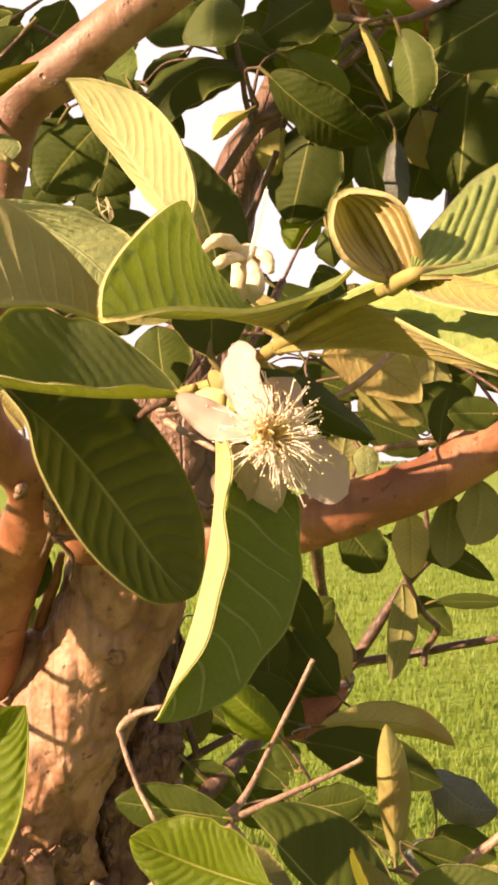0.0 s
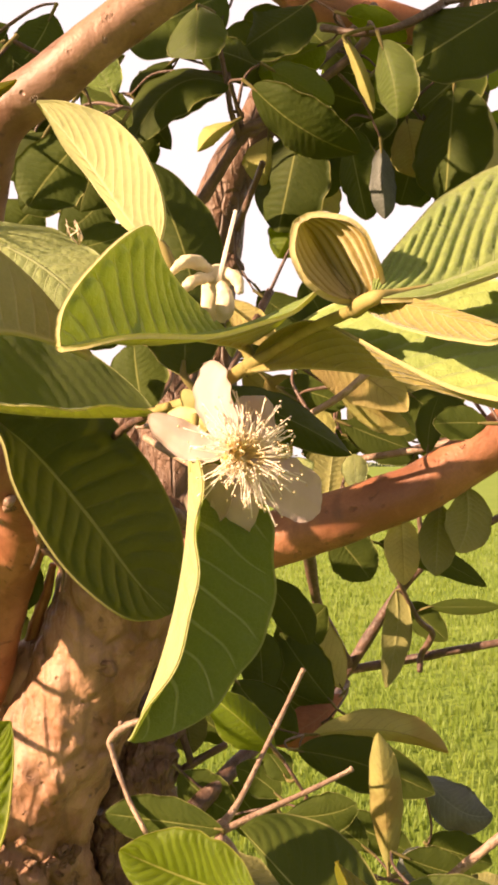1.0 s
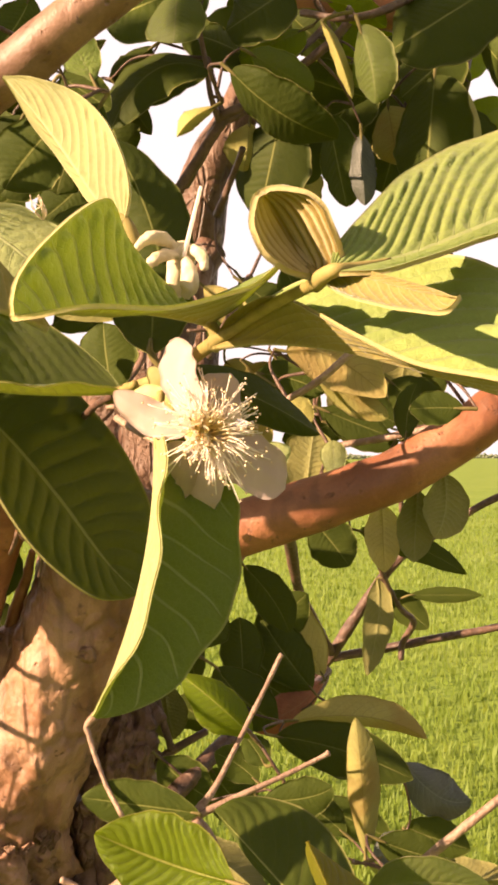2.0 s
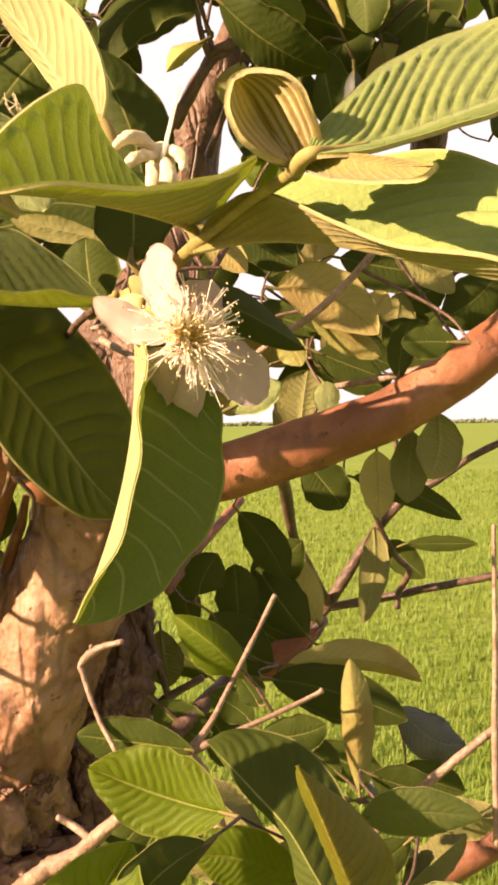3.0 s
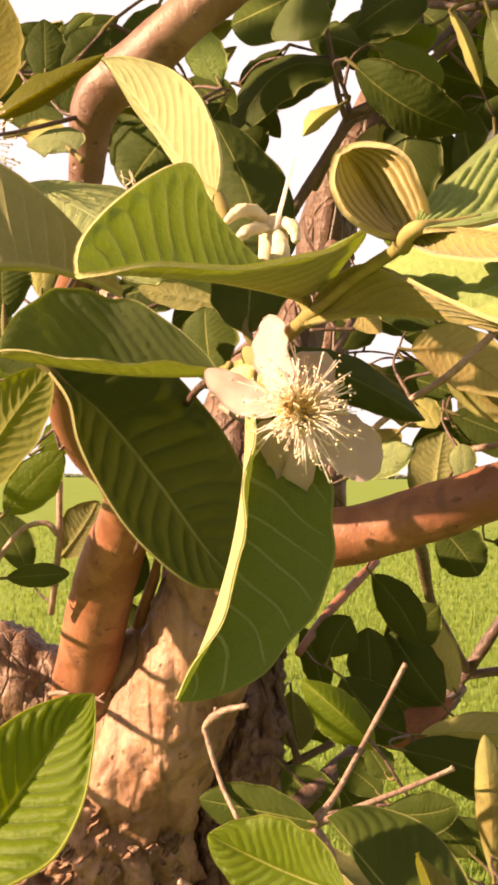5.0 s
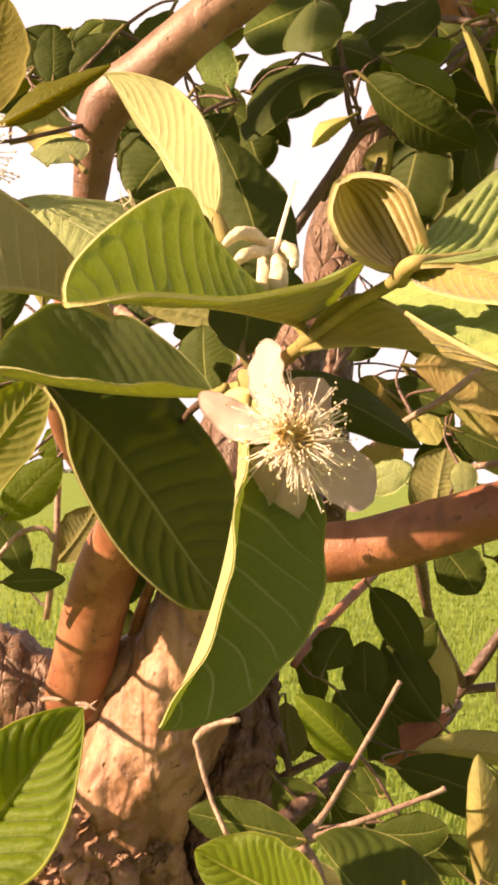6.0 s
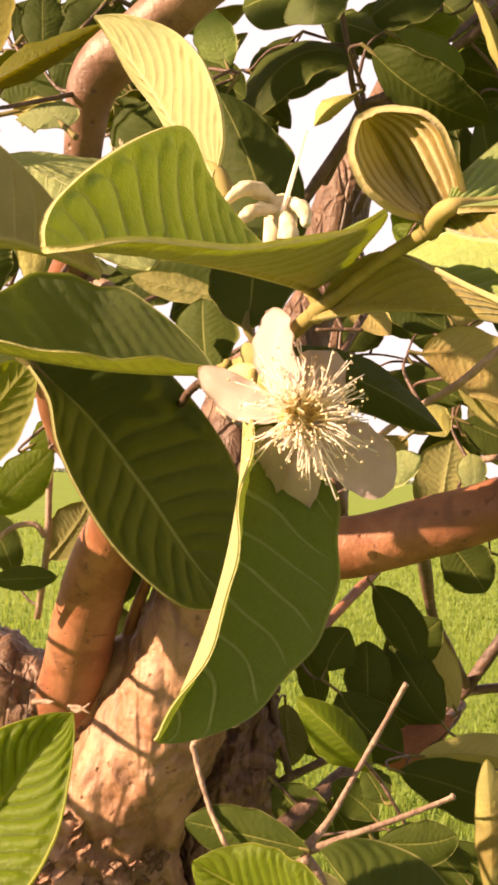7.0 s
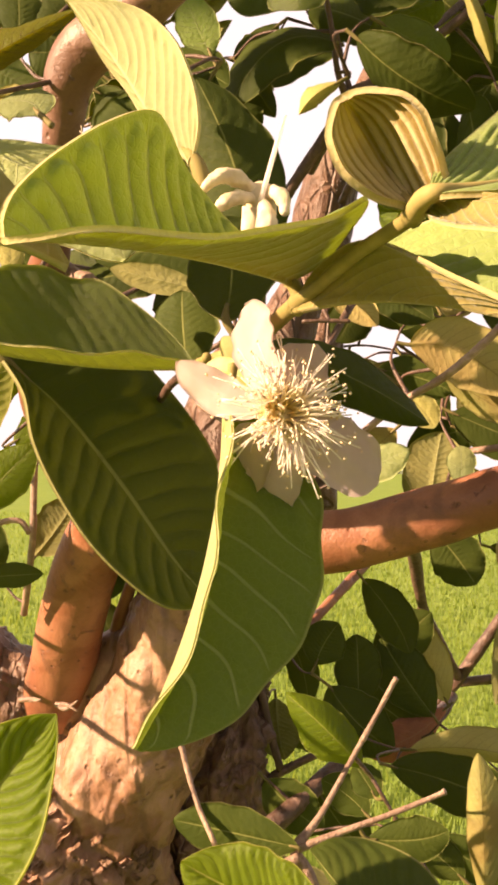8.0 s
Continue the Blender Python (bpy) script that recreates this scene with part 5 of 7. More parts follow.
leaf((0.1454, 0.8020, 1.2027), (0.1724, 0.8003, 1.1757), (0.1980, 0.8004, 1.1730), (0.1820, 0.8017, 1.1918), (0.1628, 0.7988, 1.1596), "dead", curl=0.4, wave=0.12)
leaf((0.0255, 0.5732, 1.2521), (0.0504, 0.5737, 1.2533), (0.0668, 0.5745, 1.2590), (0.0476, 0.5746, 1.2647), (0.0533, 0.5729, 1.2418))
leaf((0.0253, 0.6621, 1.2339), (0.0119, 0.6628, 1.2456), (-0.0034, 0.6632, 1.2534), (0.0086, 0.6618, 1.2334), (0.0152, 0.6638, 1.2578))
leaf((0.0868, 0.6993, 1.1849), (0.0705, 0.7001, 1.1982), (0.0544, 0.7006, 1.2075), (0.0630, 0.6992, 1.1881), (0.0781, 0.7010, 1.2083))
leaf((0.0964, 0.6203, 1.1991), (0.1103, 0.6208, 1.2030), (0.1245, 0.6206, 1.1965), (0.0992, 0.6218, 1.2166), (0.1213, 0.6199, 1.1894), "dead")
leaf((0.0300, 0.6434, 1.2507), (0.0242, 0.6441, 1.2596), (0.0166, 0.6448, 1.2701), (0.0153, 0.6436, 1.2556), (0.0332, 0.6445, 1.2635))
leaf((-0.0507, 0.8534, 1.2575), (-0.0474, 0.8513, 1.2313), (-0.0418, 0.8497, 1.2099), (-0.0641, 0.8508, 1.2283), (-0.0307, 0.8518, 1.2342))
leaf((-0.0430, 0.8577, 1.3105), (-0.0300, 0.8557, 1.2822), (-0.0241, 0.8535, 1.2536), (-0.0181, 0.8563, 1.2874), (-0.0418, 0.8551, 1.2770))

# lower leaves
leaf((0.0103, 0.4772, 1.2465), (-0.0228, 0.4969, 1.2482), (-0.0594, 0.5024, 1.2612), (-0.0269, 0.4856, 1.2325), (-0.0177, 0.4939, 1.2720), "fresh", fine=2.0, quilt=0.0017, wave=0.06)
leaf((-0.0094, 0.5624, 1.2492), (-0.0463, 0.5623, 1.2547), (-0.0753, 0.5621, 1.2589), (-0.0461, 0.5612, 1.2410), (-0.0465, 0.5634, 1.2685))
shaped_leaf(((0.0607, 0.4012, 1.2262), (0.0479, 0.4223, 1.2417), (0.0374, 0.4382, 1.2544), (0.0211, 0.4560, 1.2668), (0.0013, 0.4701, 1.2838)),
            ((0.0518, 0.4159, 1.2230), (0.0414, 0.4316, 1.2335), (0.0366, 0.4427, 1.2482), (0.0195, 0.4585, 1.2613), (0.0091, 0.4664, 1.2740)),
            ((0.0702, 0.4168, 1.2318), (0.0717, 0.4426, 1.2400), (0.0630, 0.4665, 1.2642), (0.0488, 0.4774, 1.2780), (0.0272, 0.4807, 1.2859), (0.0111, 0.4755, 1.2874)),
            "mature", ((0.0713, 0.4004, 1.2141),), STALK, veins=14, quilt=0.0007, bulge=0.05, wave=0.02, fine=1.8, slant=0.25)
shaped_leaf(((0.0643, 0.3701, 1.2382), (0.0581, 0.3696, 1.2587), (0.0524, 0.3707, 1.2729), (0.0460, 0.3758, 1.2877), (0.0391, 0.3828, 1.3022)),
            ((0.0610, 0.3820, 1.2373), (0.0543, 0.3873, 1.2546), (0.0472, 0.3886, 1.2717), (0.0413, 0.3877, 1.2873), (0.0387, 0.3864, 1.2965)),
            ((0.0761, 0.3862, 1.2358), (0.0802, 0.3950, 1.2452), (0.0782, 0.3981, 1.2598), (0.0709, 0.3969, 1.2714), (0.0585, 0.3937, 1.2840), (0.0484, 0.3883, 1.2936)),
            "turning", ((0.0677, 0.3694, 1.2290),), STALK, veins=16, quilt=0.0007, bulge=0.05, wave=0.02, fine=1.6, slant=0.22)
leaf((0.0449, 0.4605, 1.2189), (0.0178, 0.4611, 1.2309), (-0.0055, 0.4608, 1.2327), (0.0177, 0.4598, 1.2153), (0.0179, 0.4623, 1.2465), "fresh", fine=1.8, quilt=0.0012)
leaf((0.0017, 0.4421, 1.2475), (-0.0194, 0.4065, 1.2466), (-0.0254, 0.4296, 1.2227), (-0.0095, 0.4111, 1.2384), (-0.0293, 0.4020, 1.2547))
leaf((-0.0622, 0.3777, 1.2074), (-0.0481, 0.3998, 1.2304), (-0.0289, 0.4125, 1.2609), (-0.0667, 0.3903, 1.2411), (-0.0214, 0.3807, 1.2377), "fresh", fine=1.8, quilt=0.0012)
leaf((0.0008, 0.4179, 1.1963), (0.0011, 0.4192, 1.2129), (0.0016, 0.4204, 1.2276), (-0.0112, 0.4190, 1.2125), (0.0135, 0.4195, 1.2134))
leaf((0.0516, 0.3798, 1.2113), (0.0402, 0.3811, 1.2302), (0.0290, 0.3820, 1.2431), (0.0253, 0.3805, 1.2254), (0.0550, 0.3817, 1.2350), "fresh")
leaf((0.0751, 0.4828, 1.2406), (0.1008, 0.4834, 1.2429), (0.1348, 0.4837, 1.2400), (0.0990, 0.4844, 1.2550), (0.1026, 0.4825, 1.2308), "soft", quilt=0.002, fine=1.2)
leaf((0.0687, 0.3527, 1.2457), (0.0882, 0.3537, 1.2538), (0.1047, 0.3546, 1.2617), (0.0847, 0.3547, 1.2680), (0.0917, 0.3526, 1.2396), "pale", fine=1.2)
leaf((0.0896, 0.5530, 1.2371), (0.1085, 0.5527, 1.2300), (0.1273, 0.5527, 1.2260), (0.1112, 0.5537, 1.2410), (0.1058, 0.5518, 1.2191))
leaf((-0.0715, 0.5955, 1.1736), (-0.0515, 0.5967, 1.1845), (-0.0386, 0.5986, 1.2052), (-0.0586, 0.5974, 1.1944), (-0.0443, 0.5960, 1.1746))
leaf((0.0382, 0.4689, 1.1995), (0.0260, 0.4692, 1.2057), (0.0165, 0.4694, 1.2094), (0.0249, 0.4687, 1.1991), (0.0271, 0.4698, 1.2124))
leaf((-0.0274, 0.4953, 1.1659), (0.0033, 0.4967, 1.1768), (0.0285, 0.4977, 1.1847), (0.0001, 0.4976, 1.1894), (0.0066, 0.4957, 1.1642))
leaf((0.1184, 0.5991, 1.1802), (0.1018, 0.5978, 1.1677), (0.0852, 0.5968, 1.1587), (0.1057, 0.5970, 1.1560), (0.0980, 0.5987, 1.1795))
leaf((0.0153, 0.4468, 1.1780), (0.0070, 0.4480, 1.1954), (-0.0036, 0.4488, 1.2078), (0.0022, 0.4473, 1.1877), (0.0118, 0.4487, 1.2032))
shaped_leaf(((-0.1454, 0.3804, 1.2710), (-0.1331, 0.3888, 1.2902), (-0.1220, 0.3962, 1.3058), (-0.1062, 0.4047, 1.3294), (-0.0922, 0.4132, 1.3490)),
            ((-0.1482, 0.3769, 1.3018), (-0.1367, 0.3873, 1.3263), (-0.1223, 0.3979, 1.3404), (-0.1102, 0.4034, 1.3465), (-0.1004, 0.4098, 1.3490)),
            ((-0.1262, 0.3682, 1.2806), (-0.1098, 0.3689, 1.2876), (-0.0969, 0.3754, 1.2955), (-0.0896, 0.3856, 1.3098), (-0.0883, 0.3976, 1.3280), (-0.0898, 0.4074, 1.3412)),
            "fresh", ((-0.1563, 0.3750, 1.2545),), STALK, veins=15, quilt=0.0016, bulge=0.0, wave=0.015, fine=2.2, slant=0.22)
leaf((-0.1313, 0.3547, 1.4210), (-0.1103, 0.3567, 1.4554), (-0.0935, 0.3585, 1.4778), (-0.1017, 0.3583, 1.4458), (-0.1189, 0.3552, 1.4650), "fresh", twig=False, fine=1.8, quilt=0.0012)
leaf((-0.1854, 0.5491, 1.4170), (-0.1691, 0.5510, 1.4347), (-0.1527, 0.5528, 1.4524), (-0.1771, 0.5495, 1.4452), (-0.1610, 0.5525, 1.4241), "fresh")
leaf((-0.2251, 0.6965, 1.3674), (-0.2357, 0.6942, 1.3928), (-0.2500, 0.6916, 1.4101), (-0.2452, 0.6931, 1.3825), (-0.2262, 0.6952, 1.4030))
leaf((-0.2219, 0.6463, 1.3703), (-0.2001, 0.6494, 1.3720), (-0.1802, 0.6523, 1.3737), (-0.2004, 0.6492, 1.3803), (-0.1999, 0.6497, 1.3638))
leaf((-0.1580, 0.7068, 1.3501), (-0.1517, 0.7072, 1.3681), (-0.1475, 0.7072, 1.3901), (-0.1626, 0.7054, 1.3737), (-0.1407, 0.7090, 1.3626))
leaf((-0.2180, 0.7478, 1.3758), (-0.2019, 0.7495, 1.3976), (-0.1900, 0.7506, 1.4192), (-0.1889, 0.7518, 1.3853), (-0.2149, 0.7472, 1.4098))
leaf((-0.1738, 0.8070, 1.3058), (-0.1810, 0.8054, 1.3213), (-0.1904, 0.8036, 1.3368), (-0.1920, 0.8041, 1.3142), (-0.1700, 0.8068, 1.3285))

# shaded leaves low in the crown
leaf((-0.0225, 0.6705, 1.1993), (0.0050, 0.6498, 1.1841), (0.0313, 0.6447, 1.1637), (-0.0023, 0.6607, 1.1711), (0.0120, 0.6701, 1.1853), blunt=0.55)
leaf((0.0152, 0.6121, 1.1614), (0.0375, 0.6094, 1.1741), (0.0607, 0.6222, 1.1803), (0.0422, 0.6204, 1.1606), (0.0340, 0.6294, 1.1746), blunt=0.55)
leaf((0.0926, 0.5765, 1.1553), (0.0642, 0.5887, 1.1616), (0.0352, 0.6165, 1.1615), (0.0696, 0.6013, 1.1671), (0.0616, 0.6072, 1.1416), blunt=0.55)
leaf((0.1365, 0.6639, 1.1407), (0.0993, 0.6292, 1.1591), (0.0670, 0.6101, 1.1704), (0.1020, 0.6417, 1.1635), (0.1011, 0.6479, 1.1410), blunt=0.55)
leaf((0.0186, 0.5556, 1.1524), (0.0502, 0.5676, 1.1507), (0.0851, 0.5951, 1.1416), (0.0525, 0.5783, 1.1336), (0.0501, 0.5878, 1.1525), blunt=0.55)
leaf((0.1226, 0.6496, 1.1265), (0.1429, 0.6488, 1.1447), (0.1667, 0.6637, 1.1562), (0.1525, 0.6599, 1.1308), (0.1395, 0.6689, 1.1449), blunt=0.55)
leaf((-0.0065, 0.6039, 1.1456), (0.0249, 0.6165, 1.1397), (0.0588, 0.6445, 1.1264), (0.0251, 0.6273, 1.1245), (0.0254, 0.6366, 1.1403), blunt=0.55)
leaf((0.0893, 0.6039, 1.1329), (0.1186, 0.5879, 1.1401), (0.1498, 0.5874, 1.1396), (0.1204, 0.5987, 1.1241), (0.1225, 0.6081, 1.1407), blunt=0.55)
leaf((0.0513, 0.6055, 1.1158), (0.0844, 0.6060, 1.1222), (0.1201, 0.6220, 1.1208), (0.0876, 0.6168, 1.1067), (0.0849, 0.6260, 1.1220), blunt=0.55)
leaf((0.1399, 0.7048, 1.1483), (0.1694, 0.6903, 1.1554), (0.2019, 0.6913, 1.1562), (0.1725, 0.7010, 1.1382), (0.1735, 0.7108, 1.1603), blunt=0.55)
leaf((0.0223, 0.6533, 1.1263), (-0.0047, 0.6467, 1.1470), (-0.0322, 0.6555, 1.1608), (0.0001, 0.6590, 1.1499), (-0.0105, 0.6653, 1.1302), blunt=0.55)
leaf((0.1256, 0.6083, 1.1055), (0.1502, 0.6069, 1.1210), (0.1787, 0.6211, 1.1289), (0.1585, 0.6178, 1.1051), (0.1490, 0.6270, 1.1212), blunt=0.55)

# upper left leaves
leaf((-0.1164, 0.3523, 1.5729), (-0.1159, 0.3517, 1.5937), (-0.1119, 0.3516, 1.6157), (-0.1030, 0.3536, 1.5942), (-0.1288, 0.3498, 1.5933), "turning", twig=False)
leaf((-0.1288, 0.4500, 1.6230), (-0.1292, 0.4495, 1.6370), (-0.1297, 0.4491, 1.6510), (-0.1393, 0.4481, 1.6354), (-0.1192, 0.4510, 1.6387))
leaf((-0.1018, 0.4532, 1.6469), (-0.1104, 0.4523, 1.6377), (-0.1214, 0.4510, 1.6284), (-0.1038, 0.4535, 1.6290), (-0.1169, 0.4511, 1.6464))
leaf((-0.1242, 0.3713, 1.5753), (-0.1005, 0.3644, 1.5835), (-0.0799, 0.3770, 1.6016), (-0.1041, 0.3736, 1.5959), (-0.0995, 0.3747, 1.5814), "turning")
leaf((-0.0912, 0.3080, 1.4882), (-0.0919, 0.3074, 1.5026), (-0.0903, 0.3073, 1.5136), (-0.1008, 0.3062, 1.5014), (-0.0829, 0.3087, 1.5037), twig=False)
leaf((-0.1306, 0.4529, 1.5212), (-0.1311, 0.4523, 1.5365), (-0.1328, 0.4517, 1.5504), (-0.1374, 0.4514, 1.5362), (-0.1248, 0.4532, 1.5367), "yellow")
leaf((-0.0724, 0.4971, 1.6210), (-0.0914, 0.4975, 1.5998), (-0.1020, 0.4977, 1.5842), (-0.0752, 0.4976, 1.5899), (-0.1077, 0.4973, 1.6097))
leaf((-0.0562, 0.5169, 1.6337), (-0.0723, 0.5173, 1.6072), (-0.0797, 0.5177, 1.5866), (-0.0532, 0.5174, 1.6013), (-0.0914, 0.5172, 1.6131))
leaf((-0.1029, 0.5468, 1.6381), (-0.1123, 0.5470, 1.6241), (-0.1247, 0.5472, 1.6132), (-0.1029, 0.5472, 1.6132), (-0.1216, 0.5469, 1.6349))
leaf((-0.1428, 0.5956, 1.7060), (-0.1292, 0.5958, 1.6959), (-0.1123, 0.5960, 1.6823), (-0.1225, 0.5956, 1.7094), (-0.1360, 0.5960, 1.6823))
leaf((-0.1089, 0.5953, 1.7264), (-0.1174, 0.5956, 1.7094), (-0.1292, 0.5958, 1.6959), (-0.1055, 0.5957, 1.6992), (-0.1292, 0.5954, 1.7196))
leaf((-0.1292, 0.5960, 1.6823), (-0.1411, 0.5959, 1.6925), (-0.1564, 0.5956, 1.7060), (-0.1462, 0.5961, 1.6789), (-0.1360, 0.5956, 1.7060))
leaf((-0.0716, 0.5962, 1.6755), (-0.0801, 0.5959, 1.6925), (-0.0885, 0.5955, 1.7128), (-0.0919, 0.5959, 1.6891), (-0.0682, 0.5958, 1.6959), "young")
leaf((-0.0919, 0.5961, 1.6789), (-0.0767, 0.5963, 1.6687), (-0.0614, 0.5965, 1.6585), (-0.0682, 0.5961, 1.6789), (-0.0851, 0.5965, 1.6585))
leaf((-0.0823, 0.4981, 1.5616), (-0.0653, 0.4981, 1.5658), (-0.0483, 0.4980, 1.5701), (-0.0681, 0.4979, 1.5757), (-0.0625, 0.4982, 1.5560))

# upper right leaves
limb("twig", [(-0.0375, 0.6645, 1.6084, 0.0040), (-0.0191, 0.6561, 1.6341, 0.0036), (0.0040, 0.6483, 1.6663, 0.0032), (0.0146, 0.6496, 1.6721, 0.0028)], DARK_TWIG, sides=8, rough=0.12)
limb("twig", [(0.0040, 0.6483, 1.6663, 0.0026), (-0.0021, 0.6368, 1.6805, 0.0020), (-0.0045, 0.6309, 1.6962, 0.0018), (-0.0091, 0.6245, 1.7186, 0.0016), (-0.0118, 0.6035, 1.7300, 0.0014)], DARK_TWIG, sides=8, rough=0.12)
limb("twig", [(0.0093, 0.6489, 1.6694, 0.0026), (0.0267, 0.6709, 1.6889, 0.0026), (0.0487, 0.6931, 1.7239, 0.0024), (0.0760, 0.7161, 1.7568, 0.0026), (0.1067, 0.7593, 1.8047, 0.0034)], DARK_TWIG, sides=8, rough=0.12)
limb("twig", [(0.0322, 0.7151, 1.7369, 0.0030), (0.0707, 0.7356, 1.7072, 0.0028), (0.1000, 0.7360, 1.6863, 0.0024), (0.1183, 0.7464, 1.6640, 0.0018)], DARK_TWIG, sides=8, rough=0.12)
limb("twig", [(0.0539, 0.5954, 1.7162, 0.0022), (0.0784, 0.5757, 1.7041, 0.0022), (0.1082, 0.5954, 1.7196, 0.0026), (0.1563, 0.6545, 1.7689, 0.0036)], DARK_TWIG, sides=8, rough=0.12)
limb("twig", [(0.1658, 0.6942, 1.7883, 0.0040), (0.1543, 0.7150, 1.7450, 0.0034), (0.1460, 0.7353, 1.7239, 0.0026), (0.1395, 0.7456, 1.7064, 0.0020)], DARK_TWIG, sides=8, rough=0.12)
limb("twig", [(-0.0037, 0.5991, 1.5093, 0.0020), (0.0102, 0.6185, 1.5393, 0.0024), (0.0220, 0.6580, 1.5675, 0.0028)], DARK_TWIG, sides=8, rough=0.12)
leaf((-0.0024, 0.6312, 1.6956), (-0.0370, 0.6204, 1.6913), (-0.0649, 0.6237, 1.6553), (-0.0289, 0.6110, 1.6759), (-0.0470, 0.6442, 1.7130), blunt=0.5)
leaf((-0.0668, 0.6775, 1.7016), (-0.0556, 0.6836, 1.6872), (-0.0456, 0.7015, 1.6766), (-0.0479, 0.6918, 1.6964), (-0.0652, 0.6897, 1.6832), blunt=0.5)
leaf((-0.0813, 0.6956, 1.7039), (-0.0725, 0.6915, 1.6794), (-0.0655, 0.6993, 1.6589), (-0.0540, 0.6891, 1.6843), (-0.0936, 0.7083, 1.6794), blunt=0.5)
leaf((-0.0596, 0.6987, 1.7007), (-0.0548, 0.6937, 1.6918), (-0.0514, 0.7003, 1.6871), (-0.0475, 0.7019, 1.6995), (-0.0638, 0.6998, 1.6894), "yellow", blunt=0.5)
leaf((0.0004, 0.6174, 1.6673), (-0.0129, 0.6098, 1.6573), (-0.0229, 0.6147, 1.6475), (-0.0092, 0.6177, 1.6547), (-0.0178, 0.6163, 1.6650), "yellow", blunt=0.5)
leaf((-0.0206, 0.5872, 1.7266), (-0.0207, 0.5718, 1.7036), (-0.0218, 0.5681, 1.6866), (-0.0034, 0.5695, 1.6998), (-0.0400, 0.5884, 1.7141), "soft", blunt=0.5)
leaf((-0.0065, 0.6238, 1.7502), (-0.0367, 0.6140, 1.7324), (-0.0681, 0.6160, 1.7201), (-0.0266, 0.6052, 1.7085), (-0.0488, 0.6372, 1.7640), blunt=0.5)
leaf((0.0240, 0.6696, 1.7180), (0.0018, 0.6601, 1.7258), (-0.0207, 0.6628, 1.7328), (-0.0021, 0.6491, 1.7076), (0.0055, 0.6857, 1.7509), blunt=0.5)
leaf((0.0109, 0.5533, 1.6646), (0.0386, 0.5520, 1.6403), (0.0712, 0.5630, 1.6291), (0.0464, 0.5386, 1.6491), (0.0305, 0.5799, 1.6359), blunt=0.5)
leaf((0.0228, 0.6095, 1.6973), (0.0423, 0.6066, 1.6845), (0.0620, 0.6157, 1.6766), (0.0480, 0.6022, 1.6938), (0.0367, 0.6256, 1.6808), "soft", blunt=0.5)
leaf((0.0546, 0.7038, 1.7329), (0.0581, 0.6988, 1.7162), (0.0620, 0.7058, 1.7043), (0.0720, 0.7080, 1.7228), (0.0447, 0.7043, 1.7155), "fresh", blunt=0.5)
leaf((0.0237, 0.7210, 1.6920), (0.0216, 0.7152, 1.6721), (0.0192, 0.7215, 1.6561), (0.0388, 0.7251, 1.6723), (0.0042, 0.7200, 1.6766), "yellow", blunt=0.5)
leaf((0.0454, 0.7039, 1.6908), (0.0376, 0.7080, 1.6553), (0.0297, 0.7241, 1.6223), (0.0644, 0.7009, 1.6463), (0.0098, 0.7295, 1.6690), blunt=0.5)
leaf((0.0642, 0.7568, 1.6987), (0.0608, 0.7515, 1.6613), (0.0580, 0.7582, 1.6274), (0.0851, 0.7807, 1.6668), (0.0382, 0.7372, 1.6600), "yellow", blunt=0.5)
leaf((0.0809, 0.5360, 1.6820), (0.0865, 0.5304, 1.6587), (0.0891, 0.5368, 1.6401), (0.0993, 0.5255, 1.6594), (0.0755, 0.5499, 1.6636), "soft", blunt=0.5)
leaf((0.0619, 0.5459, 1.6894), (0.0704, 0.5403, 1.6669), (0.0780, 0.5466, 1.6468), (0.0760, 0.5475, 1.6715), (0.0667, 0.5476, 1.6681), "yellow", blunt=0.5)
leaf((0.1659, 0.5952, 1.7298), (0.1357, 0.5896, 1.7093), (0.1082, 0.5958, 1.6942), (0.1449, 0.5730, 1.6806), (0.1289, 0.6206, 1.7459), blunt=0.5)
leaf((0.1237, 0.7157, 1.7023), (0.1261, 0.7101, 1.6786), (0.1307, 0.7165, 1.6587), (0.1442, 0.7052, 1.6801), (0.1102, 0.7296, 1.6818), "yellow", blunt=0.5)
leaf((0.1496, 0.6756, 1.7094), (0.1448, 0.6703, 1.6681), (0.1426, 0.6770, 1.6306), (0.1679, 0.6533, 1.6602), (0.1232, 0.7018, 1.6808), blunt=0.5)
leaf((0.1832, 0.7255, 1.7161), (0.1746, 0.7201, 1.6802), (0.1688, 0.7267, 1.6480), (0.2075, 0.7517, 1.6848), (0.1465, 0.7030, 1.6798), "yellow", blunt=0.5)
leaf((0.0966, 0.6564, 1.6626), (0.0969, 0.6508, 1.6370), (0.0989, 0.6572, 1.6149), (0.1080, 0.6581, 1.6396), (0.0880, 0.6581, 1.6387), "dead", blunt=0.5)
leaf((0.0765, 0.6761, 1.6806), (0.0819, 0.6706, 1.6481), (0.0888, 0.6772, 1.6191), (0.0946, 0.6597, 1.6476), (0.0704, 0.6962, 1.6527), blunt=0.5)
leaf((0.0686, 0.7359, 1.6926), (0.0666, 0.7303, 1.6699), (0.0657, 0.7366, 1.6507), (0.0840, 0.7376, 1.6709), (0.0505, 0.7375, 1.6732), blunt=0.5)
leaf((0.0498, 0.7367, 1.6466), (0.0394, 0.7311, 1.6248), (0.0297, 0.7374, 1.6060), (0.0549, 0.7384, 1.6191), (0.0248, 0.7382, 1.6341), "fresh", blunt=0.5)
leaf((0.0503, 0.6474, 1.6024), (0.0524, 0.6417, 1.5874), (0.0555, 0.6479, 1.5749), (0.0640, 0.6489, 1.5909), (0.0420, 0.6490, 1.5869), blunt=0.5)
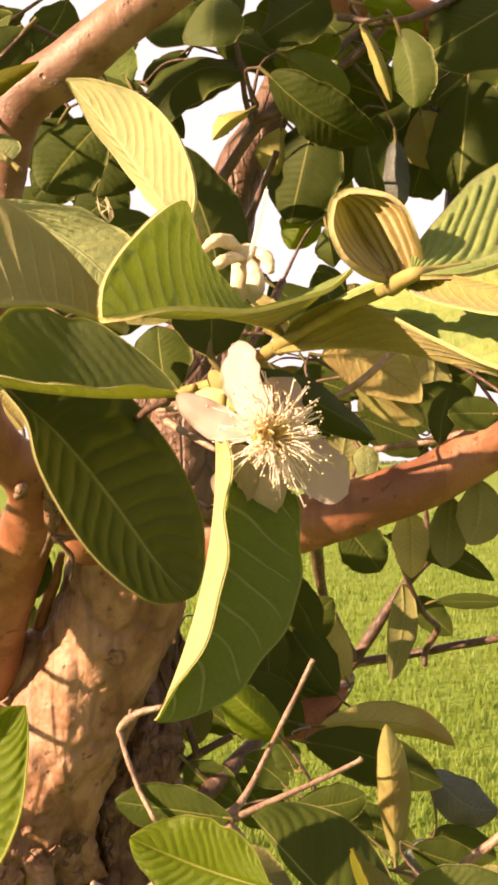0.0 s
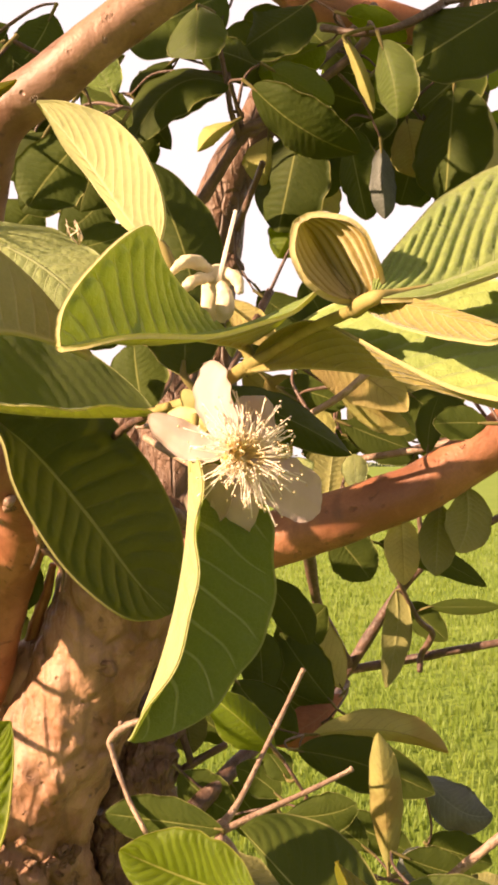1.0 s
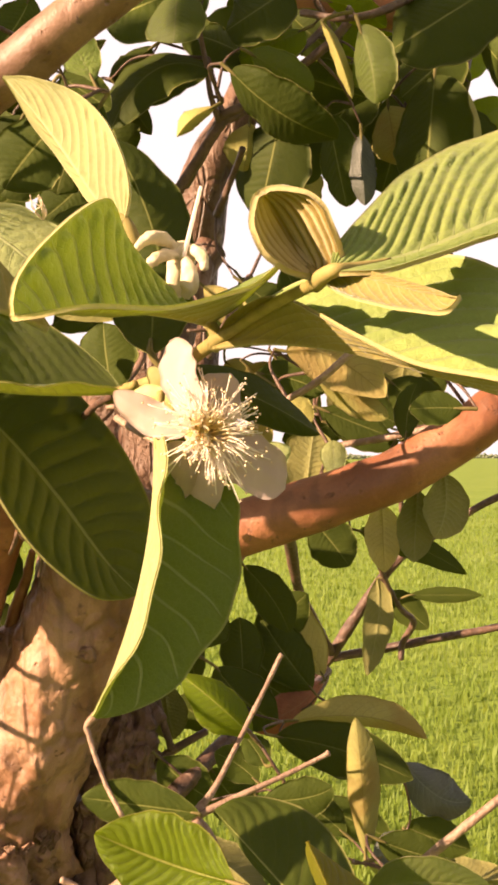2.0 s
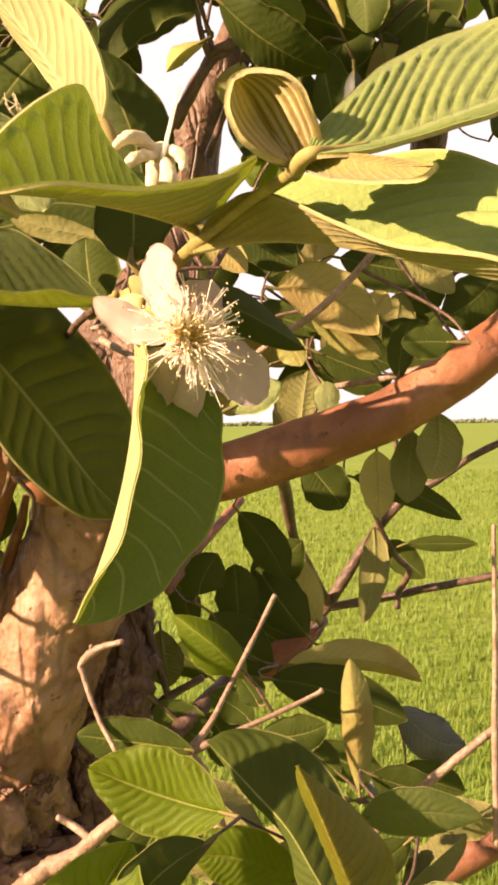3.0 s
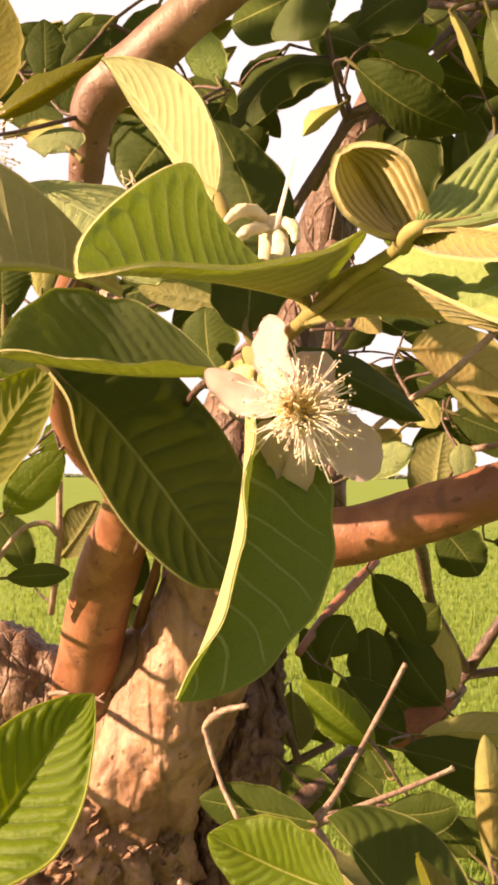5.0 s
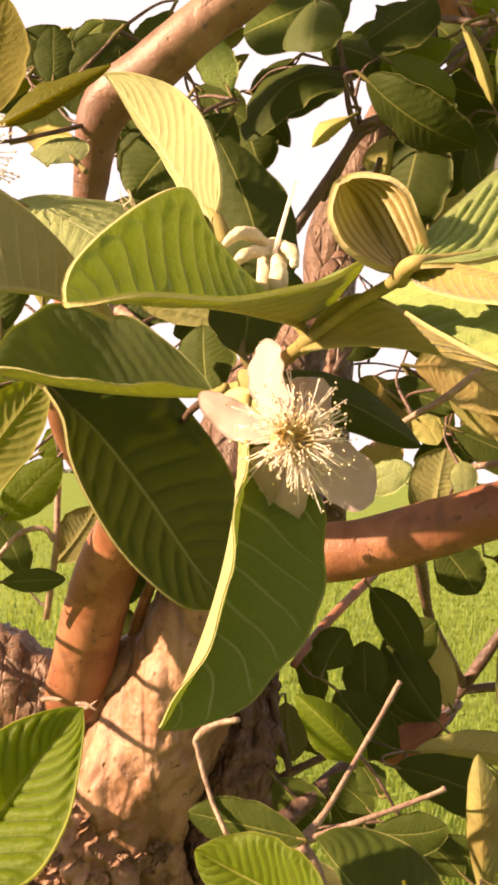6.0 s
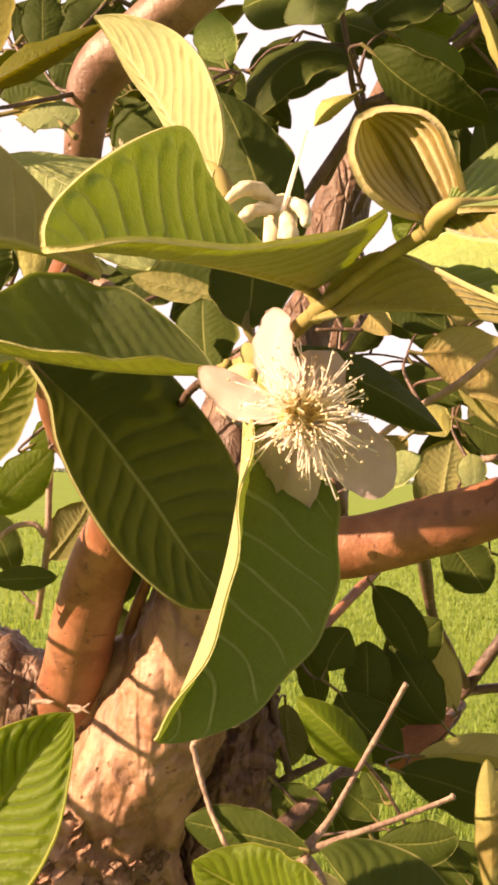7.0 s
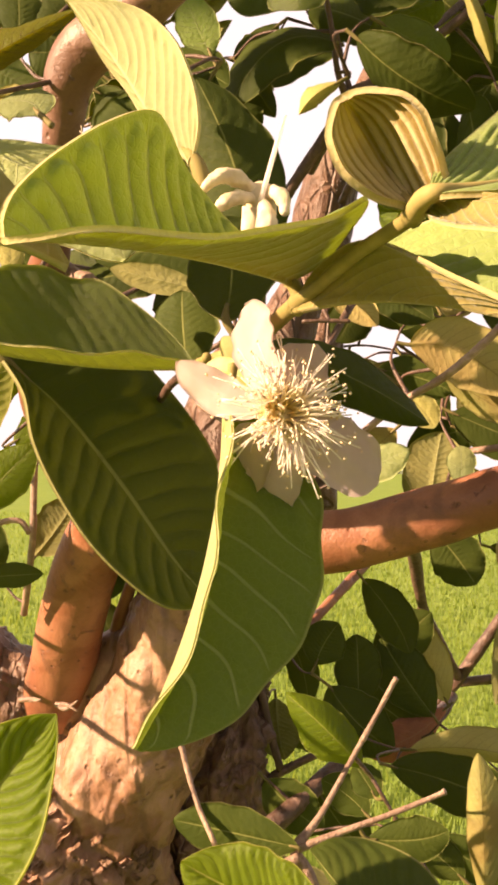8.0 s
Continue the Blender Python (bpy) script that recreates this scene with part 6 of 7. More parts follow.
leaf((0.0467, 0.6349, 1.7484), (0.0269, 0.6292, 1.7327), (0.0076, 0.6353, 1.7224), (0.0364, 0.6185, 1.7128), (0.0174, 0.6543, 1.7599), blunt=0.5)
leaf((0.0593, 0.6552, 1.7316), (0.0373, 0.6494, 1.7195), (0.0160, 0.6555, 1.7122), (0.0425, 0.6448, 1.7052), (0.0328, 0.6686, 1.7401), "fresh", blunt=0.5)
leaf((0.0698, 0.6152, 1.7328), (0.0878, 0.6093, 1.7242), (0.1076, 0.6155, 1.7153), (0.0916, 0.6043, 1.7315), (0.0861, 0.6288, 1.7230), "fresh", blunt=0.5)
leaf((0.1543, 0.7547, 1.7614), (0.1680, 0.7491, 1.7376), (0.1843, 0.7554, 1.7185), (0.1845, 0.7380, 1.7468), (0.1540, 0.7748, 1.7337), blunt=0.5)
leaf((0.1142, 0.7750, 1.7432), (0.1002, 0.7694, 1.7212), (0.0878, 0.7757, 1.7035), (0.1163, 0.7587, 1.7057), (0.0853, 0.7947, 1.7423), blunt=0.5)
leaf((0.1533, 0.7951, 1.7371), (0.1410, 0.7898, 1.6968), (0.1307, 0.7965, 1.6602), (0.1698, 0.8154, 1.6977), (0.1156, 0.7788, 1.7002), blunt=0.5)
leaf((0.0518, 0.7648, 1.7525), (0.0471, 0.7592, 1.7328), (0.0431, 0.7654, 1.7176), (0.0641, 0.7483, 1.7244), (0.0303, 0.7846, 1.7470), blunt=0.5)
leaf((0.0900, 0.7946, 1.7642), (0.0804, 0.7890, 1.7462), (0.0719, 0.7952, 1.7326), (0.0954, 0.7963, 1.7407), (0.0667, 0.7961, 1.7571), blunt=0.5)
leaf((-0.0439, 0.6951, 1.7368), (-0.0592, 0.6893, 1.7226), (-0.0756, 0.6955, 1.7131), (-0.0541, 0.6967, 1.7177), (-0.0657, 0.6965, 1.7332), blunt=0.5)
leaf((-0.0085, 0.7152, 1.7287), (-0.0327, 0.7094, 1.7200), (-0.0574, 0.7157, 1.7043), (-0.0278, 0.6987, 1.7071), (-0.0384, 0.7347, 1.7387), blunt=0.5)
leaf((0.1895, 0.7953, 1.7281), (0.1971, 0.7898, 1.6990), (0.2076, 0.7962, 1.6738), (0.2217, 0.7848, 1.7062), (0.1754, 0.8093, 1.6963), blunt=0.5)
leaf((0.1719, 0.7069, 1.7399), (0.1507, 0.7007, 1.7199), (0.1318, 0.7066, 1.7048), (0.1611, 0.6892, 1.7012), (0.1426, 0.7269, 1.7453), blunt=0.5)
leaf((0.0584, 0.6673, 1.7052), (0.0801, 0.6609, 1.6950), (0.1030, 0.6666, 1.6897), (0.0850, 0.6502, 1.7074), (0.0764, 0.6864, 1.6877), blunt=0.5)
leaf((0.0986, 0.7134, 1.7340), (0.0836, 0.7059, 1.7144), (0.0697, 0.7105, 1.6997), (0.0962, 0.6967, 1.6984), (0.0718, 0.7297, 1.7370), blunt=0.5)
leaf((-0.0229, 0.7374, 1.7642), (-0.0068, 0.7337, 1.7540), (0.0088, 0.7418, 1.7492), (0.0008, 0.7233, 1.7641), (-0.0153, 0.7586, 1.7499), blunt=0.5)
leaf((0.0544, 0.7270, 1.7724), (0.0715, 0.7235, 1.7547), (0.0894, 0.7321, 1.7425), (0.0825, 0.7136, 1.7636), (0.0609, 0.7480, 1.7518), blunt=0.5)
leaf((0.0707, 0.8575, 1.8178), (0.0382, 0.8489, 1.8246), (0.0065, 0.8522, 1.8366), (0.0335, 0.8790, 1.8194), (0.0431, 0.8307, 1.8341), blunt=0.5)
leaf((0.0455, 0.8783, 1.8503), (0.0739, 0.8707, 1.8393), (0.1032, 0.8751, 1.8336), (0.0783, 0.8690, 1.8560), (0.0704, 0.8844, 1.8276), blunt=0.5)
leaf((0.1024, 0.7779, 1.8011), (0.0987, 0.7913, 1.7765), (0.0961, 0.8166, 1.7554), (0.1191, 0.8022, 1.7776), (0.0800, 0.7924, 1.7804), "fresh", blunt=0.5)
leaf((0.1489, 0.8251, 1.8095), (0.1211, 0.8207, 1.8169), (0.0949, 0.8283, 1.8297), (0.1136, 0.8131, 1.7948), (0.1306, 0.8402, 1.8450), "fresh", blunt=0.5)
leaf((0.1831, 0.9194, 1.8746), (0.1686, 0.8998, 1.8368), (0.1566, 0.8920, 1.8049), (0.1908, 0.9145, 1.8359), (0.1490, 0.8969, 1.8426), blunt=0.5)
leaf((0.1803, 0.8415, 1.7930), (0.1903, 0.8373, 1.8195), (0.2031, 0.8451, 1.8515), (0.1750, 0.8500, 1.8322), (0.2080, 0.8365, 1.8122), blunt=0.5)
leaf((0.0807, 0.8382, 1.7970), (0.0836, 0.8210, 1.7606), (0.0876, 0.8157, 1.7294), (0.1023, 0.8193, 1.7629), (0.0658, 0.8347, 1.7627), "fresh", blunt=0.5)
leaf((0.1390, 0.8522, 1.7130), (0.1181, 0.8340, 1.7368), (0.0994, 0.8278, 1.7639), (0.1023, 0.8550, 1.7325), (0.1349, 0.8249, 1.7449), blunt=0.5)
leaf((0.1789, 0.8375, 1.7644), (0.1510, 0.8321, 1.7648), (0.1253, 0.8387, 1.7696), (0.1508, 0.8405, 1.7483), (0.1534, 0.8356, 1.7857), blunt=0.5)
leaf((0.1728, 0.8514, 1.7101), (0.1827, 0.8478, 1.7367), (0.1953, 0.8562, 1.7677), (0.1650, 0.8623, 1.7496), (0.2026, 0.8453, 1.7280), blunt=0.5)
leaf((0.2549, 0.9293, 1.8277), (0.2209, 0.9045, 1.8077), (0.1908, 0.8916, 1.7928), (0.2292, 0.9116, 1.7918), (0.2154, 0.9093, 1.8282), "fresh", blunt=0.5)
leaf((0.1641, 0.8376, 1.7048), (0.1893, 0.8147, 1.6930), (0.2161, 0.8038, 1.6848), (0.1978, 0.8353, 1.7210), (0.1838, 0.8061, 1.6693), blunt=0.5)
leaf((0.0429, 0.8771, 1.7951), (0.0579, 0.8550, 1.7636), (0.0730, 0.8449, 1.7375), (0.0722, 0.8526, 1.7731), (0.0441, 0.8694, 1.7584), "fresh", blunt=0.5)
leaf((0.0468, 0.8314, 1.8001), (0.0330, 0.8394, 1.7771), (0.0192, 0.8593, 1.7580), (0.0501, 0.8343, 1.7656), (0.0158, 0.8564, 1.7935), blunt=0.5)
leaf((0.0492, 0.8614, 1.8247), (0.0143, 0.8669, 1.8226), (-0.0213, 0.8842, 1.8255), (0.0174, 0.8840, 1.8077), (0.0115, 0.8617, 1.8421), blunt=0.5)
leaf((0.1341, 0.8129, 1.6717), (0.1576, 0.8179, 1.6939), (0.1839, 0.8349, 1.7203), (0.1402, 0.8001, 1.7038), (0.1780, 0.8476, 1.6866), blunt=0.5)
leaf((0.0246, 0.8626, 1.6958), (0.0429, 0.8481, 1.7174), (0.0615, 0.8456, 1.7424), (0.0294, 0.8654, 1.7334), (0.0566, 0.8428, 1.7055), blunt=0.5)
leaf((0.1912, 0.8211, 1.7030), (0.2167, 0.8304, 1.7261), (0.2462, 0.8516, 1.7539), (0.2034, 0.8291, 1.7408), (0.2333, 0.8436, 1.7151), "fresh", blunt=0.5)
leaf((0.2170, 0.8290, 1.8014), (0.2311, 0.8136, 1.7718), (0.2481, 0.8101, 1.7474), (0.2399, 0.7997, 1.7764), (0.2251, 0.8395, 1.7713), blunt=0.5)
leaf((0.2380, 0.8561, 1.6760), (0.2455, 0.8326, 1.6935), (0.2560, 0.8210, 1.7135), (0.2338, 0.8603, 1.7135), (0.2597, 0.8167, 1.6776), blunt=0.5)

# darker inner foliage
leaf((0.0176, 0.8017, 1.3618), (0.0403, 0.8021, 1.3346), (0.0538, 0.8026, 1.3075), (0.0538, 0.8020, 1.3437), (0.0267, 0.8023, 1.3256))
leaf((0.0764, 0.8541, 1.2217), (0.0428, 0.8536, 1.2505), (0.0139, 0.8534, 1.2650), (0.0284, 0.8539, 1.2361), (0.0572, 0.8534, 1.2650))
leaf((-0.0049, 0.7830, 1.2846), (0.0172, 0.7835, 1.2581), (0.0437, 0.7838, 1.2405), (0.0304, 0.7832, 1.2758), (0.0040, 0.7838, 1.2405))
leaf((0.0552, 0.8243, 1.2112), (0.0969, 0.8245, 1.2020), (0.1386, 0.8248, 1.1834), (0.1015, 0.8241, 1.2205), (0.0923, 0.8248, 1.1834))
leaf((0.1352, 0.8055, 1.1402), (0.1036, 0.8053, 1.1560), (0.0719, 0.8050, 1.1718), (0.0991, 0.8055, 1.1402), (0.1081, 0.8050, 1.1718))
leaf((-0.0471, 0.7541, 1.2231), (-0.0280, 0.7544, 1.2040), (-0.0047, 0.7547, 1.1892), (-0.0174, 0.7541, 1.2189), (-0.0386, 0.7547, 1.1892))
leaf((-0.0093, 0.7844, 1.2052), (0.0084, 0.7848, 1.1810), (0.0260, 0.7851, 1.1656), (0.0216, 0.7845, 1.1964), (-0.0049, 0.7851, 1.1656))
leaf((0.1443, 0.8054, 1.1492), (0.1714, 0.8055, 1.1402), (0.1986, 0.8057, 1.1311), (0.1714, 0.8052, 1.1583), (0.1714, 0.8058, 1.1221))
leaf((0.1658, 0.7053, 1.1552), (0.1342, 0.7052, 1.1591), (0.1025, 0.7051, 1.1631), (0.1342, 0.7055, 1.1433), (0.1342, 0.7049, 1.1749))
leaf((0.0284, 0.8529, 1.2890), (0.0500, 0.8526, 1.3106), (0.0716, 0.8522, 1.3322), (0.0332, 0.8524, 1.3226), (0.0668, 0.8528, 1.2986))
leaf((-0.0107, 0.9044, 1.2032), (-0.0285, 0.9042, 1.2185), (-0.0463, 0.9040, 1.2286), (-0.0361, 0.9044, 1.2032), (-0.0209, 0.9039, 1.2337))
leaf((0.0827, 0.6992, 1.4994), (0.1005, 0.6995, 1.4856), (0.1262, 0.6997, 1.4717), (0.1104, 0.6992, 1.4994), (0.0906, 0.6997, 1.4717))
leaf((0.0810, 0.7197, 1.4723), (0.1054, 0.7199, 1.4642), (0.1299, 0.7200, 1.4561), (0.1054, 0.7196, 1.4764), (0.1054, 0.7201, 1.4520))
leaf((0.0403, 0.7189, 1.5212), (0.0545, 0.7192, 1.5008), (0.0729, 0.7196, 1.4805), (0.0647, 0.7190, 1.5130), (0.0444, 0.7194, 1.4886))
leaf((0.0165, 0.7478, 1.5835), (0.0335, 0.7482, 1.5623), (0.0505, 0.7485, 1.5453), (0.0462, 0.7479, 1.5750), (0.0208, 0.7484, 1.5496))
leaf((0.0611, 0.6784, 1.5480), (0.0534, 0.6781, 1.5633), (0.0457, 0.6779, 1.5787), (0.0419, 0.6782, 1.5595), (0.0650, 0.6781, 1.5672))
leaf((0.1353, 0.7499, 1.4605), (0.1586, 0.7498, 1.4690), (0.1861, 0.7496, 1.4817), (0.1522, 0.7496, 1.4817), (0.1649, 0.7500, 1.4563))
leaf((-0.1143, 0.6465, 1.6539), (-0.1253, 0.6469, 1.6355), (-0.1400, 0.6471, 1.6208), (-0.1106, 0.6471, 1.6245), (-0.1400, 0.6467, 1.6465))
leaf((-0.0750, 0.5972, 1.6178), (-0.0885, 0.5974, 1.6043), (-0.1055, 0.5976, 1.5907), (-0.0750, 0.5976, 1.5941), (-0.1021, 0.5972, 1.6145))
leaf((-0.1396, 0.7007, 1.6397), (-0.1567, 0.6988, 1.6212), (-0.1776, 0.6963, 1.6027), (-0.1386, 0.7018, 1.6081), (-0.1747, 0.6957, 1.6344))
leaf((-0.1175, 0.6027, 1.6452), (-0.1020, 0.6054, 1.6305), (-0.0830, 0.6086, 1.6159), (-0.0906, 0.6067, 1.6428), (-0.1133, 0.6041, 1.6182))
leaf((-0.1017, 0.7282, 1.5850), (-0.1278, 0.7285, 1.5940), (-0.1578, 0.7287, 1.6029), (-0.1253, 0.7274, 1.5803), (-0.1303, 0.7295, 1.6077), "fresh")
leaf((-0.0243, 0.6272, 1.5610), (-0.0485, 0.6278, 1.5737), (-0.0727, 0.6284, 1.5864), (-0.0446, 0.6268, 1.5603), (-0.0524, 0.6288, 1.5871))
leaf((0.0932, 0.7584, 1.5278), (0.0634, 0.7544, 1.5145), (0.0376, 0.7511, 1.5014), (0.0659, 0.7553, 1.4983), (0.0609, 0.7536, 1.5307))
leaf((0.0209, 0.7784, 1.5202), (0.0426, 0.7822, 1.4998), (0.0642, 0.7859, 1.4794), (0.0305, 0.7809, 1.4824), (0.0546, 0.7834, 1.5172), "yellow")
leaf((0.1028, 0.7613, 1.4793), (0.0749, 0.7574, 1.4702), (0.0469, 0.7536, 1.4610), (0.0754, 0.7580, 1.4539), (0.0744, 0.7569, 1.4864))
leaf((0.0381, 0.7318, 1.4720), (0.0190, 0.7295, 1.4555), (-0.0003, 0.7269, 1.4469), (0.0234, 0.7306, 1.4398), (0.0146, 0.7284, 1.4712), "yellow")
leaf((0.0849, 0.8166, 1.5698), (0.0612, 0.8134, 1.5601), (0.0374, 0.8101, 1.5548), (0.0639, 0.8143, 1.5426), (0.0585, 0.8125, 1.5777))
leaf((0.0149, 0.8061, 1.5761), (0.0045, 0.8052, 1.5580), (-0.0058, 0.8042, 1.5400), (0.0201, 0.8077, 1.5498), (-0.0110, 0.8026, 1.5663))
leaf((0.0973, 0.7010, 1.4389), (0.0789, 0.6985, 1.4345), (0.0606, 0.6959, 1.4301), (0.0794, 0.6990, 1.4196), (0.0785, 0.6979, 1.4494))
leaf((0.0474, 0.7346, 1.4249), (0.0586, 0.7357, 1.4411), (0.0697, 0.7367, 1.4613), (0.0744, 0.7381, 1.4377), (0.0428, 0.7333, 1.4445))
leaf((0.1838, 0.8079, 1.5212), (0.1623, 0.8063, 1.5050), (0.1406, 0.8050, 1.4933), (0.1716, 0.8052, 1.4900), (0.1529, 0.8073, 1.5201))
leaf((0.1805, 0.7795, 1.5430), (0.1639, 0.7784, 1.5318), (0.1472, 0.7775, 1.5249), (0.1687, 0.7773, 1.5172), (0.1592, 0.7794, 1.5465))

# dead twig ends at the fork
limb("twig", [(-0.1268, 0.6099, 1.4565, 0.0024), (-0.1235, 0.6051, 1.4437, 0.0031), (-0.1214, 0.6054, 1.4250, 0.0037), (-0.1214, 0.6156, 1.4070, 0.0031), (-0.1215, 0.6307, 1.4000, 0.0025)], KNOT, sides=14, steps=6, rough=0.2, grain=2.2, knots=0.3, label="broken grey twig stump")
limb("twig", [(-0.1398, 0.5965, 1.4280, 0.0020), (-0.1349, 0.5987, 1.4299, 0.0027), (-0.1294, 0.6049, 1.4339, 0.0024), (-0.1229, 0.6102, 1.4373, 0.0027)], KNOT, sides=10, steps=5, rough=0.35, grain=0.9)
limb("twig", [(-0.1353, 0.6045, 1.4516, 0.0014), (-0.1299, 0.6078, 1.4462, 0.0020), (-0.1229, 0.6102, 1.4366, 0.0027)], KNOT, sides=10, steps=5, rough=0.35, grain=0.9)
limb("twig", [(-0.1097, 0.6058, 1.4399, 0.0020), (-0.1135, 0.6077, 1.4331, 0.0027), (-0.1206, 0.6124, 1.4277, 0.0024)], KNOT, sides=10, steps=5, rough=0.35, grain=0.9)
limb("twig", [(-0.1151, 0.6055, 1.4453, 0.0017), (-0.1184, 0.6084, 1.4369, 0.0024), (-0.1225, 0.6113, 1.4298, 0.0027)], KNOT, sides=10, steps=5, rough=0.35, grain=0.9)
limb("twig", [(-0.1133, 0.6058, 1.4216, 0.0014), (-0.1176, 0.6107, 1.4164, 0.0021), (-0.1227, 0.6155, 1.4139, 0.0024)], KNOT, sides=10, steps=5, rough=0.35, grain=0.9)
limb("twig", [(-0.1211, 0.6176, 1.4041, 0.0021), (-0.1155, 0.6209, 1.3970, 0.0017), (-0.1102, 0.6263, 1.3879, 0.0014), (-0.1126, 0.6313, 1.3745, 0.0011)], DARK_TWIG, sides=8, steps=4, rough=0.3, grain=0.7)
limb("twig", [(-0.1225, 0.6176, 1.4042, 0.0017), (-0.1269, 0.6254, 1.3951, 0.0014), (-0.1308, 0.6303, 1.3888, 0.0011)], DARK_TWIG, sides=8, steps=4, rough=0.3, grain=0.7)
limb("twig", [(-0.1191, 0.6177, 1.4027, 0.0017), (-0.1113, 0.6211, 1.4018, 0.0014), (-0.1065, 0.6263, 1.4043, 0.0011)], DARK_TWIG, sides=8, steps=4, rough=0.3, grain=0.7)
limb("twig", [(-0.1159, 0.6096, 1.4335, 0.0014), (-0.1079, 0.6110, 1.4317, 0.0010), (-0.1026, 0.6122, 1.4344, 0.0007)], DARK_TWIG, sides=8, steps=4, rough=0.3, grain=0.7)
limb("twig", [(-0.1768, 0.6761, 1.2869, 0.0017), (-0.1685, 0.6725, 1.2853, 0.0018), (-0.1604, 0.6698, 1.2918, 0.0005)], TWIG_BARK, sides=8, steps=4, rough=0.3, grain=0.5)
limb("twig", [(-0.1995, 0.6750, 1.2896, 0.0017), (-0.1925, 0.6713, 1.2895, 0.0013), (-0.1859, 0.6686, 1.2904, 0.0006)], TWIG_BARK, sides=8, steps=4, rough=0.3, grain=0.5)
limb("twig", [(-0.2008, 0.6750, 1.2885, 0.0016), (-0.1925, 0.6713, 1.2906, 0.0017), (-0.1845, 0.6687, 1.2911, 0.0004)], TWIG_BARK, sides=8, steps=4, rough=0.3, grain=0.5)
limb("twig", [(-0.1771, 0.6761, 1.2862, 0.0014), (-0.1687, 0.6725, 1.2877, 0.0018), (-0.1606, 0.6699, 1.2848, 0.0006)], TWIG_BARK, sides=8, steps=4, rough=0.3, grain=0.5)
limb("branch", [(-0.2015, 0.7784, 1.2528, 0.0210), (-0.1673, 0.7646, 1.2947, 0.0189), (-0.1420, 0.7575, 1.3214, 0.0153), (-0.1231, 0.7612, 1.3464, 0.0128)], BARK, sides=24, rough=0.12, grain=1.6, label="swollen crotch between trunk and limb")

# loose fibres
limb("fibre", [(0.0000, 0.2552, 1.3863, 0.0000), (-0.0004, 0.2532, 1.3859, 0.0000), (0.0010, 0.2532, 1.3836, 0.0000), (-0.0014, 0.2552, 1.3852, 0.0000)], FIBRE, sides=4, steps=5, rough=0)
limb("fibre", [(-0.0064, 0.2551, 1.3884, 0.0000), (-0.0071, 0.2531, 1.3877, 0.0000), (-0.0066, 0.2532, 1.3850, 0.0000), (-0.0055, 0.2551, 1.3870, 0.0000)], FIBRE, sides=4, steps=5, rough=0)
limb("fibre", [(-0.0080, 0.2551, 1.3885, 0.0000), (-0.0090, 0.2531, 1.3879, 0.0000), (-0.0079, 0.2531, 1.3871, 0.0000), (-0.0082, 0.2551, 1.3867, 0.0000)], FIBRE, sides=4, steps=5, rough=0)
limb("fibre", [(-0.0025, 0.2551, 1.3868, 0.0000), (-0.0018, 0.2532, 1.3853, 0.0000), (-0.0033, 0.2532, 1.3839, 0.0000), (-0.0041, 0.2552, 1.3840, 0.0000)], FIBRE, sides=4, steps=5, rough=0)
limb("fibre", [(-0.0074, 0.2551, 1.3886, 0.0000), (-0.0089, 0.2531, 1.3879, 0.0000), (-0.0044, 0.2531, 1.3867, 0.0000), (-0.0055, 0.2552, 1.3854, 0.0000)], FIBRE, sides=4, steps=5, rough=0)
limb("fibre", [(-0.0356, 0.2533, 1.5105, 0.0002), (-0.0351, 0.2513, 1.5126, 0.0002), (-0.0360, 0.2502, 1.5162, 0.0001)], FIBRE, sides=4, steps=4, rough=0)
limb("fibre", [(-0.0356, 0.2533, 1.5105, 0.0002), (-0.0376, 0.2512, 1.5131, 0.0002), (-0.0382, 0.2501, 1.5161, 0.0001)], FIBRE, sides=4, steps=4, rough=0)
limb("fibre", [(-0.0356, 0.2533, 1.5105, 0.0002), (-0.0374, 0.2512, 1.5125, 0.0002), (-0.0380, 0.2501, 1.5135, 0.0001)], FIBRE, sides=4, steps=4, rough=0)
limb("fibre", [(-0.0356, 0.2533, 1.5105, 0.0002), (-0.0353, 0.2513, 1.5125, 0.0002), (-0.0355, 0.2502, 1.5156, 0.0001)], FIBRE, sides=4, steps=4, rough=0)
limb("fibre", [(-0.0356, 0.2533, 1.5105, 0.0002), (-0.0343, 0.2513, 1.5120, 0.0002), (-0.0354, 0.2502, 1.5149, 0.0001)], FIBRE, sides=4, steps=4, rough=0)
limb("fibre", [(-0.0356, 0.2533, 1.5105, 0.0002), (-0.0347, 0.2513, 1.5122, 0.0002), (-0.0357, 0.2502, 1.5136, 0.0001)], FIBRE, sides=4, steps=4, rough=0)
limb("fibre", [(-0.0356, 0.2533, 1.5105, 0.0002), (-0.0354, 0.2513, 1.5128, 0.0002), (-0.0362, 0.2502, 1.5158, 0.0001)], FIBRE, sides=4, steps=4, rough=0)
limb("fibre", [(-0.0356, 0.2533, 1.5105, 0.0002), (-0.0372, 0.2512, 1.5122, 0.0002), (-0.0351, 0.2503, 1.5134, 0.0001)], FIBRE, sides=4, steps=4, rough=0)
limb("fibre", [(-0.0356, 0.2533, 1.5105, 0.0002), (-0.0346, 0.2513, 1.5125, 0.0002), (-0.0385, 0.2501, 1.5149, 0.0001)], FIBRE, sides=4, steps=4, rough=0)

